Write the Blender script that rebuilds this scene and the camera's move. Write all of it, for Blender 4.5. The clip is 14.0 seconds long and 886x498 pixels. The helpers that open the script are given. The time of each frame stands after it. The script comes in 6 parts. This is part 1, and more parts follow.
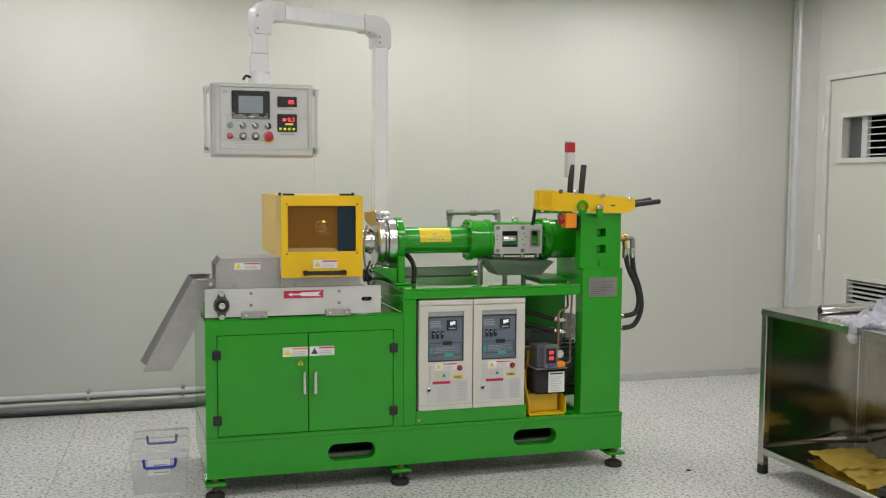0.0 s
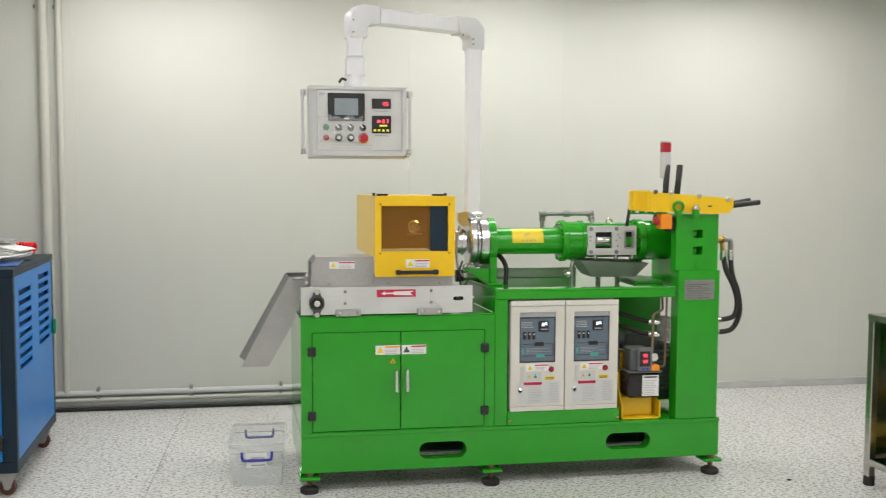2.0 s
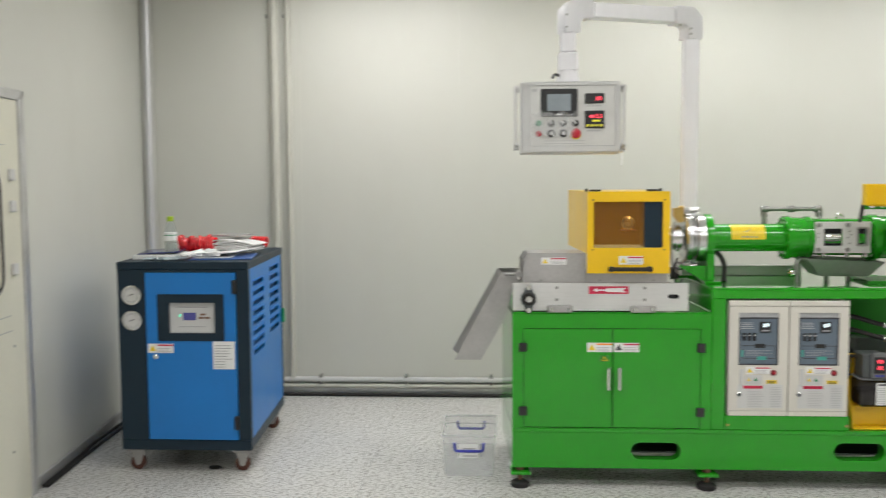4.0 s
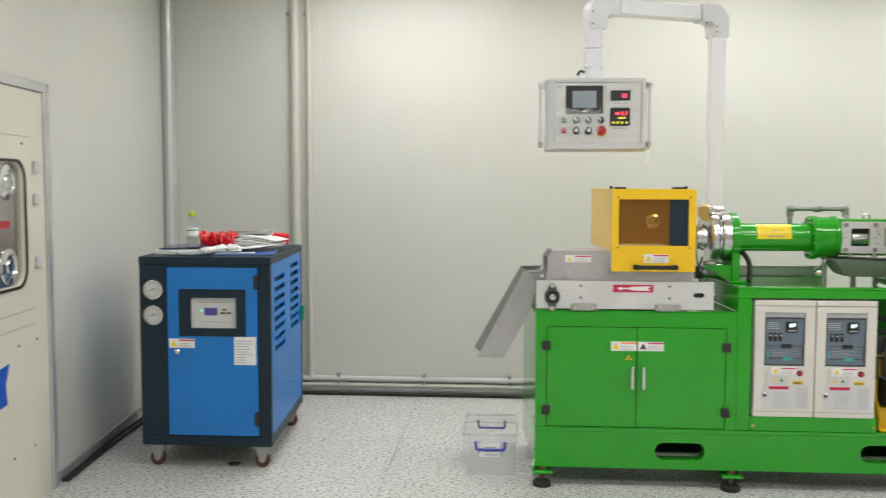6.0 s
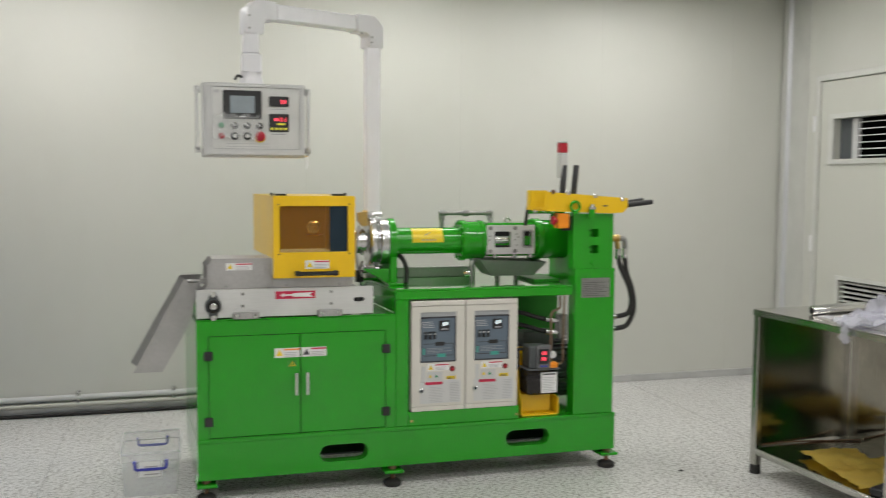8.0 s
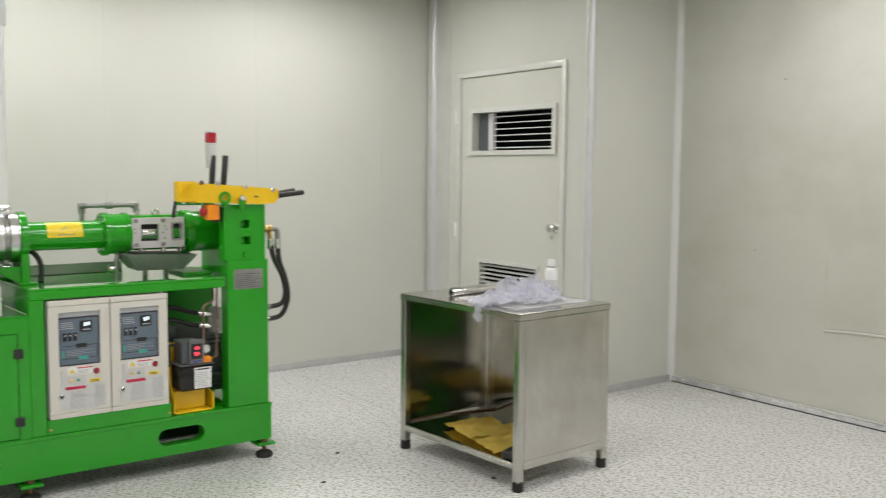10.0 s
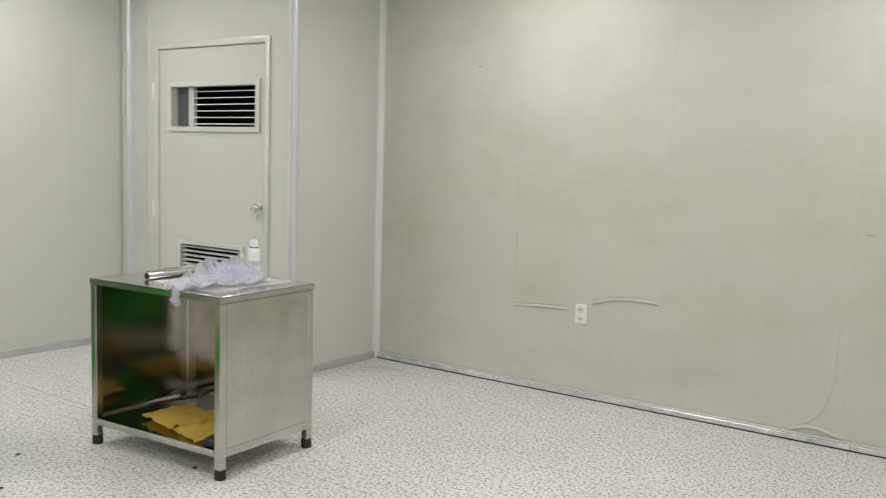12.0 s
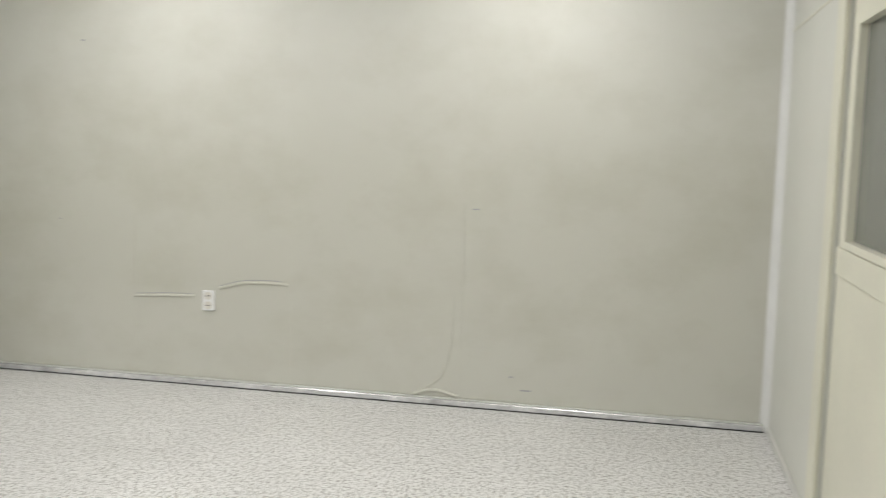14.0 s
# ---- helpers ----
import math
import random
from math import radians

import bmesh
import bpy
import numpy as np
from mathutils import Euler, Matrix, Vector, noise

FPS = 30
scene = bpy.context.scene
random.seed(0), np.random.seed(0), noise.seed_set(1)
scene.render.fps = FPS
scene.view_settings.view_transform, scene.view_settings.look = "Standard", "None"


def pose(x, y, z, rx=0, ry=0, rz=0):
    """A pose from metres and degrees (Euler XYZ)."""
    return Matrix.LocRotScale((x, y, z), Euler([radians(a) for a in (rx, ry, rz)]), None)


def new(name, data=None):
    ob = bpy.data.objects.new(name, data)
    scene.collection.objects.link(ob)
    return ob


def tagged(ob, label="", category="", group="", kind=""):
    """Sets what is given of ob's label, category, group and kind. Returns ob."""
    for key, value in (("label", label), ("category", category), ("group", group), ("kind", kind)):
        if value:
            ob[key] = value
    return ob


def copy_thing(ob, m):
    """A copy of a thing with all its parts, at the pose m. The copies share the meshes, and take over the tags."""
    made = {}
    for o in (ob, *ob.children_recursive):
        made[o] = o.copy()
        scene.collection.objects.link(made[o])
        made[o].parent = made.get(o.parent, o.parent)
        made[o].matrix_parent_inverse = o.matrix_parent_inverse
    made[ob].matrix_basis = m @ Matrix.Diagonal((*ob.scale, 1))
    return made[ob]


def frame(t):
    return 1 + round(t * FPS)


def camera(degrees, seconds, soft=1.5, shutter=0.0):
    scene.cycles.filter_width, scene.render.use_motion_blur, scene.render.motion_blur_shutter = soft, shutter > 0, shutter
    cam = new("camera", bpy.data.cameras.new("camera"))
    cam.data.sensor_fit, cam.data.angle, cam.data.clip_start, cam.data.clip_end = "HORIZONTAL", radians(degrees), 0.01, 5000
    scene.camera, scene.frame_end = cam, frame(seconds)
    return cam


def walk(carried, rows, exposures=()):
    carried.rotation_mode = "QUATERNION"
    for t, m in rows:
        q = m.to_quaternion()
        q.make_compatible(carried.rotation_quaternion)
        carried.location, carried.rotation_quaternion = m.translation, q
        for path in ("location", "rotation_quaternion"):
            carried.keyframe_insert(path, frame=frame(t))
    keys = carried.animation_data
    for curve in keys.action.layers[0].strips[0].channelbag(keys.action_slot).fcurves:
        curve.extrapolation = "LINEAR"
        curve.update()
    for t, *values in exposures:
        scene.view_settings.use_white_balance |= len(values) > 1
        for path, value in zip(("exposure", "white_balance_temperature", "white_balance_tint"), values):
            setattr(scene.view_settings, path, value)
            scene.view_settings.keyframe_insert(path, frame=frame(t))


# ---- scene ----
cam = camera(51.3, 14.0, soft=1.15, shutter=0.45)
# seconds, place, heading, tilt, lean
PATH = [
    (0, 0.266, 0.092, 1.428, -15.45, -4.40, 0.36),
    (0.5, 0.269, 0.087, 1.417, -15.17, -4.26, 0.35),
    (1, 0.284, 0.080, 1.407, -14.27, -4.17, 0.29),
    (1.5, 0.283, 0.077, 1.402, -11.78, -4.09, 0.29),
    (2, 0.285, 0.075, 1.401, -9.43, -4.04, 0.24),
    (2.5, 0.285, 0.075, 1.407, -6.66, -4.08, 0.04),
    (3, 0.278, 0.075, 1.410, -4.40, -4.11, -0.15),
    (3.5, 0.268, 0.073, 1.411, -2.24, -4.15, -0.17),
    (4, 0.261, 0.072, 1.410, 3.38, -4.40, -0.33),
    (4.2, 0.264, 0.075, 1.409, 5.84, -4.56, -0.38),
    (4.55, 0.259, 0.076, 1.406, 8.99, -4.58, -0.36),
    (4.9, 0.246, 0.079, 1.398, 10.07, -4.49, -0.26),
    (5.25, 0.229, 0.082, 1.387, 9.45, -4.34, -0.12),
    (5.6, 0.212, 0.085, 1.376, 7.50, -4.17, 0.01),
    (5.95, 0.199, 0.088, 1.367, 4.59, -4.04, 0.11),
    (6.3, 0.194, 0.088, 1.364, 1.08, -3.99, 0.13),
    (6.5, 0.196, 0.087, 1.370, -1.02, -4.00, 0.09),
    (7, 0.204, 0.097, 1.386, -6.11, -4.27, 0.03),
    (7.5, 0.233, 0.099, 1.397, -11.13, -4.14, 0.41),
    (8, 0.262, 0.103, 1.418, -16.01, -4.25, 0.37),
    (8.2, 0.253, 0.108, 1.411, -18.60, -4.10, 0.41),
    (8.55, 0.260, 0.104, 1.413, -22.70, -4.11, 0.43),
    (8.9, 0.279, 0.092, 1.418, -26.14, -4.23, 0.45),
    (9.25, 0.304, 0.076, 1.424, -29.22, -4.44, 0.47),
    (9.6, 0.328, 0.060, 1.431, -32.23, -4.66, 0.49),
    (9.95, 0.347, 0.048, 1.435, -35.48, -4.86, 0.49),
    (10.3, 0.355, 0.043, 1.437, -39.25, -4.98, 0.49),
    (10.5, 0.362, 0.050, 1.434, -41.61, -5.10, 0.48),
    (11, 0.385, 0.056, 1.434, -47.32, -5.21, 0.92),
    (11.5, 0.401, 0.053, 1.440, -51.47, -5.33, 1.45),
    (12, 0.411, 0.051, 1.435, -53.98, -5.82, 1.66),
    (12.5, 0.433, 0.050, 1.431, -57.73, -6.18, 1.90),
    (13, 0.441, 0.059, 1.421, -61.96, -6.19, 2.08),
    (13.5, 0.426, 0.058, 1.414, -69.00, -6.25, 1.22),
    (14, 0.419, 0.141, 1.412, -77.85, -6.09, 1.45),]
EXPOSURES = [(0.0, -0.49), (1.0, -0.29), (1.5, -0.2), (2.5, -0.13), (3.5, -0.12), (4.2, -0.26), (6.3, -0.10), (7.0, -0.06), (7.5, -0.15), (8.2, -0.53), (10.3, -0.24), (11.0, -0.34), (12.5, -0.16), (13.5, 0.02), (14.0, -0.14)]
walk(cam, [(t, pose(x, y, z, 0, 0, yaw) @ pose(0, 0, 0, 90 + tilt) @ pose(0, 0, 0, 0, 0, lean))
           for t, x, y, z, yaw, tilt, lean in PATH], EXPOSURES)

# ---- world and light ----
LAMP_WATTS = 16.0
CEILING = 2.75
world = bpy.data.worlds.new("world")
scene.world = world
world.use_nodes = True
world.node_tree.nodes["Background"].inputs[0].default_value = (0.6, 0.65, 0.7, 1)
world.node_tree.nodes["Background"].inputs[1].default_value = 0.05


# ---- materials ----
def node_mat(name):
    m = bpy.data.materials.new(name)
    m.use_nodes = True
    return m, m.node_tree.nodes, m.node_tree.links, m.node_tree.nodes["Principled BSDF"]


def noise_node(nodes, links, scale, detail=4.0, rough=0.55, stretch=(1, 1, 1)):
    tc = nodes.new("ShaderNodeTexCoord")
    mp = nodes.new("ShaderNodeMapping")
    mp.inputs["Scale"].default_value = stretch
    n = nodes.new("ShaderNodeTexNoise")
    n.inputs["Scale"].default_value, n.inputs["Detail"].default_value, n.inputs["Roughness"].default_value = scale, detail, rough
    links.new(tc.outputs["Object"], mp.inputs[0])
    links.new(mp.outputs[0], n.inputs["Vector"])
    return n


def ramp_node(nodes, links, src, stops):
    r = nodes.new("ShaderNodeValToRGB")
    while len(r.color_ramp.elements) < len(stops):
        r.color_ramp.elements.new(0.5)
    for e, (p, c) in zip(r.color_ramp.elements, stops):
        e.position, e.color = p, (*c, 1)
    links.new(src, r.inputs[0])
    return r


def paint(name, col, rough=0.4, var=0.08, coarse=3.0, fine=60.0, bump=0.03, metal=0.0, coat=0.0, stretch=(1, 1, 1), spec=0.5):
    """A surface of one colour with blotches, fine grain, uneven gloss and slight relief."""
    m, n, l, p = node_mat(name)
    a, b = noise_node(n, l, coarse, 5), noise_node(n, l, fine, 3, 0.6, stretch)
    lo, hi = tuple(c * (1 - var) for c in col), tuple(min(1, c * (1 + var * 0.7)) for c in col)
    r1 = ramp_node(n, l, a.outputs["Fac"], [(0.3, lo), (0.7, hi)])
    mix = n.new("ShaderNodeMix")
    mix.data_type, mix.blend_type = "RGBA", "MULTIPLY"
    mix.inputs["Factor"].default_value = 1.0
    r2 = ramp_node(n, l, b.outputs["Fac"], [(0.3, (1 - var * 0.7,) * 3), (0.65, (1, 1, 1))])
    l.new(r1.outputs[0], mix.inputs["A"])
    l.new(r2.outputs[0], mix.inputs["B"])
    l.new(mix.outputs["Result"], p.inputs["Base Color"])
    mr = n.new("ShaderNodeMapRange")
    mr.inputs["To Min"].default_value, mr.inputs["To Max"].default_value = rough * 0.8, min(1, rough * 1.25)
    l.new(a.outputs["Fac"], mr.inputs["Value"])
    l.new(mr.outputs[0], p.inputs["Roughness"])
    p.inputs["Metallic"].default_value, p.inputs["Coat Weight"].default_value = metal, coat
    p.inputs["Specular IOR Level"].default_value = spec
    bp = n.new("ShaderNodeBump")
    bp.inputs["Strength"].default_value, bp.inputs["Distance"].default_value = bump, 0.01
    l.new(b.outputs["Fac"], bp.inputs["Height"])
    l.new(bp.outputs[0], p.inputs["Normal"])
    return m


def glow(name, col, strength):
    m, n, l, p = node_mat(name)
    p.inputs["Base Color"].default_value = (*col, 1)
    p.inputs["Emission Color"].default_value, p.inputs["Emission Strength"].default_value = (*col, 1), strength
    return m


def clear(name, col, rough=0.05, trans=1.0, ior=1.45):
    m, n, l, p = node_mat(name)
    p.inputs["Base Color"].default_value = (*col, 1)
    p.inputs["Roughness"].default_value, p.inputs["Transmission Weight"].default_value, p.inputs["IOR"].default_value = rough, trans, ior
    return m


def thin_sheet(name, col, see, rough=0.1, tint=None):
    """A thin see-through sheet: part clear, part glossy plastic."""
    m, n, l, p = node_mat(name)
    p.inputs["Base Color"].default_value, p.inputs["Roughness"].default_value = (*col, 1), rough
    t = n.new("ShaderNodeBsdfTransparent")
    t.inputs[0].default_value = (*(tint or [0.5 + 0.5 * c for c in col]), 1)
    mix = n.new("ShaderNodeMixShader")
    mix.inputs[0].default_value = 1 - see
    l.new(t.outputs[0], mix.inputs[1])
    l.new(p.outputs[0], mix.inputs[2])
    l.new(mix.outputs[0], n["Material Output"].inputs[0])
    return m


def floor_material():
    """Pale speckled vinyl: grey flecks in two sizes on off-white, with scuffs."""
    m, n, l, p = node_mat("speckled_vinyl")
    base = noise_node(n, l, 1.3, 5)
    rb = ramp_node(n, l, base.outputs["Fac"], [(0.3, (0.68, 0.675, 0.665)), (0.7, (0.76, 0.755, 0.745))])
    out = rb.outputs[0]
    for scale, lo, hi, dark in ((70, 0.53, 0.60, (0.45, 0.44, 0.42)), (150, 0.55, 0.63, (0.55, 0.54, 0.525))):
        f = noise_node(n, l, scale, 1.5, 0.5, (0.75, 1.25, 1))
        r = ramp_node(n, l, f.outputs["Fac"], [(lo, (1, 1, 1)), (hi, dark)])
        mix = n.new("ShaderNodeMix")
        mix.data_type, mix.blend_type = "RGBA", "MULTIPLY"
        mix.inputs["Factor"].default_value = 1.0
        l.new(out, mix.inputs["A"])
        l.new(r.outputs[0], mix.inputs["B"])
        out = mix.outputs["Result"]
    l.new(out, p.inputs["Base Color"])
    mr = n.new("ShaderNodeMapRange")
    mr.inputs["To Min"].default_value, mr.inputs["To Max"].default_value = 0.28, 0.5
    l.new(base.outputs["Fac"], mr.inputs["Value"])
    l.new(mr.outputs[0], p.inputs["Roughness"])
    p.inputs["Specular IOR Level"].default_value = 0.4
    bp = n.new("ShaderNodeBump")
    bp.inputs["Strength"].default_value, bp.inputs["Distance"].default_value = 0.05, 0.003
    l.new(noise_node(n, l, 140, 2).outputs["Fac"], bp.inputs["Height"])
    l.new(bp.outputs[0], p.inputs["Normal"])
    return m


def wall_material(name, col, stain, amount, low, band=0.0, stretch=(1, 1, 0.55)):
    """Coated steel panel: faint clouds and grey smudges, of the given strength; band paints mid-height shading."""
    m, n, l, p = node_mat(name)
    clouds, smear, grain = noise_node(n, l, 0.9, 4), noise_node(n, l, 2.6, 6, 0.62, stretch), noise_node(n, l, 35, 3)
    r1 = ramp_node(n, l, clouds.outputs["Fac"], [(0.3, tuple(c * 0.97 for c in col)), (0.7, col)])
    r2 = ramp_node(n, l, smear.outputs["Fac"], [(low, (0, 0, 0)), (low + 0.25, (amount,) * 3)])
    fac = r2.outputs[0]
    # height band: the wall's light falloff painted in, together with handling grime
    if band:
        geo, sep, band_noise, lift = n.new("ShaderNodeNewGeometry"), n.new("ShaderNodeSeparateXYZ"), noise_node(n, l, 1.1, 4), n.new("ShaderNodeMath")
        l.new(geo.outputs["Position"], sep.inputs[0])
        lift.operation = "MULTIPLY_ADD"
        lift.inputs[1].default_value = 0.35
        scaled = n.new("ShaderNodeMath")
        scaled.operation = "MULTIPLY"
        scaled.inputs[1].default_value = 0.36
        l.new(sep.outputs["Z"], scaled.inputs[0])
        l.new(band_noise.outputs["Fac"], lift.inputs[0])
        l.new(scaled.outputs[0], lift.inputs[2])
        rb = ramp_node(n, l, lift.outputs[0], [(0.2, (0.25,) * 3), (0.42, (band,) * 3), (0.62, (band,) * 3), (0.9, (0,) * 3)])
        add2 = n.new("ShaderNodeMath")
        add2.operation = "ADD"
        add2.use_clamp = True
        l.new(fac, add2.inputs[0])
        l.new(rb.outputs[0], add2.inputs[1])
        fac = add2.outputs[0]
    mix = n.new("ShaderNodeMix")
    mix.data_type = "RGBA"
    l.new(fac, mix.inputs["Factor"])
    l.new(r1.outputs[0], mix.inputs["A"])
    mix.inputs["B"].default_value = (*stain, 1)
    l.new(mix.outputs["Result"], p.inputs["Base Color"])
    mr = n.new("ShaderNodeMapRange")
    mr.inputs["To Min"].default_value, mr.inputs["To Max"].default_value = 0.36, 0.52
    l.new(smear.outputs["Fac"], mr.inputs["Value"])
    l.new(mr.outputs[0], p.inputs["Roughness"])
    bp = n.new("ShaderNodeBump")
    bp.inputs["Strength"].default_value, bp.inputs["Distance"].default_value = 0.12, 0.01
    add = n.new("ShaderNodeMath")
    add.operation = "MULTIPLY_ADD"
    add.inputs[1].default_value = 0.05
    l.new(grain.outputs["Fac"], add.inputs[0])
    l.new(clouds.outputs["Fac"], add.inputs[2])
    l.new(add.outputs[0], bp.inputs["Height"])
    l.new(bp.outputs[0], p.inputs["Normal"])
    return m


CREAM = (0.612, 0.612, 0.566)
FLOOR = floor_material()
WALL = wall_material("cream_panel", CREAM, (0.53, 0.52, 0.46), 0.22, 0.5)
WALL_DIRTY_SHADED = wall_material("smudged_shaded_cream_panel", (0.60, 0.597, 0.545), (0.44, 0.432, 0.36), 0.32, 0.45, 0.42, (1, 0.75, 1.1))
DOORPAINT = wall_material("door_panel", (0.615, 0.615, 0.56), (0.54, 0.53, 0.46), 0.2, 0.5)
CREAM_FRAME = paint("cream_frame", (0.66, 0.645, 0.545), 0.4, 0.05)
PALE_TRIM = paint("pale_trim", (0.66, 0.66, 0.63), 0.34, 0.06, 6, 80, 0.03, metal=0.15)
COVE = paint("cove_strip", (0.70, 0.70, 0.69), 0.3, 0.05, 5, 80, 0.02)
ARM_WHITE = paint("arm_casting", (0.80, 0.795, 0.83), 0.36, 0.04, 6, 120, 0.04)
ARM_ALU = paint("arm_aluminium", (0.84, 0.835, 0.875), 0.3, 0.04, 5, 120, 0.02, metal=0.12, stretch=(1, 1, 0.05))
CONDUIT = paint("conduit_paint", (0.55, 0.545, 0.49), 0.38, 0.06)
CEIL = paint("ceiling_white", (0.82, 0.82, 0.79), 0.7, 0.04)
ALU = paint("brushed_aluminium", (0.70, 0.70, 0.73), 0.30, 0.06, 5, 120, 0.03, metal=0.35, stretch=(1, 1, 0.05))
ALU_TRIM = paint("anodised_trim", (0.62, 0.62, 0.62), 0.35, 0.12, 6, 90, 0.04, metal=0.6)
WORN_TRIM = paint("worn_trim", (0.72, 0.72, 0.73), 0.25, 0.3, 7, 30, 0.06, metal=0.35)
GREEN = paint("green_enamel", (0.016, 0.325, 0.010), 0.13, 0.05, 4, 150, 0.015, coat=0.25, spec=0.45)
GREEN_DECK = paint("polished_green_deck", (0.017, 0.33, 0.011), 0.06, 0.05, 4, 120, 0.004, coat=1.0, spec=0.6)
# enamel green darkened to paint shade on inner parts; also backs the warning plate
GREEN_SHADED = paint("green_enamel_shaded", (0.018, 0.23, 0.012), 0.4, 0.12, 4, 90, 0.03)
YELLOW = paint("yellow_enamel", (0.86, 0.535, 0.006), 0.32, 0.06, 4, 120, 0.03, coat=0.2)
# darkened cabinet blue, paints the shade inside the vent slots
LOUVRE_SHADE = paint("blue_slot_shade", (0.008, 0.07, 0.20), 0.5, 0.08)
BLUE = paint("blue_powder_coat", (0.005, 0.180, 0.56), 0.36, 0.06, 4, 220, 0.06)
NAVY = paint("dark_blue_powder_coat", (0.009, 0.024, 0.040), 0.42, 0.1, 4, 220, 0.06, spec=0.3)
STEEL = paint("machined_steel", (0.68, 0.68, 0.69), 0.22, 0.12, 8, 160, 0.05, metal=1.0, stretch=(0.1, 1, 1))
SHEET = paint("galvanised_sheet", (0.44, 0.43, 0.43), 0.42, 0.12, 7, 60, 0.05, metal=0.5)
PLATE = paint("milled_plate", (0.70, 0.70, 0.70), 0.38, 0.08, 6, 120, 0.05, metal=0.5, stretch=(0.1, 1, 1))
STAINLESS = paint("scratched_stainless", (0.62, 0.60, 0.57), 0.22, 0.14, 4.5, 55, 0.03, metal=1.0)
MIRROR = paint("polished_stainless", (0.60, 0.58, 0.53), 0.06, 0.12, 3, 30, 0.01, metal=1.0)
# same steel, rougher, with a murky reflection tinted into its colour
MIRROR_DIMMED = paint("dimmed_polished_stainless", (0.50, 0.485, 0.44), 0.12, 0.2, 3, 30, 0.02, metal=1.0)
CHROME = paint("chrome", (0.75, 0.75, 0.75), 0.12, 0.05, metal=1.0)
BRASS = paint("brass", (0.62, 0.42, 0.15), 0.28, 0.1, metal=1.0)
COPPER = paint("copper_metal", (0.72, 0.36, 0.20), 0.25, 0.1, metal=0.9)
COPPER_DULL = paint("dull_copper", (0.30, 0.20, 0.14), 0.38, 0.15, metal=0.7)
PIPE = paint("zinc_pipe", (0.33, 0.33, 0.32), 0.4, 0.2, 10, 80, 0.1, metal=0.7)
BLACK = paint("black_plastic", (0.018, 0.018, 0.02), 0.42, 0.2)
RUBBER = paint("black_rubber", (0.02, 0.019, 0.018), 0.65, 0.25, 8, 90, 0.1)
# near-black, paints the shade of hollows; also colours the pump oil
DARK = paint("dark_shade_and_oil", (0.012, 0.013, 0.014), 0.8, 0.2)
GREY = paint("grey_plastic", (0.42, 0.43, 0.45), 0.42, 0.06)
GREY_DARK = paint("dark_grey_plastic", (0.09, 0.10, 0.105), 0.45, 0.1)
LIGHTGREY = paint("light_grey_casting", (0.58, 0.58, 0.58), 0.4, 0.05, 6, 90, 0.06)
WHITE = paint("white_label", (0.80, 0.80, 0.80), 0.45, 0.03)
LABEL_GREY = paint("grey_label", (0.62, 0.62, 0.62), 0.45, 0.04)
FOLDER = paint("dark_blue_folder", (0.035, 0.045, 0.16), 0.25, 0.1, coat=0.4)
BLUE_SHEET = paint("blue_plastic_sheet", (0.07, 0.16, 0.46), 0.3, 0.1)
FACE = paint("brushed_face", (0.66, 0.66, 0.65), 0.3, 0.08, 6, 150, 0.03, metal=0.3)
IVORY = paint("ivory_powder_coat", (0.68, 0.655, 0.60), 0.4, 0.04, 4, 160, 0.05)
PAPER = paint("paper", (0.80, 0.80, 0.80), 0.7, 0.05)
RED = paint("red_plastic", (0.46, 0.010, 0.028), 0.35, 0.1)
RED_LABEL = paint("crimson_label", (0.55, 0.02, 0.07), 0.4, 0.06)
RED_HOSE = paint("red_hose", (0.72, 0.012, 0.02), 0.22, 0.12, 9, 60, 0.05, coat=0.4)
ORANGE = paint("orange_plastic", (0.90, 0.28, 0.01), 0.4, 0.06)
LABEL_YELLOW = paint("yellow_label", (0.85, 0.62, 0.02), 0.35, 0.05)
TEAL = paint("teal_print", (0.06, 0.36, 0.30), 0.4, 0.05)
PANEL_BLUE = paint("slate_face", (0.13, 0.17, 0.22), 0.35, 0.08)
INK = paint("dark_print", (0.05, 0.05, 0.06), 0.5, 0.1)
INK_GREY = paint("grey_print", (0.36, 0.36, 0.38), 0.5, 0.1)
INK_BLUE = paint("blue_plastic", (0.03, 0.04, 0.42), 0.35, 0.08)
BTN_GREEN = paint("green_button", (0.015, 0.26, 0.11), 0.35, 0.06)
TAPE_BLUE = paint("blue_tape", (0.01, 0.09, 0.50), 0.4, 0.12, 8, 40, 0.1)
RUST = paint("rusty_steel", (0.22, 0.12, 0.07), 0.7, 0.4, 12, 60, 0.2, metal=0.3)
CASTOR = paint("dark_red_castor", (0.13, 0.045, 0.03), 0.55, 0.35, 12, 60, 0.15)
CARD = paint("yellow_paper", (0.86, 0.66, 0.15), 0.7, 0.08)
SCREEN = paint("lcd_screen", (0.28, 0.32, 0.35), 0.12, 0.1)
LED_RED = glow("red_digits", (1.0, 0.06, 0.10), 2.2)
LED_GREEN = glow("green_lamp", (0.1, 0.9, 0.55), 1.0)
LED_YELLOW = glow("yellow_keys", (0.75, 0.72, 0.05), 0.25)
LCD_BLUE = glow("blue_lcd", (0.06, 0.06, 0.24), 0.15)
WHITE_DIGIT = glow("white_digits", (0.8, 0.95, 1.0), 0.9)
TUBE_LIGHT = glow("lamp_diffuser", (1.0, 0.985, 0.95), 6.0)
AMBER = thin_sheet("amber_acrylic", (0.40, 0.22, 0.07), 0.80, 0.05, (0.98, 0.84, 0.60))
TUB = thin_sheet("frosted_plastic", (0.78, 0.79, 0.80), 0.76, 0.25, (0.97, 0.97, 0.98))
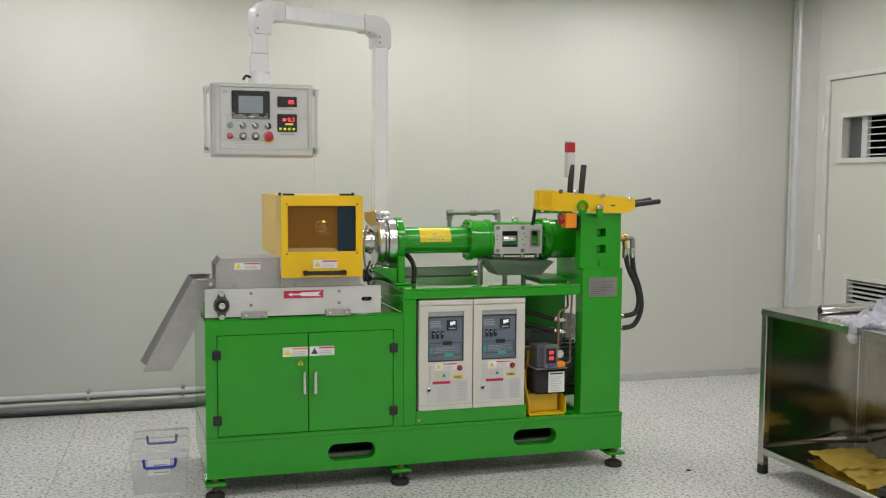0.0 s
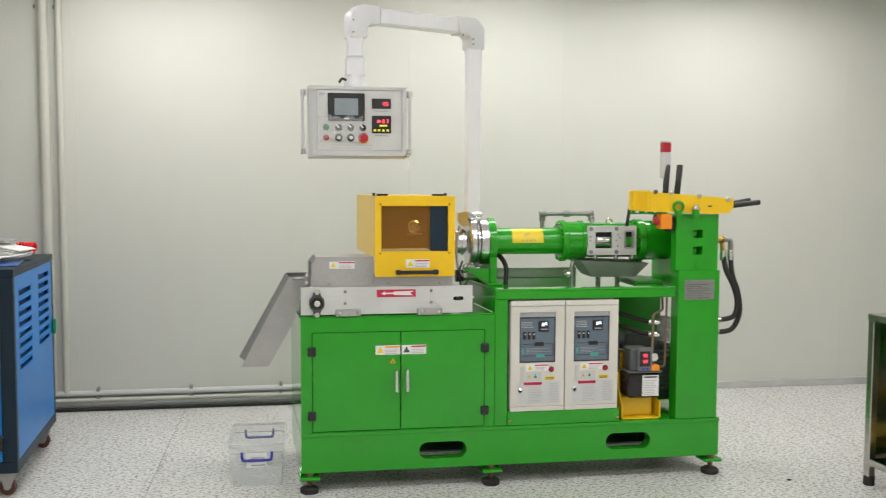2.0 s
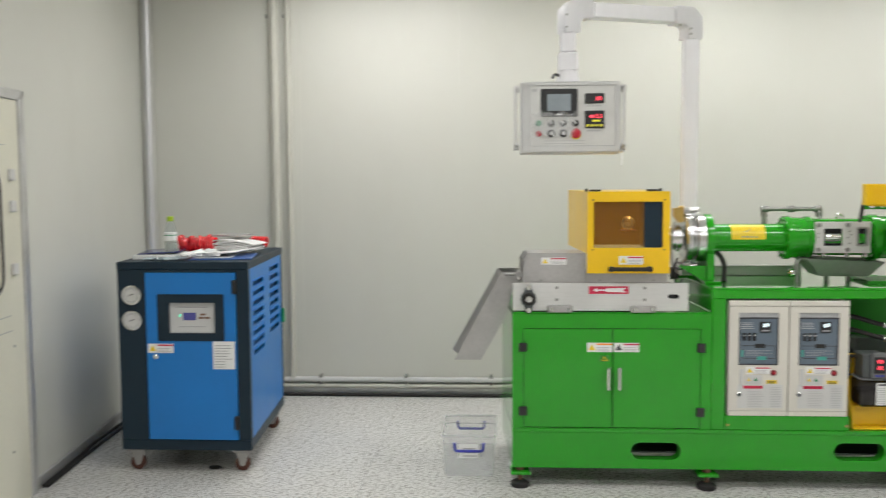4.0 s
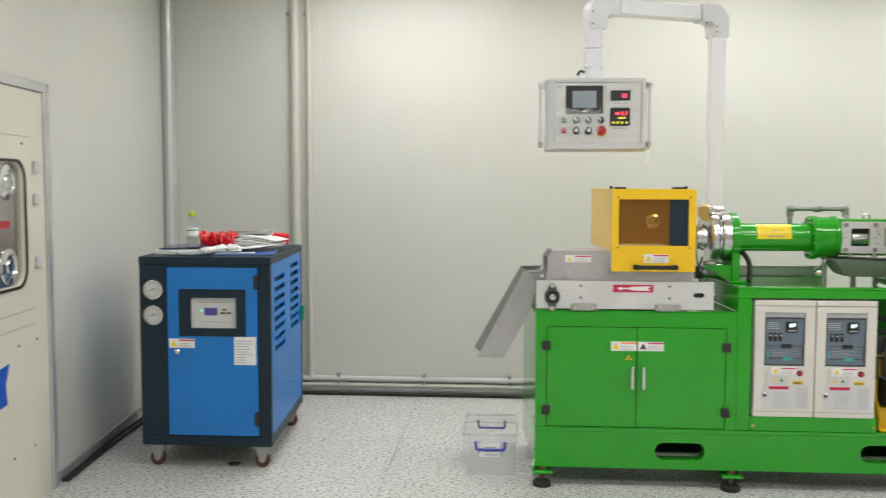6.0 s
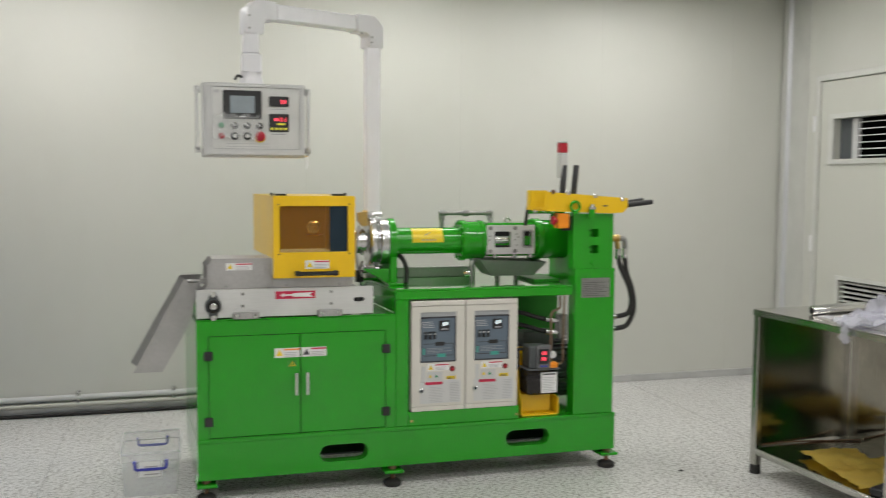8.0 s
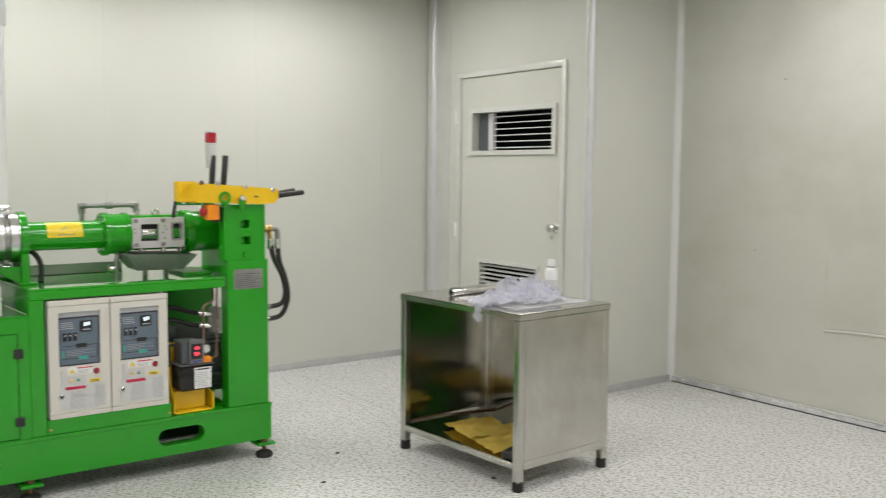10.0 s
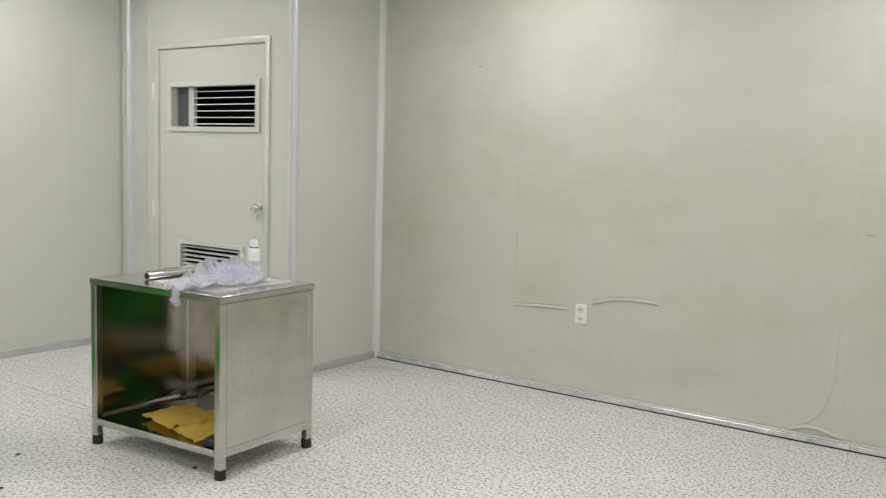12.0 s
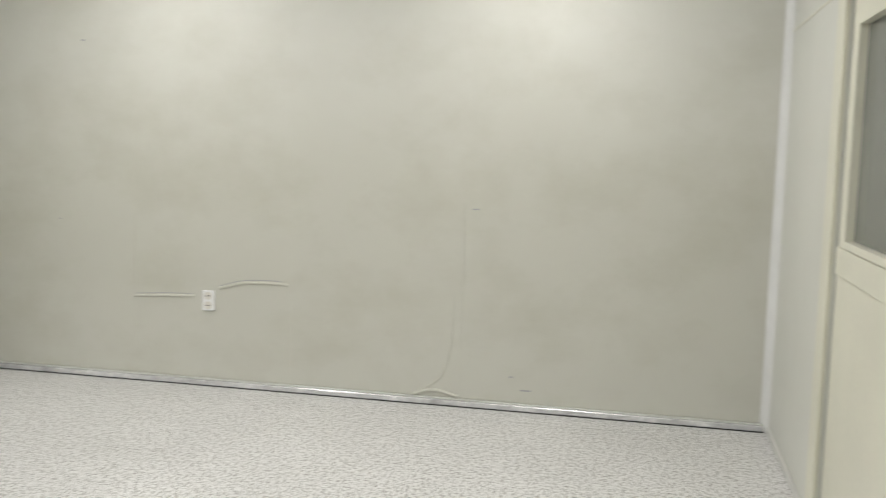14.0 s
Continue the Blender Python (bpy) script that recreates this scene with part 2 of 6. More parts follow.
BAG = thin_sheet("bag_film", (0.78, 0.78, 0.86), 0.68, 0.05, (0.95, 0.95, 0.98))
FILM = thin_sheet("clear_film", (0.82, 0.83, 0.88), 0.66, 0.10, (0.96, 0.96, 0.98))
CLING = thin_sheet("cling_film", (0.78, 0.79, 0.80), 0.72, 0.05, (0.99, 0.99, 0.99))
TANK = thin_sheet("smoked_tank", (0.06, 0.055, 0.055), 0.55, 0.12, (0.62, 0.6, 0.58))
GREY_MID = paint("mid_grey_plastic", (0.16, 0.165, 0.175), 0.45, 0.08)
BOTTLE = thin_sheet("clear_bottle", (0.72, 0.76, 0.74), 0.84, 0.08)
GLASS = thin_sheet("window_glass", (0.30, 0.31, 0.28), 0.35, 0.05)
INK_PALE = paint("pale_print", (0.50, 0.50, 0.51), 0.5, 0.08)
INK_RED = paint("dark_red_plastic", (0.20, 0.012, 0.02), 0.35, 0.08)

# ---- building blocks ----
ORIGIN = {}
SKEW = set()
SQUARE = []  # parts already placed along the barrel's own axis
ASKEW = 0.062  # the machine's sides do not stand quite square to the wall


def thing(name, label, category, at=(0, 0, 0), rz=0.0, group="", kind="", local=False, skew=False):
    ob = new(name)
    ob.empty_display_size = 0.1
    ob.matrix_basis = pose(*at, 0, 0, rz)
    ORIGIN[ob] = Vector((0, 0, 0)) if local else Vector(at)
    if skew:
        SKEW.add(ob)
    return tagged(ob, label, category, group, kind)


def part(name, bm, material, parent, label="", smooth=True):
    """Links a bmesh as one mesh object under a thing or a part."""
    if parent in SKEW and not SQUARE:
        for v in bm.verts:
            v.co.x -= ASKEW * (v.co.y - 4.203)
    o = ORIGIN.get(parent, Vector((0, 0, 0)))
    if o.length:
        bmesh.ops.translate(bm, verts=bm.verts, vec=-o)
    bmesh.ops.recalc_face_normals(bm, faces=bm.faces)
    me = bpy.data.meshes.new(name)
    bm.to_mesh(me)
    bm.free()
    me.materials.append(material)
    if smooth:
        for f in me.polygons:
            f.use_smooth = True
        me.set_sharp_from_angle(angle=radians(32))
    ob = new(name, me)
    ob.parent = parent
    ORIGIN[ob] = o
    if parent in SKEW:
        SKEW.add(ob)
    if label:
        tagged(ob, label)
    return ob


def B():
    return bmesh.new()


def box(x0, x1, y0, y1, z0, z1, bevel=0.0, bm=None, seg=1):
    bm = bm or bmesh.new()
    t = bmesh.new()
    bmesh.ops.create_cube(t, size=1.0)
    for v in t.verts:
        v.co = Vector(((x0 + x1) / 2 + v.co.x * (x1 - x0), (y0 + y1) / 2 + v.co.y * (y1 - y0), (z0 + z1) / 2 + v.co.z * (z1 - z0)))
    if bevel:
        bmesh.ops.bevel(t, geom=list(t.edges), offset=bevel, segments=seg, profile=0.5, affect="EDGES")
    return merge(bm, t)


def merge(bm, t):
    me = bpy.data.meshes.new("tmp")
    t.to_mesh(me)
    t.free()
    bm.from_mesh(me)
    bpy.data.meshes.remove(me)
    return bm


def rod(a, b, r, bm=None, seg=20, r2=None, bevel=0.0):
    """A solid round bar or cone from a to b."""
    bm = bm or bmesh.new()
    a, b = Vector(a), Vector(b)
    t = bmesh.new()
    bmesh.ops.create_cone(t, cap_ends=True, segments=seg, radius1=r, radius2=r if r2 is None else r2, depth=(b - a).length)
    if bevel:
        caps = [e for f in t.faces if len(f.verts) > 4 for e in f.edges]
        bmesh.ops.bevel(t, geom=list(set(caps)), offset=bevel, segments=2, profile=0.5, affect="EDGES")
    m = Matrix.Translation((a + b) / 2) @ (b - a).to_track_quat("Z", "Y").to_matrix().to_4x4()
    bmesh.ops.transform(t, matrix=m, verts=t.verts)
    return merge(bm, t)


def lathe(profile, at, axis="z", seg=28, bm=None):
    """A turned body: profile rows of (radius, height) along an axis from the point at."""
    bm = bm or bmesh.new()
    t = bmesh.new()
    rings = []
    for r, hgt in profile:
        rings.append([t.verts.new((r * math.cos(2 * math.pi * k / seg), r * math.sin(2 * math.pi * k / seg), hgt)) for k in range(seg)])
    for p, q in zip(rings, rings[1:]):
        for k in range(seg):
            t.faces.new((p[k], p[(k + 1) % seg], q[(k + 1) % seg], q[k]))
    t.faces.new(rings[0][::-1])
    t.faces.new(rings[-1])
    turn = {"z": pose(0, 0, 0), "x": pose(0, 0, 0, 0, 90, 0), "y": pose(0, 0, 0, -90, 0, 0), "-y": pose(0, 0, 0, 90, 0, 0), "-x": pose(0, 0, 0, 0, -90, 0)}[axis]
    bmesh.ops.transform(t, matrix=Matrix.Translation(at) @ turn, verts=t.verts)
    return merge(bm, t)


def plate(outer, holes, plane, d0, d1, bm=None):
    """A flat plate with holes; outlines in two axes, from d0 to d1 along the third (plane names it)."""
    bm = bm or bmesh.new()
    t = bmesh.new()

    def put(u, v, d):
        return {"y": (u, d, v), "x": (d, u, v), "z": (u, v, d)}[plane]

    edges = []
    for loop in [outer] + holes:
        vs = [t.verts.new(put(u, v, d0)) for u, v in loop]
        edges += [t.edges.new((vs[k], vs[(k + 1) % len(vs)])) for k in range(len(vs))]
    bmesh.ops.triangle_fill(t, use_beauty=True, use_dissolve=True, edges=edges)
    ext = bmesh.ops.extrude_face_region(t, geom=list(t.faces))
    moved = [g for g in ext["geom"] if isinstance(g, bmesh.types.BMVert)]
    bmesh.ops.translate(t, verts=moved, vec=Vector(put(0, 0, d1)) - Vector(put(0, 0, d0)))
    return merge(bm, t)


def rect(u0, u1, v0, v1):
    return [(u0, v0), (u1, v0), (u1, v1), (u0, v1)]


def rrect(u0, u1, v0, v1, r, n=5):
    out = []
    for cu, cv, a0 in ((u1 - r, v1 - r, 0), (u0 + r, v1 - r, 90), (u0 + r, v0 + r, 180), (u1 - r, v0 + r, 270)):
        out += [(cu + r * math.cos(radians(a0 + 90 * k / n)), cv + r * math.sin(radians(a0 + 90 * k / n))) for k in range(n + 1)]
    return out


def circle(u, v, r, n=20):
    return [(u + r * math.cos(2 * math.pi * k / n), v + r * math.sin(2 * math.pi * k / n)) for k in range(n)]


def tube(points, r, bm=None, seg=12, sub=8):
    """A bent round tube through points, with rounded course."""
    bm = bm or bmesh.new()
    P = [Vector(p) for p in points]
    Q = [P[0] * 2 - P[1]] + P + [P[-1] * 2 - P[-2]]
    line = []
    for k in range(1, len(Q) - 2):
        p0, p1, p2, p3 = Q[k - 1:k + 3]
        for s in range(sub):
            u = s / sub
            line.append(0.5 * ((2 * p1) + (p2 - p0) * u + (2 * p0 - 5 * p1 + 4 * p2 - p3) * u * u + (3 * p1 - p0 - 3 * p2 + p3) * u ** 3))
    line.append(P[-1])
    t = bmesh.new()
    rings, side = [], None
    for k, p in enumerate(line):
        d = (line[min(k + 1, len(line) - 1)] - line[max(k - 1, 0)]).normalized()
        if side is None:
            side = d.orthogonal().normalized()
        side = (side - d * side.dot(d)).normalized()
        up = d.cross(side)
        rings.append([t.verts.new(p + r * (math.cos(2 * math.pi * j / seg) * side + math.sin(2 * math.pi * j / seg) * up)) for j in range(seg)])
    for p, q in zip(rings, rings[1:]):
        for j in range(seg):
            t.faces.new((p[j], p[(j + 1) % seg], q[(j + 1) % seg], q[j]))
    t.faces.new(rings[0][::-1])
    t.faces.new(rings[-1])
    return merge(bm, t)


def corner_pipe(points, r, bend=0.03, bm=None):
    """A pipe with straight runs and tight bends."""
    P = [Vector(p) for p in points]
    out = [P[0]]
    for a, b, c in zip(P, P[1:], P[2:]):
        i, o = (a - b).normalized(), (c - b).normalized()
        out += [b + i * bend, b + (i + o) * bend * 0.3, b + o * bend]
    out.append(P[-1])
    full = [out[0]]
    for a, b in zip(out, out[1:]):
        if (b - a).length > 0.08:
            full += [a + (b - a).normalized() * 0.01, b - (b - a).normalized() * 0.01]
        full.append(b)
    return tube(full, r, bm, 12, 3)


def soft(bm, width, limit=0.4):
    """Rounds the sharp edges of a plate."""
    bmesh.ops.bevel(bm, geom=[e for e in bm.edges if len(e.link_faces) == 2 and e.calc_face_angle() > limit], offset=width, segments=2, profile=0.5, affect="EDGES")
    return bm


def lines(u0, u1, v0, v1, rows, d, depth=0.0006, fill=0.5, ragged=0.35, plane="y", seed=1, bm=None):
    """Unreadable writing: rows of plain bars."""
    bm = bm or bmesh.new()
    rnd = random.Random(seed)
    step = (v1 - v0) / rows
    for k in range(rows):
        b = u1 - (u1 - u0) * ragged * rnd.random()
        a0, a1, b0, b1 = u0, b, v0 + k * step, v0 + k * step + step * fill
        if plane == "y":
            box(a0, a1, d - depth, d, b0, b1, 0, bm)
        elif plane == "x":
            box(d - depth, d, a0, a1, b0, b1, 0, bm)
    return bm


def digits(text, at, size, material, parent, name="digits", rx=90):
    """Readable figures as a flat mesh, facing the room."""
    cu = bpy.data.curves.new("figures", "FONT")
    cu.body, cu.size, cu.extrude, cu.align_x = text, size, 0.0004, "CENTER"
    tmp = new("figures", cu)
    me = bpy.data.meshes.new_from_object(tmp.evaluated_get(bpy.context.evaluated_depsgraph_get()))
    bpy.data.objects.remove(tmp)
    bpy.data.curves.remove(cu)
    bm = bmesh.new()
    bm.from_mesh(me)
    bpy.data.meshes.remove(me)
    bmesh.ops.transform(bm, matrix=pose(*at, rx, 0, 0), verts=bm.verts)
    return part(name, bm, material, parent, smooth=False)


def sticker(parent, x0, x1, z0, z1, y, band=RED_LABEL, seed=1, icon=LABEL_YELLOW, name="warning_label"):
    """A white warning label with a symbol, a coloured band and rows of print."""
    s = part(name, box(x0, x1, y - 0.0015, y, z0, z1), WHITE, parent, "white warning sticker with small print", smooth=False)
    w, hgt, f = x1 - x0, z1 - z0, y - 0.0015
    bm = B()
    c = [(x0 + 0.05 * w, z0 + 0.2 * hgt), (x0 + 0.05 * w + hgt * 0.75, z0 + 0.2 * hgt), (x0 + 0.05 * w + hgt * 0.37, z0 + 0.85 * hgt)]
    plate(c, [], "y", f - 0.001, f, bm)
    part("symbol", bm, icon, s, smooth=False)
    part("band", box(x0 + 0.38 * w, x1 - 0.01 * w, f - 0.001, f, z1 - 0.24 * hgt, z1 - 0.08 * hgt), band, s, smooth=False)
    part("print", lines(x0 + 0.38 * w, x1 - 0.05 * w, z0 + 0.1 * hgt, z1 - 0.36 * hgt, 3, f, 0.001, 0.4, 0.3, seed=seed), INK_PALE, s, smooth=False)
    return s

# ---- the room ----
BACK, RIGHT, FRONT, NICHE_X, NICHE_Y = 5.97, 5.33, -0.545, 4.5, 4.19


def structure(name, label, category, at=(0, 0, 0), rz=0.0):
    return thing(name, label, category, at, rz, kind="structure", local=True)


def panel_run(parent, material, u0, u1, z0, z1, seams, place, proud=0.004, gap=0.0004):
    """Wall panels with hairline joints; place turns (u, depth) into x and y."""
    cuts = [u0] + sorted(s for s in seams if u0 < s < u1) + [u1]
    for a, b in zip(cuts, cuts[1:]):
        (x0, y0), (x1, y1) = place(a + gap / 2, 0.0), place(b - gap / 2, -proud)
        part("wall_panel", box(min(x0, x1), max(x0, x1), min(y0, y1), max(y0, y1), z0, z1, 0.0004, seg=1), material, parent)


floor = structure("floor", "pale speckled grey vinyl floor with welded joints", "floor")
part("floor_slab", box(-2.6, 5.6, -1.0, 6.1, -0.12, -0.004), GREY_DARK, floor)
for k in range(-1, 4):
    a = -0.365 + 1.83 * k
    part("vinyl_sheet", box(max(-2.6, a + 0.0015), min(5.6, a + 1.8285), -1.0, 6.1, -0.004, 0.0), FLOOR, floor, smooth=False)

back = structure("wall_back", "cream coated steel panel wall with faint vertical joints", "wall")
part("wall_core", box(-2.3, 4.75, BACK + 0.004, BACK + 0.1, 0, CEILING), WALL, back)
panel_run(back, WALL, -2.04, 4.60, 0.05, CEILING, [-0.995 + 1.018 * k for k in range(6)], lambda u, d: (u, BACK + 0.004 + d))

door_side = structure("wall_niche_side", "short cream panel wall that holds the louvred door", "wall")
DY0, DY1, DZ = 4.425, 5.515, 2.135
part("wall_core", plate([(NICHE_Y, 0), (DY0, 0), (DY0, DZ), (DY1, DZ), (DY1, 0), (5.64, 0), (5.64, CEILING), (NICHE_Y, CEILING)], [], "x", NICHE_X, NICHE_X + 0.1), WALL, door_side)
part("corner_return", plate([(NICHE_X, 5.642), (NICHE_X + 0.1, 5.642), (NICHE_X + 0.16, BACK), (NICHE_X + 0.062, BACK)], [], "z", 0, CEILING), PALE_TRIM, door_side, "grey metal corner return beside the door")
niche = structure("wall_niche_front", "narrow cream panel wall beside the louvred door", "wall")
part("wall_core", box(NICHE_X + 0.1, RIGHT + 0.1, NICHE_Y, NICHE_Y + 0.1, 0, CEILING), WALL, niche)
part("wall_edge", box(NICHE_X + 0.0005, NICHE_X + 0.1, NICHE_Y - 0.0015, NICHE_Y - 0.0005, 0.05, CEILING), WALL, niche)
behind = structure("wall_behind_door", "added black panel standing for the shade behind the louvred door", "wall")
# black panel added behind the slats, paints the unlit space there
part("lining", box(4.95, 4.98, 4.3, 6.0, 0, CEILING), DARK, behind)

right = structure("wall_right", "smudged cream steel panel wall with dents, peeled patches and painted mid-height shading", "wall")
part("wall_core", box(RIGHT + 0.004, RIGHT + 0.1, FRONT - 0.1, NICHE_Y, 0, CEILING), WALL_DIRTY_SHADED, right)
panel_run(right, WALL_DIRTY_SHADED, FRONT, NICHE_Y, 0.05, CEILING, [0.08, 1.08, 2.08, 3.06], lambda u, d: (RIGHT + 0.004 + d, u))

# the left wall stands slightly out of square
left = structure("wall_left", "cream panel wall beside the chiller", "wall", (-2.03, BACK, 0), 5.4)
part("wall_core", box(-0.1, 0, -6.6, 0.1, 0, CEILING), WALL, left)

front = structure("wall_front", "cream panel wall with a sliding door", "wall")
FX0, FX1 = 2.2, 3.975
part("wall_core", plate([(-1.5, 0), (FX0, 0), (FX0, 2.03), (FX1, 2.03), (FX1, 0), (RIGHT + 0.1, 0), (RIGHT + 0.1, CEILING), (-1.5, CEILING)], [], "y", FRONT - 0.1, FRONT), WALL, front)
part("seam_strip", box(FX1 + 0.16, RIGHT, FRONT, FRONT + 0.003, 2.035, 2.043), CREAM_FRAME, front)
part("wall_beyond", box(FX0 - 0.6, FX1 + 0.6, FRONT - 1.5, FRONT - 1.45, 0, CEILING), GREY, front)

ceiling = structure("ceiling", "white panel ceiling", "ceiling")
part("ceiling_slab", box(-2.6, 5.6, -2.2, 6.1, CEILING, CEILING + 0.1), CEIL, ceiling)


def ceiling_light(x, y, watts):
    lamp = thing("ceiling_light", "flush white LED panel light in the ceiling", "ceiling light", (x, y, CEILING), group="ceiling lights", local=True)
    part("frame", plate(rect(-0.62, 0.62, -0.17, 0.17), [rect(-0.595, 0.595, -0.145, 0.145)], "z", -0.03, -0.001), CEIL, lamp)
    part("diffuser", box(-0.595, 0.595, -0.145, 0.145, -0.018, -0.006), TUBE_LIGHT, lamp)
    data = bpy.data.lights.new("panel_light", "AREA")
    data.shape, data.size, data.size_y, data.energy, data.color = "RECTANGLE", 1.15, 0.27, watts, (1.0, 0.985, 0.97)
    ob = new("panel_light", data)
    ob.matrix_basis = pose(x, y, CEILING - 0.035)


for lx, ly, share in ((-0.42, 5.15, 1.12), (1.5, 5.15, 0.95), (3.2, 5.15, 1.0), (-0.2, 2.95, 0.95), (2.0, 2.95, 0.88), (4.25, 2.75, 0.95), (0.1, 0.9, 1.1), (2.1, 0.9, 1.1), (4.3, 0.7, 0.95)):
    ceiling_light(lx, ly, LAMP_WATTS * share)

# skirtings and corner posts
skirt = structure("baseboard", "grey aluminium skirting along the back wall", "skirting")
part("rail", box(-2.01, 4.53, BACK - 0.012, BACK + 0.004, 0, 0.05, 0.003), ALU_TRIM, skirt)
skirt = structure("baseboard", "grey aluminium skirting of the door niche", "skirting")
part("rail", box(NICHE_X + 0.03, RIGHT - 0.02, NICHE_Y - 0.012, NICHE_Y + 0.001, 0, 0.05, 0.003), ALU_TRIM, skirt)
skirt = structure("baseboard", "worn bright aluminium skirting, scuffed and grimy", "skirting")
for k in range(3):
    a = FRONT + 0.02 + k * (NICHE_Y - FRONT - 0.04) / 3
    b = a + (NICHE_Y - FRONT - 0.04) / 3 - 0.002
    part("rail", box(RIGHT - 0.016, RIGHT + 0.004, a, b, 0.006, 0.036, 0.004), WORN_TRIM, skirt)
    part("lip", box(RIGHT - 0.007, RIGHT + 0.004, a, b, 0.0365, 0.047, 0.002), PALE_TRIM, skirt)
    part("dark_gap_strip", box(RIGHT - 0.012, RIGHT + 0.004, a, b, 0.0, 0.0055), RUBBER, skirt, "dark grimy gap under the skirting")
skirt = structure("baseboard", "pale aluminium skirting beside the sliding door", "skirting")
part("rail", box(4.16, RIGHT - 0.03, FRONT, FRONT + 0.012, 0.0, 0.042, 0.003), PALE_TRIM, skirt)
skirt = structure("baseboard", "grey aluminium skirting behind the chiller", "skirting", (-2.03, BACK, 0), 5.4)
part("rail", box(0, 0.014, -1.91, -0.02, 0, 0.05, 0.003), ALU_TRIM, skirt)


def corner_post(x, y, r, label, mat=ALU):
    post = thing("corner_post", label, "corner post", (x, y, 0), kind="structure", local=True)
    part("profile", lathe([(r, 0.0), (r, CEILING)], (0, 0, 0), "z", 20), mat, post)
    part("flange", plate([(-r * 1.7, -0.003), (r * 1.7, -0.003), (r * 1.7, r * 0.5), (-r * 1.7, r * 0.5)], [], "z", 0, CEILING), mat if mat is not ALU else PALE_TRIM, post)


corner_post(-1.985, BACK - 0.02, 0.022, "rounded aluminium post in the corner by the chiller")
corner_post(NICHE_X + 0.058, BACK - 0.035, 0.03, "rounded aluminium post in the corner by the louvred door")
corner_post(NICHE_X - 0.005, NICHE_Y - 0.008, 0.024, "rounded aluminium post on the outer corner beside the door")


def corner_cove(x, y, sx, sy, r, label):
    """A concave quarter-round strip that fills an inner corner at (x, y)."""
    post = thing("corner_post", label, "corner post", (x, y, 0), kind="structure", local=True)
    arc = [(-sx * r * (1 - math.sin(radians(a))), -sy * r * (1 - math.cos(radians(a)))) for a in range(0, 91, 10)]
    part("profile", plate([(0.0, 0.0), *arc], [], "z", 0.0, CEILING), COVE, post)


corner_cove(RIGHT, NICHE_Y, 1, 1, 0.036, "slim pale cove in the wall corner")
corner_cove(RIGHT, FRONT, 1, -1, 0.042, "slim pale cove in the wall corner by the sliding door")


# louvred door
def louvred_door():
    d = thing("door_1", "closed cream steel door with two white louvre grilles and a round steel knob", "door", (NICHE_X, 5, 0), kind="structure")
    x = NICHE_X
    fr = plate([(DY0 - 0.03, 0), (DY0 + 0.012, 0), (DY0 + 0.012, DZ - 0.03), (DY1 - 0.012, DZ - 0.03), (DY1 - 0.012, 0), (DY1 + 0.03, 0), (DY1 + 0.03, DZ + 0.012), (DY0 - 0.03, DZ + 0.012)], [], "x", x - 0.022, x + 0.06)
    part("door_frame", soft(fr, 0.006, 1.0), PALE_TRIM, d, "grey steel door frame")
    up, low = rect(4.518, 5.358, 1.577, 1.846), rect(4.655, 5.262, 0.50, 0.775)
    leaf = part("door_leaf", plate(rect(DY0 + 0.016, DY1 - 0.016, 0.008, DZ - 0.034), [up, low], "x", x - 0.004, x + 0.036), DOORPAINT, d)
    g = part("window_frame", plate(rect(4.482, 5.405, 1.545, 1.878), [up], "x", x - 0.02, x - 0.0045), PALE_TRIM, leaf, "pale frame of the upper louvre")
    part("reveal", plate(rect(4.505, 5.37, 1.566, 1.858), [up], "x", x + 0.0365, x + 0.085), ALU_TRIM, leaf)
    part("side_panel", box(x + 0.045, x + 0.080, 5.235, 5.357, 1.58, 1.844), GREY_DARK, leaf)
    part("mullion", box(x + 0.03, x + 0.06, 5.18, 5.234, 1.58, 1.844, 0.002), LIGHTGREY, leaf)
    for k in range(6):
        z = 1.598 + k * 0.0435
        s = B()
        box(-0.003, 0.003, 4.52, 5.20, -0.017, 0.017, 0.001, s, 1)
        bmesh.ops.transform(s, matrix=Matrix.Translation((x + 0.05, 0, z)) @ pose(0, 0, 0, 0, 84, 0), verts=s.verts)
        part("slat", s, WHITE, g)
    g2 = part("vent_frame", plate(rect(4.625, 5.292, 0.472, 0.802), [low], "x", x - 0.018, x - 0.0045), PALE_TRIM, leaf, "pale frame of the lower louvre")
    for k in range(9):
        z = 0.515 + k * 0.0305
        s = B()
        box(-0.003, 0.003, 4.662, 5.258, -0.013, 0.013, 0.001, s, 1)
        bmesh.ops.transform(s, matrix=Matrix.Translation((x + 0.006, 0, z)) @ pose(0, 0, 0, 0, 74, 0), verts=s.verts)
        part("slat", s, PALE_TRIM, g2)
    kn = part("door_knob", lathe([(0.034, 0.0), (0.034, 0.006), (0.014, 0.012), (0.013, 0.035), (0.026, 0.045), (0.030, 0.058), (0.024, 0.072), (0.006, 0.076)], (x - 0.004, 4.472, 1.065), "x", 24), CHROME, d, "round satin steel knob")
    for v in kn.data.vertices:
        v.co.x = -v.co.x - 0.008
    part("key_rosette", rod((x - 0.003, 4.512, 1.00), (x - 0.012, 4.512, 1.00), 0.012), CHROME, d)
    for z in (0.25, 1.0, 1.82):
        part("hinge", rod((x - 0.028, DY1 + 0.022, z - 0.055), (x - 0.028, DY1 + 0.022, z + 0.055), 0.011, bevel=0.002), WHITE, d)


louvred_door()


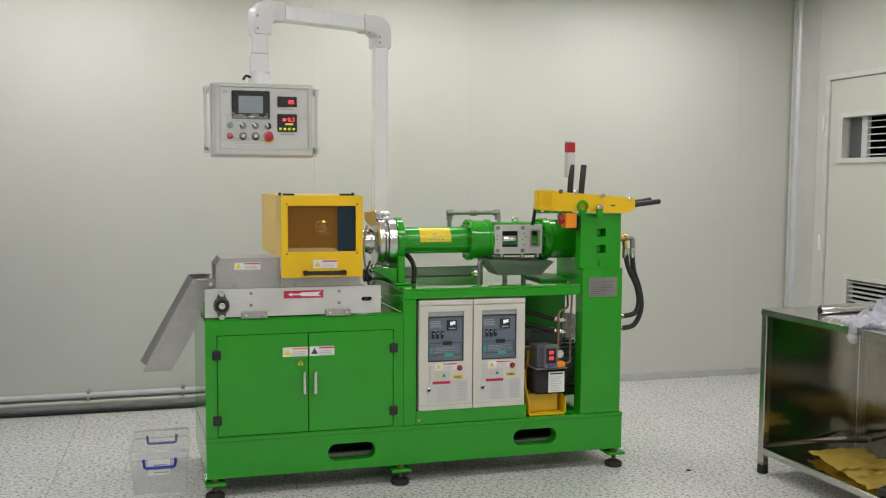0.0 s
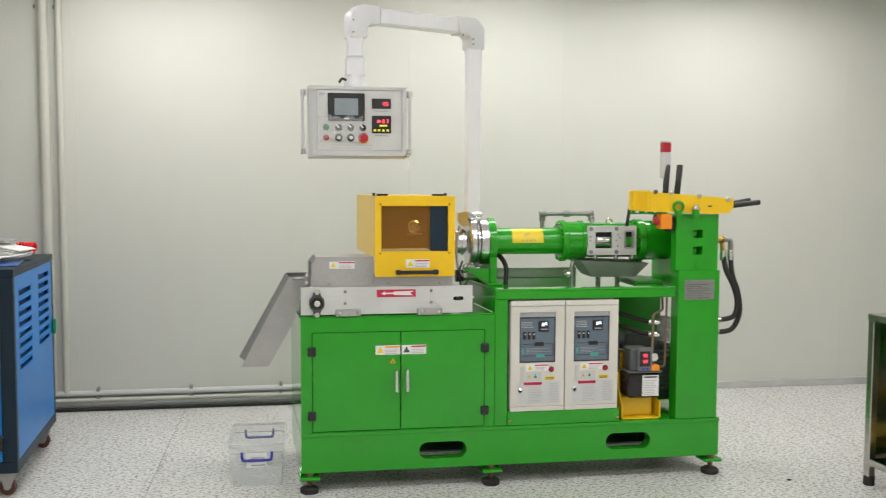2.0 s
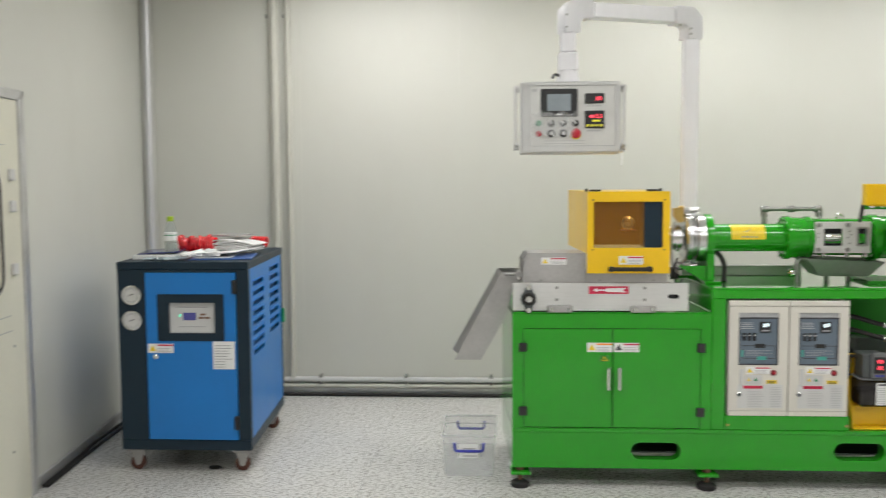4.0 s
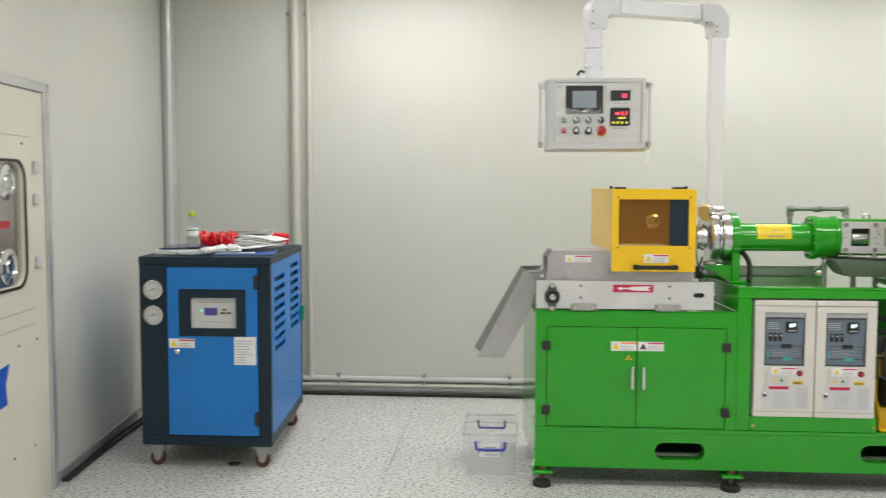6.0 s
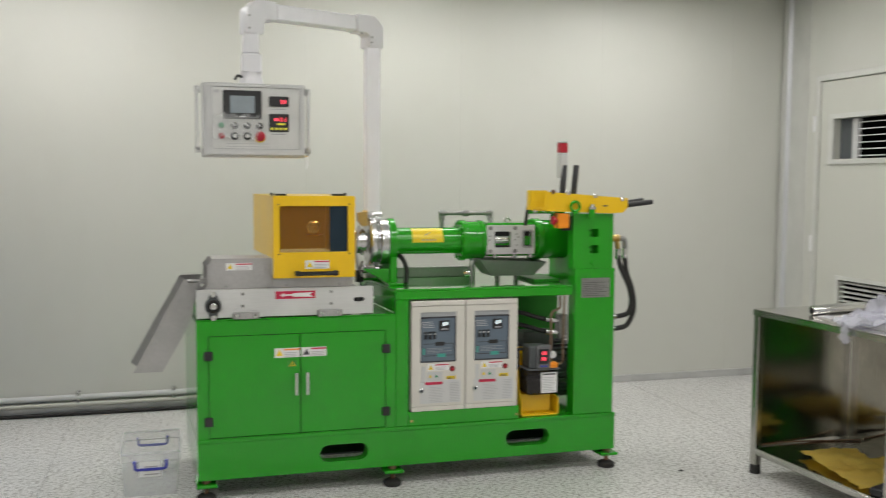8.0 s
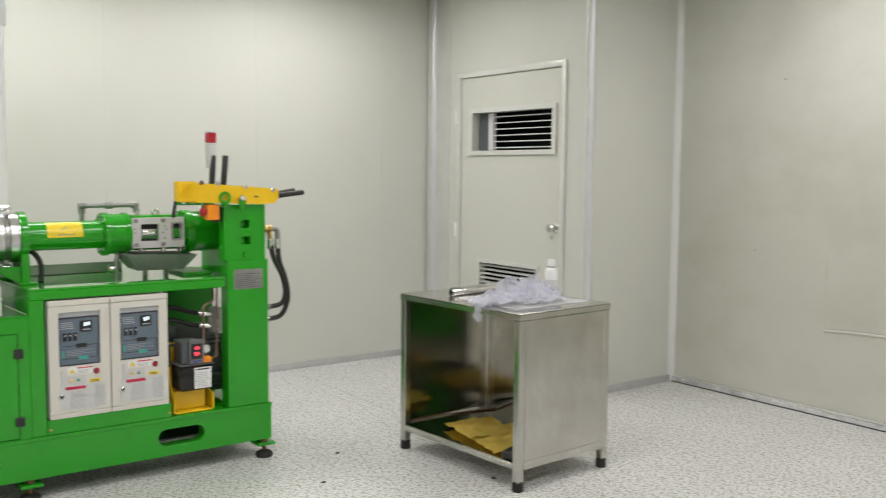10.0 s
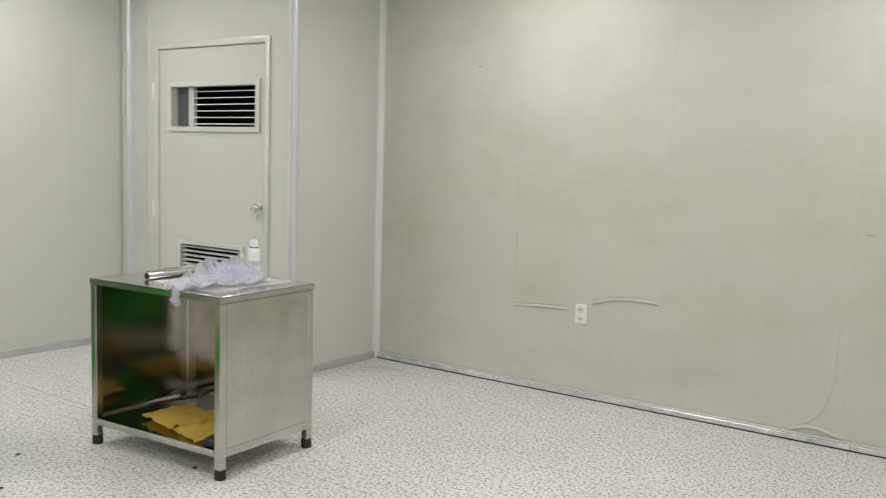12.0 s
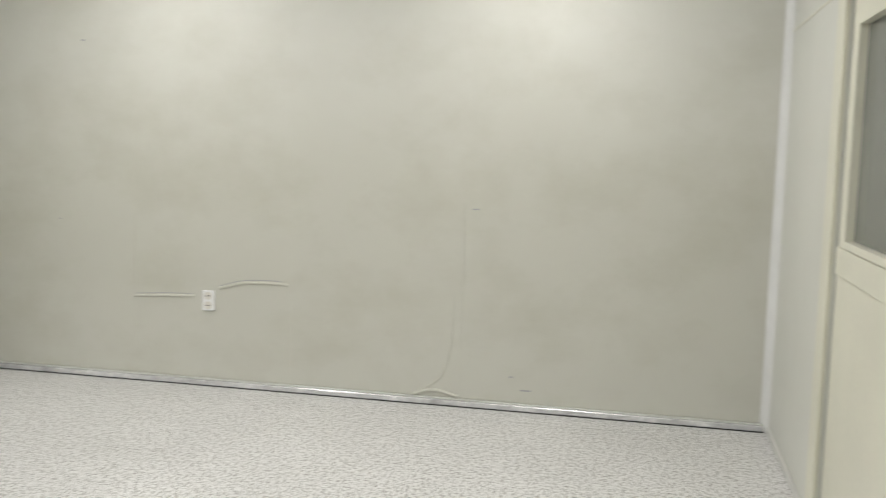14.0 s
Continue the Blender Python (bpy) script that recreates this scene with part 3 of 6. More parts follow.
# sliding door in the front wall
def sliding_door():
    d = thing("door_2", "cream sliding door with a large grey window", "door", (3.5, FRONT, 0), kind="structure")
    part("jamb", box(FX1 + 0.004, FX1 + 0.14, FRONT, FRONT + 0.018, 0, 2.0, 0.003), CREAM_FRAME, d)
    part("header_rail", box(FX0 - 0.05, FX1 + 0.14, FRONT, FRONT + 0.05, 2.01, 2.10, 0.004), CREAM_FRAME, d)
    hole = rect(FX0 + 0.16, FX1 - 0.175, 1.135, 1.87)
    leaf = part("door_leaf", plate(rect(FX0 + 0.01, FX1 - 0.012, 0.012, 1.995), [hole], "y", FRONT - 0.05, FRONT - 0.012), CREAM_FRAME, d)
    part("window_bead", plate(rect(FX0 + 0.14, FX1 - 0.15, 1.11, 1.895), [hole], "y", FRONT - 0.012, FRONT + 0.002), CREAM_FRAME, leaf)
    part("rail", box(FX0 + 0.02, FX1 - 0.02, FRONT - 0.0115, FRONT - 0.004, 1.005, 1.105, 0.002), CREAM_FRAME, leaf)
    # black strip added behind the gap to paint its shade
    part("dark_gap_strip", box(FX1 - 0.011, FX1 + 0.003, FRONT - 0.055, FRONT - 0.02, 0, 1.995), RUBBER, d, "dark backing strip standing for the shade in the door gap")
    part("pane", box(FX0 + 0.161, FX1 - 0.176, FRONT - 0.034, FRONT - 0.028, 1.136, 1.869), GLASS, leaf)


sliding_door()


# air shower entrance in the left wall
def air_shower():
    d = thing("air_shower_door", "cream air shower panel with a rounded window showing steel nozzles", "air shower", (-2.03, BACK, 0), 5.4, kind="structure", local=True)
    y1 = -1.925
    part("frame_post", box(-0.002, 0.03, y1 - 0.055, y1, 0, 1.80, 0.003), ALU_TRIM, d, "grey steel frame")
    part("frame_head", box(-0.002, 0.03, -3.6, y1, 1.757, 1.80, 0.003), ALU_TRIM, d, "grey steel frame")
    win = rrect(-2.66, -2.19, 0.945, 1.452, 0.075)
    leaf = part("panel_leaf", plate(rect(-3.6, y1 - 0.058, 0.0, 1.755), [win], "x", 0.001, 0.02), CREAM_FRAME, d)
    part("gasket", plate(rrect(-2.672, -2.178, 0.933, 1.464, 0.085), [win], "x", 0.0205, 0.027), BLACK, leaf, "black rubber window gasket")
    inside = part("chamber_lining", box(0.0012, 0.004, -2.70, -2.15, 0.91, 1.49), STAINLESS, leaf, "bright steel chamber lining")
    for z in (1.37, 1.03):
        part("nozzle", lathe([(0.074, 0.0), (0.072, 0.006), (0.050, 0.012), (0.046, 0.005), (0.030, 0.005), (0.026, 0.011), (0.006, 0.012)], (0.0042, -2.315, z), "x", 28), CHROME, inside, "round polished air nozzle")
    part("red_tag", box(0.0045, 0.008, -2.42, -2.30, 1.185, 1.215), RED, inside)
    for z in (1.56, 0.835, 0.77):
        part("seam", box(0.0195, 0.0212, -3.5, -2.115, z - 0.0015, z + 0.0015), INK_GREY, leaf)
    for z in (1.435, 1.30, 1.03):
        part("hinge", box(0.02, 0.038, -2.10, -2.06, z - 0.025, z + 0.025, 0.004), LIGHTGREY, leaf)
    for y, z in ((-2.2, 1.53), (-2.28, 0.70), (-2.1, 0.70), (-2.35, 0.25), (-2.15, 0.25)):
        part("screw", rod((0.02, y, z), (0.0235, y, z), 0.006, seg=12), PIPE, leaf)
    part("tape", plate([(-3.1, 0.44), (-2.40, 0.485), (-2.41, 0.57), (-2.37, 0.645), (-3.1, 0.585)], [], "x", 0.0202, 0.0216), TAPE_BLUE, leaf, "strip of torn blue tape")


air_shower()


# conduits on the back wall and cables
def conduits():
    c = thing("conduit", "pale vertical conduit on the back wall", "conduit", (-1.12, BACK, 0), kind="structure")
    part("pipe", rod((-1.154, BACK - 0.03, 0.105), (-1.154, BACK - 0.03, CEILING), 0.029, seg=20), CONDUIT, c)
    part("back_strip", box(-1.197, -1.181, BACK - 0.016, BACK, 0.105, CEILING, 0.002), CONDUIT, c)
    c2 = thing("conduit", "slim pale vertical conduit on the back wall", "conduit", (-1.03, BACK, 0), kind="structure")
    part("pipe", rod((-1.068, BACK - 0.02, 0.105), (-1.068, BACK - 0.02, CEILING), 0.020, seg=16), CONDUIT, c2)
    for ob, x in ((c, -1.20), (c2, -1.09)):
        part("saddle", box(x - 0.012, x + 0.012, BACK - 0.008, BACK, 2.43, 2.455, 0.002), PIPE, ob)
    for z, r, lab in ((0.108, 0.017, "dull metal conduit running along the foot of the wall"), (0.066, 0.015, "pale conduit running along the foot of the wall")):
        h = thing("conduit", lab, "conduit", (-0.4, BACK, z), kind="structure")
        part("pipe", rod((-1.6, BACK - 0.022, z), (1.0, BACK - 0.022, z), r, seg=16), LIGHTGREY if z > 0.09 else CONDUIT, h)
        for x in (-1.45, -0.885, -0.33, 0.22, 0.8):
            part("saddle", box(x - 0.01, x + 0.01, BACK - 0.042, BACK, z + r - 0.004, z + r + 0.016, 0.002), PIPE, h)
    cable = thing("cable", "black cable lying along the foot of the back wall", "cable", (-0.4, BACK, 0))
    part("sheath", tube([(-1.9, 5.85, 0.012), (-1.3, BACK - 0.05, 0.013), (-0.6, BACK - 0.045, 0.013), (0.2, BACK - 0.05, 0.013), (1.0, BACK - 0.045, 0.013)], 0.011), RUBBER, cable)
    for k, (a, b) in enumerate(((0.032, 0.0095), (0.070, 0.0095))):
        lc = thing("cable", "black cable along the foot of the side wall", "cable", (-2.03, BACK, 0), 5.4, local=True)
        part("sheath", tube([(a - 0.020 * k, -1.88, b), (a - 0.012 * k, -1.45, b), (a, -1.1, b), (a + 0.03, -0.6, b), (a + 0.02, -0.12, b)], 0.009), RUBBER, lc)


conduits()


# marks and fittings on the right wall
def right_wall_details():
    o = thing("wall_outlet", "white double wall socket with two round inserts", "socket", (RIGHT, 2.587, 0.51))
    pl = part("faceplate", box(RIGHT - 0.011, RIGHT, 2.549, 2.625, 0.449, 0.569, 0.004), WHITE, o)
    for z in (0.538, 0.482):
        part("socket", lathe([(0.023, 0.0), (0.023, 0.004), (0.019, 0.0045), (0.018, 0.001), (0.002, 0.001)], (RIGHT - 0.0145, 2.587, z), "x", 20), IVORY, pl)
        for dy in (-0.008, 0.008):
            part("hole", rod((RIGHT - 0.016, 2.587 + dy, z), (RIGHT - 0.012, 2.587 + dy, z), 0.0042, seg=8), BLACK, pl)
    m = thing("dent_ridge", "raised crease in the wall skin beside the socket", "dent", (RIGHT, 2.5, 0.6), kind="structure")
    part("crease", tube([(RIGHT + 0.002, 3.06, 0.512), (RIGHT, 2.85, 0.525), (RIGHT + 0.001, 2.68, 0.530)], 0.009), WALL_DIRTY_SHADED, m)
    part("crease", tube([(RIGHT + 0.001, 2.52, 0.585), (RIGHT, 2.37, 0.622), (RIGHT + 0.001, 2.2, 0.63), (RIGHT + 0.002, 2.10, 0.625)], 0.010), WALL_DIRTY_SHADED, m)
    # thin grey tubes paint the shadow line above each crease
    part("crease_shade_line", tube([(RIGHT, 2.52, 0.598), (RIGHT, 2.37, 0.637), (RIGHT, 2.2, 0.645), (RIGHT, 2.13, 0.640)], 0.0022, seg=6), INK_GREY, m)
    part("crease_shade_line", tube([(RIGHT, 3.05, 0.526), (RIGHT, 2.85, 0.539), (RIGHT, 2.69, 0.543)], 0.0018, seg=6), INK_GREY, m)
    part("crease", tube([(RIGHT + 0.003, 3.055, 1.05), (RIGHT + 0.0015, 3.06, 0.8), (RIGHT + 0.002, 3.06, 0.512)], 0.004), WALL_DIRTY_SHADED, m)
    p = thing("dent_ridge", "bulged wall skin curling away above the skirting", "dent", (RIGHT, 1.3, 0.1), kind="structure")
    part("crease", tube([(RIGHT + 0.003, 1.13, 0.62), (RIGHT + 0.001, 1.14, 0.35), (RIGHT + 0.001, 1.2, 0.16), (RIGHT + 0.001, 1.34, 0.06)], 0.0045), WALL_DIRTY_SHADED, p)
    part("crease", tube([(RIGHT, 1.34, 0.055), (RIGHT - 0.002, 1.24, 0.085), (RIGHT, 1.10, 0.058)], 0.010), WALL_DIRTY_SHADED, p)
    for y, z, w in ((1.02, 1.10, 0.02), (0.80, 0.19, 0.012), (0.72, 0.12, 0.03), (3.55, 0.95, 0.008), (3.38, 2.0, 0.012)):
        s = thing("scuff_mark", "small dark scuff on the wall skin", "scuff", (RIGHT, y, z), kind="structure")
        part("mark", box(RIGHT - 0.0012, RIGHT, y - w, y + w, z - 0.004, z + 0.004, 0.001), INK_GREY, s)


right_wall_details()

# ---- the extruder ----
F, REAR = 4.203, 4.86
ext = thing("extruder", "bright green rubber extruder with steel feed block standing on levelling feet", "extruder", (1.33, 4.5, 0), skew=True)


def extruder_base():
    slots = [rrect(0.865, 1.085, 0.136, 0.214, 0.038), rrect(1.760, 1.982, 0.142, 0.220, 0.038)]
    b = part("base_frame", plate(rect(0.328, 2.330, 0.093, 0.268), slots, "y", F, F + 0.012), GREEN, ext, "green welded base with two lifting slots")
    part("slot_lip", plate(rrect(0.860, 1.090, 0.131, 0.219, 0.042), [slots[0]], "y", F + 0.0125, F + 0.06), GREEN_SHADED, b)
    part("slot_lip", plate(rrect(1.755, 1.987, 0.137, 0.225, 0.042), [slots[1]], "y", F + 0.0125, F + 0.06), GREEN_SHADED, b)
    part("rear_beam", box(0.328, 2.330, REAR - 0.012, REAR, 0.093, 0.268), GREEN, b)
    part("end_beam", box(0.328, 0.340, F + 0.0125, REAR - 0.0125, 0.093, 0.268), GREEN, b)
    part("end_beam", box(2.318, 2.330, F + 0.0125, REAR - 0.0125, 0.093, 0.268), GREEN, b)
    # dark plate added out of view to keep the lifting slots in shade
    part("slot_shade_plate", box(0.342, 2.316, F + 0.24, REAR - 0.014, 0.096, 0.104), GREY_DARK, b)
    part("top_plate", box(0.328, 2.330, F + 0.001, REAR, 0.2685, 0.276, 0.003), GREEN, b)
    part("front_lip", box(0.326, 2.332, F - 0.004, F + 0.0005, 0.258, 0.2755, 0.0018), GREEN, b)
    for x, y in ((0.365, F + 0.02), (1.205, F + 0.015), (2.30, F + 0.02), (0.40, REAR - 0.05), (1.3, REAR - 0.05), (2.28, REAR - 0.05)):
        f = part("levelling_foot", lathe([(0.040, 0.0), (0.042, 0.006), (0.042, 0.020), (0.030, 0.028), (0.012, 0.032)], (x, y, 0), "z", 24), RUBBER, ext, "black rubber levelling foot")
        part("stud", lathe([(0.011, 0.03), (0.011, 0.115)], (x, y, 0), "z", 12), RUST, f)
        part("nut", lathe([(0.019, 0.078), (0.019, 0.094)], (x, y, 0), "z", 6), RUST, f)
        part("bracket", box(x - 0.045, x + 0.045, y - 0.035, y + 0.06, 0.062, 0.076, 0.002), GREEN, f)
        part("bracket_web", plate([(y + 0.01, 0.0765), (y + 0.058, 0.0765), (y + 0.058, 0.1)], [], "x", x - 0.042, x - 0.034), GREEN, f)


def extruder_cabinet():
    c = part("cabinet_body", plate(rect(0.328, 1.214, 0.2765, 0.800), [rrect(0.377, 1.169, 0.279, 0.734, 0.004)], "y", F, F + 0.01), GREEN, ext, "green sheet steel cabinet under the conveyor")
    part("cabinet_side", box(0.328, 0.336, F + 0.0105, REAR, 0.2765, 0.795), GREEN, c)
    part("cabinet_side", box(1.206, 1.214, F + 0.0105, REAR, 0.2765, 0.795), GREEN, c)
    part("cabinet_back", box(0.337, 1.205, REAR - 0.01, REAR, 0.2765, 0.795), GREEN, c)
    part("cabinet_top", box(0.328, 1.214, F, REAR, 0.8005, 0.806, 0.002), GREEN, c)
    # black sheet painting the shade seen through the door gaps
    part("cabinet_inside", box(0.345, 1.2, F + 0.016, F + 0.02, 0.279, 0.79), DARK, c)
    for x0, x1, hx, hg in ((0.380, 0.7755, 0.757, 0.376), (0.7795, 1.166, 0.806, 1.168)):
        d = part("cabinet_door", box(x0, x1, F - 0.001, F + 0.012, 0.282, 0.731, 0.0015), GREEN, c)
        h = B()
        box(hx - 0.007, hx + 0.007, F - 0.030, F - 0.019, 0.455, 0.560, 0.004, h)
        box(hx - 0.005, hx + 0.005, F - 0.022, F - 0.001, 0.457, 0.467, 0.001, h, 1)
        box(hx - 0.005, hx + 0.005, F - 0.022, F - 0.001, 0.548, 0.558, 0.001, h, 1)
        part("handle", h, CHROME, d, "slim satin bow handle")
        for z in (0.356, 0.648):
            part("hinge", box(hg - 0.018, hg + 0.018, F - 0.013, F - 0.0012, z - 0.020, z + 0.020, 0.003), BLACK, d, "black plastic hinge")
    sticker(c, 0.663, 0.775, 0.627, 0.669, F - 0.0012, ORANGE, 3)
    sticker(c, 0.783, 0.894, 0.627, 0.669, F - 0.0012, RED_LABEL, 4, INK)
    part("warning_plate", plate([(0.718, 0.583), (0.762, 0.583), (0.762, 0.612), (0.718, 0.612)], [], "y", F - 0.0028, F - 0.0012), GREEN_SHADED, c)
    tri = plate([(0.727, 0.587), (0.756, 0.587), (0.7415, 0.609)], [[(0.733, 0.590), (0.750, 0.590), (0.7415, 0.603)]], "y", F - 0.0040, F - 0.0030)
    part("warning_symbol", tri, LABEL_YELLOW, c)


def extruder_deck():
    d = part("deck", box(1.214, 2.095, F + 0.001, REAR, 0.908, 0.918, 0.002), GREEN_DECK, ext, "glossy green deck plate under the barrel")
    part("front_beam", box(1.2145, 2.095, F, F + 0.04, 0.868, 0.9075, 0.003), GREEN, d)
    part("rear_beam", box(1.2145, 2.095, REAR - 0.04, REAR, 0.868, 0.9075, 0.003), GREEN, d)
    part("front_post", box(1.215, 1.277, F, F + 0.04, 0.2765, 0.8675, 0.003), GREEN, d)
    part("side_web", box(1.215, 1.225, F + 0.0405, REAR, 0.8065, 0.9075, 0.002), GREEN, d)
    part("rear_post", box(1.215, 1.277, REAR - 0.04, REAR, 0.2765, 0.8675, 0.003), GREEN, d)
    part("cabinet_shelf", box(1.278, 1.823, F - 0.002, F + 0.33, 0.2775, 0.342, 0.002), GREEN, d)
    for x in (1.29, 1.812):
        part("screw", rod((x, F - 0.002, 0.30), (x, F - 0.006, 0.30), 0.006, seg=10), BRASS, d)
    part("pump_shelf_back", box(1.30, 2.07, REAR - 0.022, REAR - 0.012, 0.2765, 0.5), GREEN_SHADED, d)


def extruder_column():
    win = [rect(2.178, 2.227, 1.149, 1.188), rect(2.179, 2.228, 1.069, 1.108)]
    c = part("column", plate(rect(2.094, 2.306, 0.9955, 1.262), win, "y", F + 0.004, F + 0.055), GREEN, ext, "green gearbox column with a grey data plate")
    part("column_foot", box(2.108, 2.318, F, F + 0.075, 0.2765, 0.9950, 0.003), GREEN, c)
    part("window_back", box(2.15, 2.25, F + 0.0555, F + 0.060, 1.05, 1.20), GREEN, c)
    for zz in (1.156, 1.076):
        part("block", box(2.182, 2.205, F + 0.02, F + 0.05, zz, zz + 0.022, 0.002), GREEN, c)
    part("bolt", lathe([(0.016, 0), (0.016, 0.008), (0.006, 0.0085)], (2.203, F - 0.005, 1.020), "y", 6), GREEN, c)
    # rear plate in the darkened green, shade put into its colour
    part("rear_plate", box(2.05, 2.30, REAR - 0.08, REAR - 0.02, 0.2765, 0.905, 0.004), GREEN_SHADED, c)
    part("gearbox", box(2.175, 2.29, F + 0.0755, 4.64, 0.86, 1.245, 0.006), GREEN, c, "green gearbox casing")
    part("top_plate", box(2.10, 2.306, F + 0.06, 4.64, 1.2505, 1.2625, 0.003), GREEN, c)
    pl = part("data_plate", box(2.139, 2.290, F - 0.0025, F - 0.0003, 0.853, 0.949, 0.001), PIPE, c, "grey metal data plate with engraved rows")
    part("print", lines(2.150, 2.280, 0.862, 0.935, 8, F - 0.0025, 0.0006, 0.2, 0.4, seed=8), INK, pl)
    f = plate([(1.884, 1.262), (2.06, 1.262), (2.06, 1.284), (1.884, 1.284)], [rect(1.90 + 0.045 * k, 1.925 + 0.045 * k, 1.268, 1.278) for k in range(3)], "y", F + 0.03, F + 0.05)
    part("slotted_bracket", f, GREEN, c)


def extruder_barrel():
    AX, AZ = 4.50, 1.121

    def ring(name, x0, x1, r, mat, label="", bevel=0.003, parent=ext):
        return part(name, lathe([(r - bevel, 0), (r, bevel), (r, x1 - x0 - bevel), (r - bevel, x1 - x0)], (x0, AX, AZ), "x", 40), mat, parent, label)

    nose = ring("nozzle", 1.02, 1.13, 0.058, STEEL, "polished steel extrusion nozzle")
    part("nozzle_collar", lathe([(0.066, 0), (0.066, 0.012)], (1.105, AX, AZ), "x", 32), STEEL, nose)
    clamp = ring("clamp_ring", 1.138, 1.176, 0.118, STEEL, "cast steel quick clamp ring", 0.008)
    ring("clamp_ring_half", 1.176, 1.190, 0.104, STEEL, parent=clamp)
    ring("clamp_flange", 1.192, 1.232, 0.112, STEEL, parent=clamp)
    for s in (1, -1):
        z = AZ + s * 0.132
        part("clamp_bolt", rod((1.125, AX - 0.03, z), (1.205, AX - 0.03, z), 0.014, bevel=0.003), CHROME, clamp)
        part("clamp_lug", box(1.128, 1.172, AX - 0.05, AX + 0.03, min(z, AZ + s * 0.108), max(z, AZ + s * 0.108), 0.006), STEEL, clamp)
        part("clamp_nut", lathe([(0.020, 0), (0.020, 0.022)], (1.112, AX - 0.03, z), "x", 6), BRASS if s > 0 else STEEL, clamp)
    for k in range(10):
        a = 2 * math.pi * k / 10
        part("socket_bolt", rod((1.226, AX + 0.095 * math.cos(a), AZ + 0.095 * math.sin(a)), (1.238, AX + 0.095 * math.cos(a), AZ + 0.095 * math.sin(a)), 0.008, seg=10), CHROME, clamp)
    part("clamp_bracket", plate([(1.085, 1.225), (1.085, 1.262), (1.128, 1.268), (1.134, 1.20), (1.108, 1.195)], [], "y", AX - 0.055, AX - 0.015), BRASS, clamp, "olive brass hinge block of the clamp")
    part("clamp_lever", tube([(1.09, AX - 0.06, 1.20), (1.075, AX - 0.06, 1.10), (1.085, AX - 0.06, 1.00), (1.11, AX - 0.06, 0.955)], 0.006), SHEET, clamp)
    fl = ring("barrel_flange", 1.233, 1.268, 0.114, GREEN)
    part("support_leg", box(1.232, 1.268, AX - 0.10, AX + 0.10, 0.9185, AZ - 0.07, 0.004), GREEN, fl)
    part("gusset", plate([(1.231, 0.9185), (1.231, 0.995), (1.10, 0.995)], [], "y", AX - 0.09, AX - 0.07), GREEN, fl)
    part("support_foot", box(1.212, 1.285, AX - 0.16, AX + 0.16, 0.9185, 0.930, 0.002), GREEN, fl)
    brl = ring("barrel", 1.2685, 1.604, 0.0655, GREEN, "glossy green cylindrical barrel")
    # yellow label wrapped on the barrel
    t = bmesh.new()
    cols = [(AX - 0.0667 * math.cos(radians(b)), AZ + 0.0667 * math.sin(radians(b))) for b in range(-4, 72, 8)]
    vs = [[t.verts.new((x, y, z)) for y, z in cols] for x in (1.352, 1.508)]
    for k in range(len(cols) - 1):
        t.faces.new((vs[0][k], vs[1][k], vs[1][k + 1], vs[0][k + 1]))
    lab = part("caution_label", t, LABEL_YELLOW, brl, "yellow caution label with dark unreadable print")
    for k in range(4):
        x = 1.398 + 0.020 * k
        part("print_mark", box(x, x + 0.010, AX - 0.0682, AX - 0.0666, AZ + 0.004, AZ + 0.011), INK_GREY, lab, smooth=False)
    part("print_sign", rod((1.415, AX - 0.061, AZ + 0.0305), (1.44, AX - 0.053, AZ + 0.042), 0.0018, seg=6), INK_GREY, lab)
    f2 = ring("barrel_flange", 1.604, 1.722, 0.095, GREEN, "", 0.006)
    ring("flange_rim", 1.602, 1.632, 0.102, GREEN, parent=f2)
    ring("flange_rim", 1.700, 1.724, 0.100, GREEN, parent=f2)
    for k in range(12):
        a = 2 * math.pi * (k + 0.5) / 12
        part("bolt", rod((1.594, AX + 0.088 * math.cos(a), AZ + 0.088 * math.sin(a)), (1.603, AX + 0.088 * math.cos(a), AZ + 0.088 * math.sin(a)), 0.007, seg=8), GREEN, f2)
    house = ring("feed_housing", 1.724, 2.0, 0.082, GREEN)
    part("feed_casting", box(1.732, 1.985, AX - 0.070, AX + 0.085, AZ - 0.078, AZ + 0.088, 0.008), GREEN, house)
    yp = 4.405
    hol = [rrect(1.762, 1.846, 1.088, 1.168, 0.004), rrect(1.915, 1.953, 1.094, 1.168, 0.006)]
    # black sheet in place of the shade inside the feed openings
    fp = part("feed_plate", plate(rect(1.722, 1.972, 1.055, 1.199), hol, "y", yp, yp + 0.016), PLATE, house, "pale milled feed block plate with two openings")
    part("opening_recess", box(1.755, 1.96, yp + 0.0162, yp + 0.0172, 1.08, 1.176), DARK, fp)
    part("feed_roll", rod((1.764, yp + 0.002, 1.128), (1.832, yp + 0.002, 1.128), 0.019, bevel=0.003), CHROME, fp)
    part("frame", plate(rrect(1.908, 1.960, 1.086, 1.176, 0.008), [hol[1]], "y", yp - 0.006, yp - 0.0003), SHEET, fp)
    for x in (1.738, 1.868):
        for z in (1.071, 1.184):
            part("cap_bolt", lathe([(0.010, 0), (0.010, 0.006), (0.004, 0.0065)], (x, yp - 0.0065, z), "y", 12), PIPE, fp)
    for x, z in ((1.876, 1.155), (1.876, 1.10), (1.885, 1.14), (1.868, 1.127), (1.735, 1.127), (1.735, 1.145)):
        part("cap_bolt", rod((x, yp - 0.0005, z), (x, yp - 0.004, z), 0.004, seg=8), PIPE, fp)
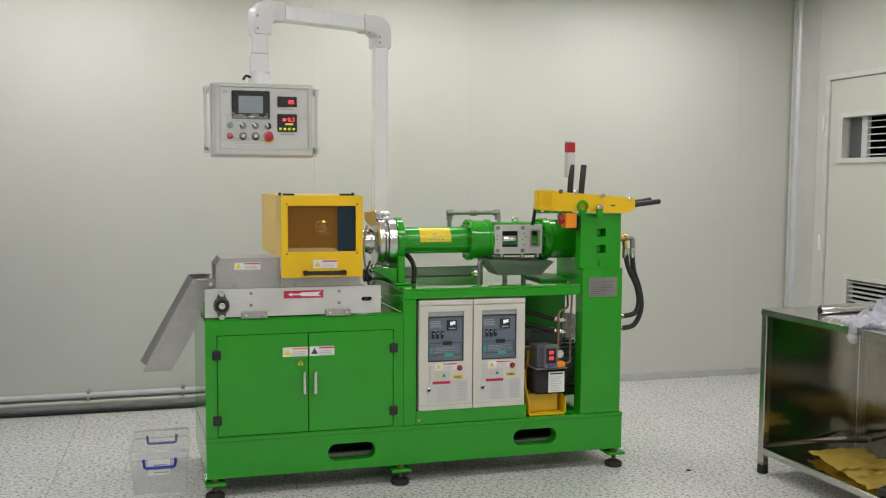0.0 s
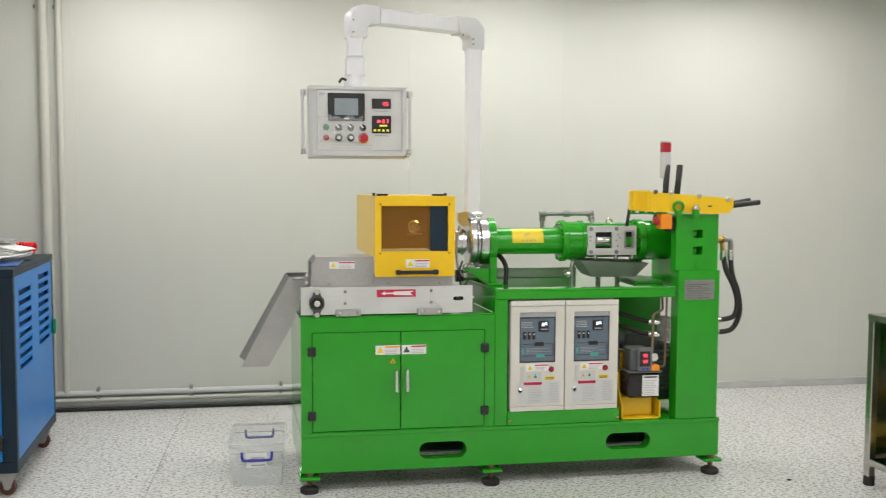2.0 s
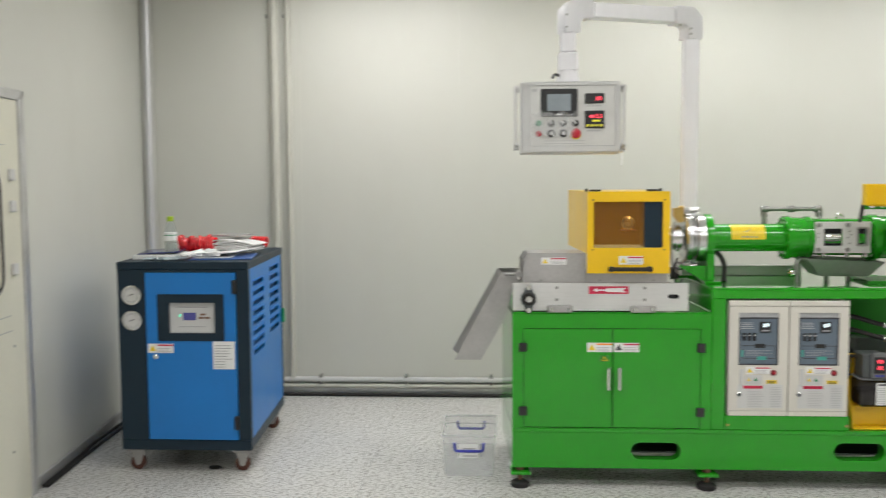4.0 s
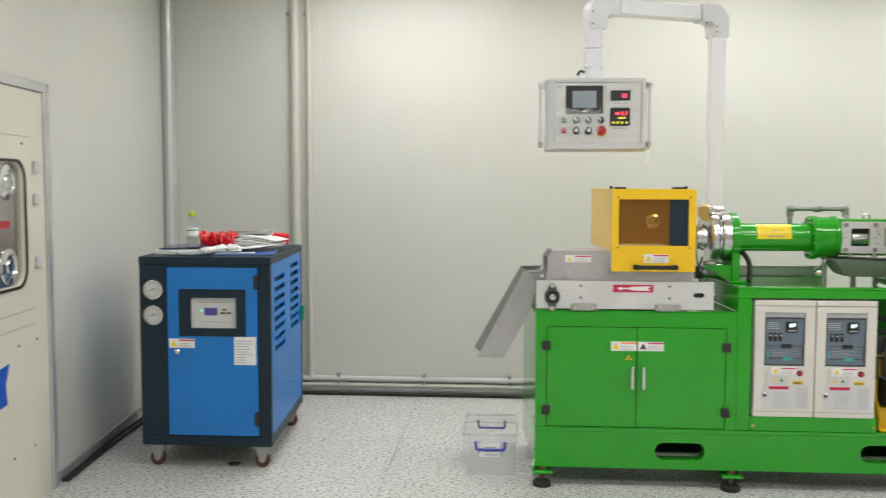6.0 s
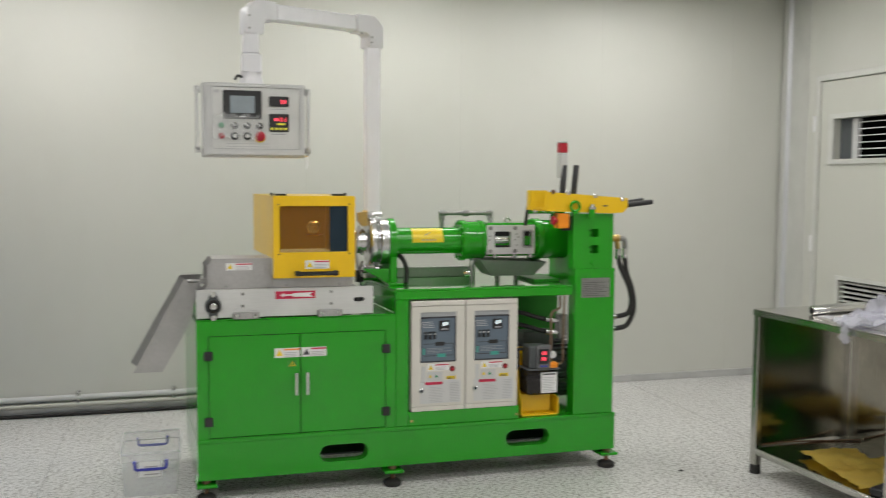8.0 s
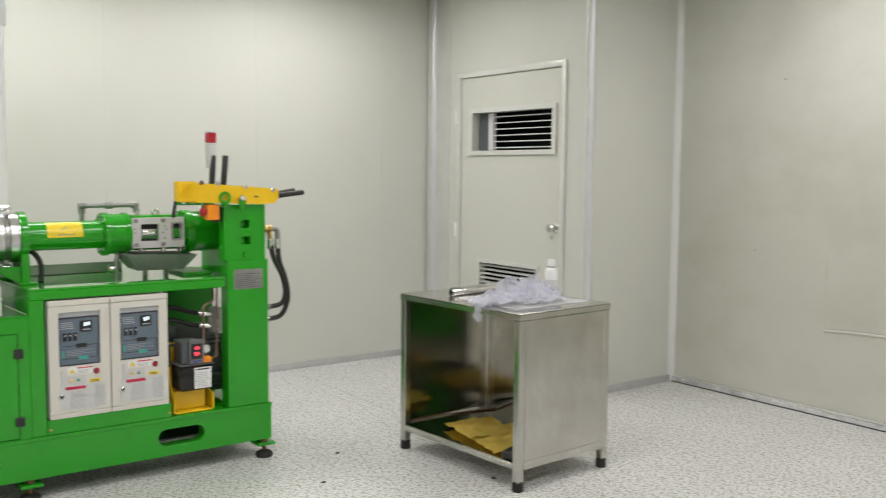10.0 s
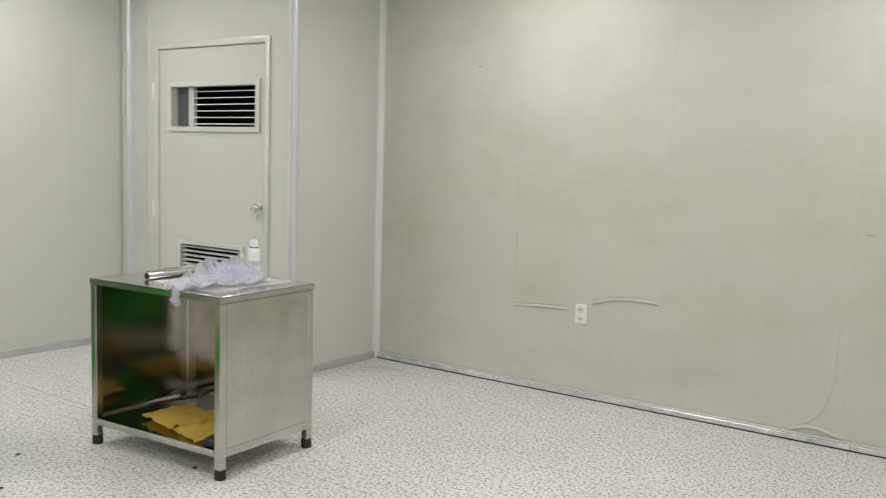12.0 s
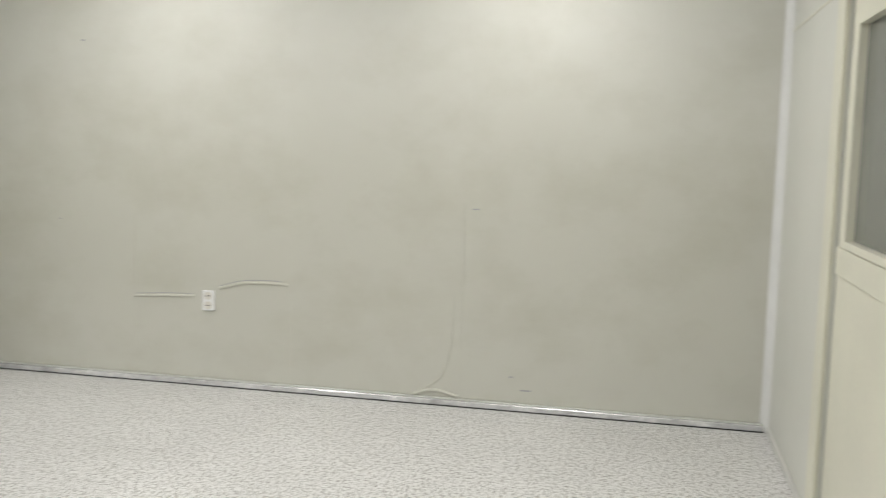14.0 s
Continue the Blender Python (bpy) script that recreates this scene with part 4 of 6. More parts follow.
    for x in (1.765, 1.87, 1.955):
        part("hinge_pin", rod((x, yp + 0.01, 1.035), (x, yp + 0.01, 1.054), 0.010, seg=12), STEEL, fp)
    part("lifting_eye", tube([(1.855, AX, 1.20), (1.848, AX, 1.222), (1.862, AX, 1.232), (1.876, AX, 1.222), (1.87, AX, 1.20)], 0.005), CHROME, house)
    g = ring("drive_flange", 1.99, 2.03, 0.108, GREEN, "", 0.005)
    ring("drive_housing", 2.03, 2.178, 0.099, GREEN, "", 0.003, g)
    for k in range(12):
        a = 2 * math.pi * (k + 0.5) / 12
        part("bolt", rod((1.981, AX + 0.097 * math.cos(a), AZ + 0.097 * math.sin(a)), (1.991, AX + 0.097 * math.cos(a), AZ + 0.097 * math.sin(a)), 0.007, seg=8), GREEN, g)
    # sheet steel tray under the feed opening
    tr = bmesh.new()
    top = [tr.verts.new(p) for p in ((1.665, 4.33, 1.035), (2.01, 4.33, 1.020), (2.01, 4.56, 1.020), (1.665, 4.56, 1.035))]
    bot = [tr.verts.new(p) for p in ((1.735, 4.37, 0.952), (1.955, 4.37, 0.950), (1.955, 4.53, 0.950), (1.735, 4.53, 0.952))]
    for k in range(4):
        tr.faces.new((top[k], top[(k + 1) % 4], bot[(k + 1) % 4], bot[k]))
    tr.faces.new(bot[::-1])
    bmesh.ops.solidify(tr, geom=list(tr.faces), thickness=0.003)
    tray = part("feed_tray", tr, SHEET, ext, "dull sheet steel tray below the feed opening")
    for x in (1.80, 1.90):
        part("tray_stay", rod((x, 4.47, 0.9185), (x, 4.47, 0.951), 0.012, seg=12), SHEET, tray)
    part("drip_sheet", box(1.29, 1.76, 4.70, 4.715, 0.9185, 0.972, 0.003), SHEET, ext, "low sheet steel splash strip on the deck")
    part("drip_tray", box(1.95, 2.09, 4.35, 4.62, 0.9185, 0.932, 0.002), GREEN_SHADED, ext)
    pp = part("bypass_pipe", corner_pipe([(1.545, 4.60, 1.14), (1.545, 4.60, 1.252), (1.80, 4.60, 1.252), (1.80, 4.55, 1.17)], 0.0105, 0.02), PIPE, ext, "grey iron bypass pipe with elbows over the barrel")
    for x in (1.548, 1.672, 1.796):
        part("pipe_fitting", lathe([(0.015, 0), (0.017, 0.006), (0.017, 0.028), (0.015, 0.034)], (x - 0.017, 4.60, 1.252), "x", 14), PIPE, pp)
    for x in (1.545, 1.80):
        part("pipe_fitting", lathe([(0.016, 0), (0.016, 0.022)], (x, 4.60 if x < 1.6 else 4.588, 1.215), "z", 14), PIPE, pp)
    vp = part("drain_pipe", corner_pipe([(1.655, 4.44, 0.9185), (1.655, 4.44, 1.02), (1.72, 4.46, 1.02)], 0.011, 0.02), PIPE, ext)
    part("valve", lathe([(0.010, 0), (0.02, 0.01), (0.02, 0.03), (0.01, 0.04)], (1.612, 4.44, 0.96), "x", 16), CHROME, vp)
    part("hose", tube([(1.29, 4.52, 1.06), (1.318, 4.50, 1.03), (1.332, 4.48, 0.985), (1.325, 4.46, 0.9185)], 0.012), RUBBER, ext, "short black hose below the barrel")
    part("thermocouple_lead", tube([(1.105, 4.44, 1.03), (1.085, 4.42, 0.97), (1.10, 4.42, 0.905), (1.13, 4.44, 0.93)], 0.005), BLACK, ext)
    part("small_drive", rod((1.08, 4.48, 0.955), (1.115, 4.48, 0.955), 0.03), BLACK, ext)


def belt_guard():
    y0, y1 = F - 0.02, F + 0.02
    g = part("belt_guard", plate([(1.884, 1.278), (2.275, 1.264), (2.345, 1.268), (2.366, 1.292), (2.366, 1.338), (1.884, 1.372)], [], "y", y0, y1), YELLOW, ext, "bright yellow belt guard across the column top")
    part("vent_body", box(1.862, 1.945, y0 - 0.006, y0 - 0.0003, 1.281, 1.374, 0.004), YELLOW, g)
    part("end_cover", box(1.858, 1.8835, y0, y1, 1.281, 1.374, 0.003), YELLOW, g)
    for k in range(6):
        part("vent_slot", box(1.876 + 0.0095 * k, 1.880 + 0.0095 * k, y0 - 0.010, y0 - 0.0062, 1.294, 1.362, 0.001), YELLOW, g)
    for x, z in ((1.972, 1.368), (2.050, 1.363), (2.190, 1.348), (2.334, 1.332)):
        part("guard_screw", lathe([(0.010, 0), (0.011, 0.004), (0.006, 0.009)], (x, y0 - 0.0095, z), "y", 12), RUST if x < 2 else CHROME, g)
    part("slot_mark", box(2.236, 2.258, y0 - 0.001, y0, 1.297, 1.304), INK, g)
    part("lifting_eye", tube([(2.083 + 0.023 * math.cos(radians(a)), y0 - 0.014, 1.298 + 0.023 * math.sin(radians(a))) for a in range(-90, 271, 30)], 0.0065), GREEN, ext, "green lifting eye")
    part("eye_collar", lathe([(0.018, 0), (0.018, 0.012)], (2.083, y0 - 0.014, 1.2625), "z", 14), GREEN, ext)
    nut = part("hose_union", lathe([(0.014, 0), (0.014, 0.02), (0.020, 0.022), (0.020, 0.034), (0.012, 0.036), (0.012, 0.046)], (2.167, y0 - 0.021, 1.2625), "z", 12), CHROME, ext)
    part("union_base", lathe([(0.016, -0.02), (0.016, 0.022)], (2.167, y0 - 0.021, 1.2625), "z", 12), GREEN, nut)
    for a, b, r in (((2.075, 4.29, 1.36), (2.092, 4.31, 1.496), 0.014), ((2.118, 4.26, 1.35), (2.136, 4.27, 1.496), 0.014), ((2.36, 4.25, 1.298), (2.545, 4.26, 1.318), 0.013), ((2.36, 4.31, 1.30), (2.53, 4.32, 1.327), 0.012), ((1.900, 4.33, 1.20), (1.920, 4.33, 1.325), 0.0085)):
        part("lever", rod(a, b, r, seg=18, bevel=0.003), BLACK, ext, "black rubber-sleeved lever")
    es = part("emergency_box", box(2.006, 2.064, F - 0.015, F + 0.035, 1.192, 1.264, 0.004), ORANGE, ext, "orange box of the emergency stop")
    part("mushroom_button", lathe([(0.012, 0), (0.012, 0.012), (0.022, 0.014), (0.020, 0.024), (0.008, 0.028)], (2.006, F + 0.005, 1.230), "-x", 20), RED, es)
    part("box_bracket", box(2.05, 2.092, F + 0.02, F + 0.05, 1.18, 1.25, 0.002), BLACK, es)
    bc = part("beacon", box(2.066, 2.106, 4.30, 4.34, 1.435, 1.557, 0.004), LIGHTGREY, ext, "slim signal beacon with a red lens")
    part("beacon_lens", box(2.066, 2.106, 4.30, 4.34, 1.5575, 1.604, 0.003), RED, bc)
    part("beacon_cap", box(2.066, 2.106, 4.30, 4.34, 1.6045, 1.612, 0.003), LIGHTGREY, bc)
    part("beacon_stem", rod((2.093, 4.32, 1.30), (2.093, 4.32, 1.436), 0.008, seg=12), GREY, bc)


def water_hoses():
    h = part("swivel_joint", lathe([(0.022, 0), (0.022, 0.022), (0.017, 0.024), (0.017, 0.055), (0.020, 0.057), (0.020, 0.07)], (2.308, 4.285, 1.135), "x", 20), BRASS, ext, "brass rotary joint with two black hoses")
    part("elbow", corner_pipe([(2.376, 4.285, 1.135), (2.415, 4.285, 1.135), (2.415, 4.285, 1.075)], 0.013, 0.016), PIPE, h)
    part("stub", rod((2.362, 4.27, 1.12), (2.365, 4.265, 1.085), 0.012), BRASS, h)
    for x, y, pts in ((2.365, 4.265, [(2.365, 4.265, 1.07), (2.375, 4.25, 0.99), (2.42, 4.25, 0.90), (2.44, 4.255, 0.82), (2.425, 4.26, 0.762), (2.37, 4.265, 0.746), (2.33, 4.265, 0.745)]),
                      (2.415, 4.285, [(2.415, 4.285, 1.06), (2.42, 4.275, 0.97), (2.45, 4.27, 0.88), (2.462, 4.27, 0.78), (2.43, 4.275, 0.70), (2.37, 4.28, 0.682), (2.33, 4.28, 0.681)])):
        part("water_hose", tube(pts, 0.0125), RUBBER, ext, "black rubber cooling hose")
        part("ferrule", rod((x, y, 1.035), (x, y, 1.085), 0.0155, bevel=0.002), CHROME, h)
        e = pts[-1]
        part("ferrule", rod((e[0] - 0.015, e[1], e[2]), (e[0] + 0.03, e[1], e[2]), 0.0155, bevel=0.002), CHROME, h)
    # piping and motor inside the open frame
    for z0, z1 in ((0.775, 0.735), (0.715, 0.675)):
        part("inner_hose", tube([(1.84, 4.36, z0), (1.90, 4.34, z0 - 0.008), (1.98, 4.31, z1 + 0.008), (2.035, 4.29, z1)], 0.011), RUBBER, ext)
        part("ferrule", rod((2.005, 4.30, z1 + 0.003), (2.062, 4.285, z1 - 0.002), 0.014, bevel=0.002), CHROME, h)
    mf = part("manifold", box(2.055, 2.100, 4.26, 4.31, 0.645, 0.765, 0.003), PIPE, ext, "grey pipe manifold block")
    for z in (0.66, 0.705, 0.75):
        part("bolt", rod((2.078, 4.2595, z), (2.078, 4.253, z), 0.006, seg=8), CHROME, mf)
    part("copper_line", corner_pipe([(1.990, 4.215, 0.535), (1.990, 4.215, 0.785), (2.055, 4.25, 0.800), (2.075, 4.30, 0.86)], 0.0058, 0.018), COPPER_DULL, ext)
    part("copper_line", corner_pipe([(2.005, 4.205, 0.530), (2.062, 4.235, 0.530), (2.072, 4.245, 0.865)], 0.0052, 0.016), COPPER_DULL, ext)
    mo = part("motor", rod((1.80, 4.52, 0.45), (2.24, 4.52, 0.45), 0.135, seg=40, bevel=0.012), GREY_DARK, ext, "dark ribbed electric motor")
    for k in range(28):
        a = 2 * math.pi * k / 28
        fin = box(1.83, 2.21, -0.0025, 0.0025, 0.134, 0.150)
        bmesh.ops.transform(fin, matrix=Matrix.Translation((0, 4.52, 0.45)) @ Matrix.Rotation(a, 4, "X"), verts=fin.verts)
        part("fin", fin, GREY_DARK, mo)
    part("terminal_box", box(1.95, 2.12, 4.44, 4.54, 0.575, 0.655, 0.006), GREY_DARK, mo)
    part("motor_stand", box(1.84, 2.14, 4.43, 4.61, 0.2765, 0.33, 0.003), GREEN_SHADED, mo)


extruder_base()
extruder_cabinet()
extruder_deck()
extruder_column()
SQUARE.append(True)
extruder_barrel()
SQUARE.clear()
belt_guard()
water_hoses()


# ---- temperature control cabinets on the extruder's shelf ----
def temperature_unit(x):
    y, w, z0, z1 = F - 0.004, 0.2585, 0.3425, 0.861
    u = thing("temperature_unit", "ivory temperature control cabinet with a slate display panel and labels", "control cabinet", (x, y, z0), group="temperature units", skew=True)
    part("body", box(x, x + w, y + 0.012, y + 0.30, z0, z1 - 0.004, 0.003), IVORY, u)
    part("plinth_strip", box(x, x + w, y - 0.001, y + 0.0115, z0, z0 + 0.022, 0.002), IVORY, u)
    part("head_strip", box(x, x + w, y - 0.001, y + 0.0115, z1 - 0.024, z1, 0.002), IVORY, u)
    rec = rect(x + 0.042, x + 0.216, z0 + 0.228, z0 + 0.465)
    d = part("door", plate(rect(x + 0.001, x + w - 0.001, z0 + 0.024, z1 - 0.026), [rec], "y", y, y + 0.0115), IVORY, u)
    part("face_panel", box(x + 0.0425, x + 0.2155, y + 0.006, y + 0.0112, z0 + 0.2285, z0 + 0.442), PANEL_BLUE, d, "slate blue face panel with switches")
    part("panel_edge", plate(rect(x + 0.0425, x + 0.2155, z0 + 0.2285, z0 + 0.442), [rect(x + 0.0475, x + 0.2105, z0 + 0.2345, z0 + 0.436)], "y", y + 0.003, y + 0.0059), INK, d, "dark edge of the face panel")
    part("lintel", box(x + 0.043, x + 0.215, y + 0.007, y + 0.0112, z0 + 0.443, z0 + 0.4645), GREY, d)
    f = y + 0.006
    dm = part("digital_meter", box(x + 0.133, x + 0.182, f - 0.008, f - 0.0002, z0 + 0.376, z0 + 0.424, 0.003), BLACK, d)
    part("readout", box(x + 0.148, x + 0.160, f - 0.0092, f - 0.0082, z0 + 0.400, z0 + 0.416), WHITE_DIGIT, dm)
    part("readout", box(x + 0.163, x + 0.172, f - 0.0092, f - 0.0082, z0 + 0.404, z0 + 0.418), WHITE_DIGIT, dm)
    part("keys", box(x + 0.141, x + 0.174, f - 0.0092, f - 0.0082, z0 + 0.382, z0 + 0.388), INK_GREY, dm)
    part("print", lines(x + 0.052, x + 0.122, z0 + 0.392, z0 + 0.425, 4, f, 0.0008, 0.3, 0.3, seed=5), INK_PALE, d)
    part("print", lines(x + 0.075, x + 0.195, z0 + 0.272, z0 + 0.300, 4, f, 0.0008, 0.25, 0.5, seed=15), INK_GREY, d)
    for k in range(3):
        s = part("rocker_switch", box(x + 0.061 + 0.022 * k, x + 0.0735 + 0.022 * k, f - 0.007, f - 0.0002, z0 + 0.338, z0 + 0.374, 0.002), BLACK, d)
        part("mark", box(x + 0.065 + 0.022 * k, x + 0.0695 + 0.022 * k, f - 0.008, f - 0.0072, z0 + 0.360, z0 + 0.366), WHITE, s)
    diag = B()
    for a, b, c, e in ((0.058, 0.062, 0.262, 0.300), (0.058, 0.115, 0.314, 0.317), (0.16, 0.205, 0.314, 0.317), (0.203, 0.206, 0.262, 0.316), (0.062, 0.205, 0.258, 0.261)):
        box(x + a, x + b, f - 0.0012, f, z0 + c, z0 + e, 0, diag)
    part("flow_diagram", diag, INK, d)
    part("diagram_block", box(x + 0.115, x + 0.16, f - 0.002, f, z0 + 0.306, z0 + 0.324), BLACK, d)
    part("diagram_block", box(x + 0.055, x + 0.064, f - 0.002, f, z0 + 0.266, z0 + 0.296), TEAL, d)
    part("diagram_block", box(x + 0.125, x + 0.165, f - 0.002, f, z0 + 0.252, z0 + 0.268), TEAL, d)
    sticker(d, x + 0.075, x + 0.182, z0 + 0.190, z0 + 0.222, y, RED_LABEL, 6)
    part("pull_slot", box(x + 0.048, x + 0.066, y - 0.003, y - 0.0002, z0 + 0.136, z0 + 0.212, 0.002), LIGHTGREY, d)
    b = part("push_button", lathe([(0.013, 0), (0.013, 0.004), (0.009, 0.008)], (x + 0.196, y, z0 + 0.196), "-y", 20), INK_RED, d)
    part("button_cap", rod((x + 0.196, y - 0.008, z0 + 0.196), (x + 0.196, y - 0.010, z0 + 0.196), 0.006, seg=14), RED, b)
    part("pictogram_plate", box(x + 0.072, x + 0.148, y - 0.0015, y - 0.0002, z0 + 0.143, z0 + 0.184), LIGHTGREY, d)
    for px in (0.088, 0.118):
        part("pictogram", plate([(x + px - 0.007, z0 + 0.158), (x + px + 0.009, z0 + 0.158), (x + px + 0.001, z0 + 0.174)], [], "y", y - 0.0028, y - 0.0016), LABEL_YELLOW if px < 0.1 else BTN_GREEN, d)
    tg = part("tag", box(x + 0.166, x + 0.212, y - 0.0015, y - 0.0002, z0 + 0.147, z0 + 0.162), LABEL_YELLOW, d)
    part("print", lines(x + 0.171, x + 0.208, z0 + 0.149, z0 + 0.161, 2, y - 0.0015, 0.0008, 0.4, 0.2, seed=16), INK, tg)
    ch = part("specification_sheet", box(x + 0.040, x + 0.238, y - 0.0015, y - 0.0002, z0 + 0.036, z0 + 0.142), LABEL_GREY, d, "printed specification sheet with a crimson heading")
    part("heading", box(x + 0.064, x + 0.150, y - 0.0028, y - 0.0016, z0 + 0.124, z0 + 0.137), RED_LABEL, ch)
    part("print", lines(x + 0.085, x + 0.165, z0 + 0.042, z0 + 0.118, 10, y - 0.0016, 0.001, 0.3, 0.4, seed=11), INK_PALE, ch)
    part("print", lines(x + 0.185, x + 0.232, z0 + 0.042, z0 + 0.135, 12, y - 0.0016, 0.001, 0.35, 0.1, seed=12), INK_PALE, ch)
    lk = part("lock", lathe([(0.011, 0), (0.011, 0.006), (0.007, 0.009)], (x + 0.045, y, z0 + 0.098), "-y", 18), CHROME, d)
    part("key_slot", rod((x + 0.045, y - 0.009, z0 + 0.098), (x + 0.045, y - 0.0105, z0 + 0.098), 0.0065, seg=12), NAVY, lk)
    return u


first_unit = temperature_unit(1.2895)
second_unit = copy_thing(first_unit, Matrix.Translation((0.2625, 0, 0)) @ first_unit.matrix_basis)


# ---- lubricating pump ----
def pump():
    p = thing("lubrication_pump", "small smoked lubricating pump with a red display on a yellow bracket", "pump", (1.94, 4.26, 0.276), skew=True)
    y = 4.225
    part("bracket_base", box(1.852, 2.035, y, y + 0.12, 0.2768, 0.284, 0.002), YELLOW, p)
    part("bracket_back", box(1.852, 2.035, y + 0.112, y + 0.12, 0.2845, 0.60, 0.002), YELLOW, p)
    part("bracket_side", plate([(y, 0.2845), (y + 0.111, 0.2845), (y + 0.111, 0.615), (y + 0.08, 0.615), (y + 0.045, 0.42), (y, 0.34)], [], "x", 1.846, 1.8515), YELLOW, p)
    part("bracket_side", plate([(y, 0.2845), (y + 0.111, 0.2845), (y + 0.111, 0.38), (y, 0.36)], [], "x", 2.0355, 2.041), YELLOW, p)
    part("drip_front", box(1.868, 2.02, y + 0.05, y + 0.056, 0.2845, 0.375, 0.002), YELLOW, p)
    part("tank", box(1.870, 2.032, y - 0.02, y + 0.09, 0.384, 0.5055, 0.010), TANK, p, "smoked plastic oil tank")
    part("oil", box(1.874, 2.02, y - 0.012, y + 0.082, 0.39, 0.46, 0.008), DARK, p)
    hd = part("pump_head", box(1.882, 1.978, y - 0.012, y + 0.085, 0.5125, 0.622, 0.006), GREY_DARK, p)
    ct = part("controller", box(1.910, 1.979, y - 0.035, y - 0.0125, 0.516, 0.630, 0.004), GREY_MID, p, "dark grey controller with red figures")
    sc = part("display", box(1.916, 1.968, y - 0.037, y - 0.0352, 0.540, 0.612), BLACK, ct)
    for k, z in enumerate((0.584, 0.556)):
        digits("00", (1.943, y - 0.0376, z), 0.024, LED_RED, sc)
    for px in (1.935, 1.955):
        part("key", box(px - 0.008, px + 0.004, y - 0.0372, y - 0.0352, 0.524, 0.533), INK_BLUE, ct)
    part("pressure_gauge", lathe([(0.019, 0), (0.019, 0.012), (0.015, 0.013)], (1.996, y - 0.02, 0.580), "y", 20), CHROME, p)
    part("tank_lid", box(1.868, 2.036, y - 0.026, y + 0.095, 0.506, 0.5125, 0.002), GREY_MID, p)
    part("filler_cap", box(1.976, 2.018, y - 0.034, y + 0.01, 0.516, 0.544, 0.004), ORANGE, p)
    note = part("instruction_card", box(1.937, 2.019, y - 0.0225, y - 0.0205, 0.394, 0.494), PAPER, p, "white instruction card")
    part("print", lines(1.943, 2.012, 0.402, 0.476, 9, y - 0.0225, 0.001, 0.3, 0.3, seed=14), INK_PALE, note)
    part("heading", box(1.945, 2.010, y - 0.0233, y - 0.0226, 0.482, 0.489), INK, note)
    part("power_lead", tube([(1.872, y + 0.05, 0.60), (1.845, y + 0.04, 0.60), (1.838, y + 0.03, 0.56), (1.845, y + 0.06, 0.50)], 0.008), RUBBER, p)


pump()


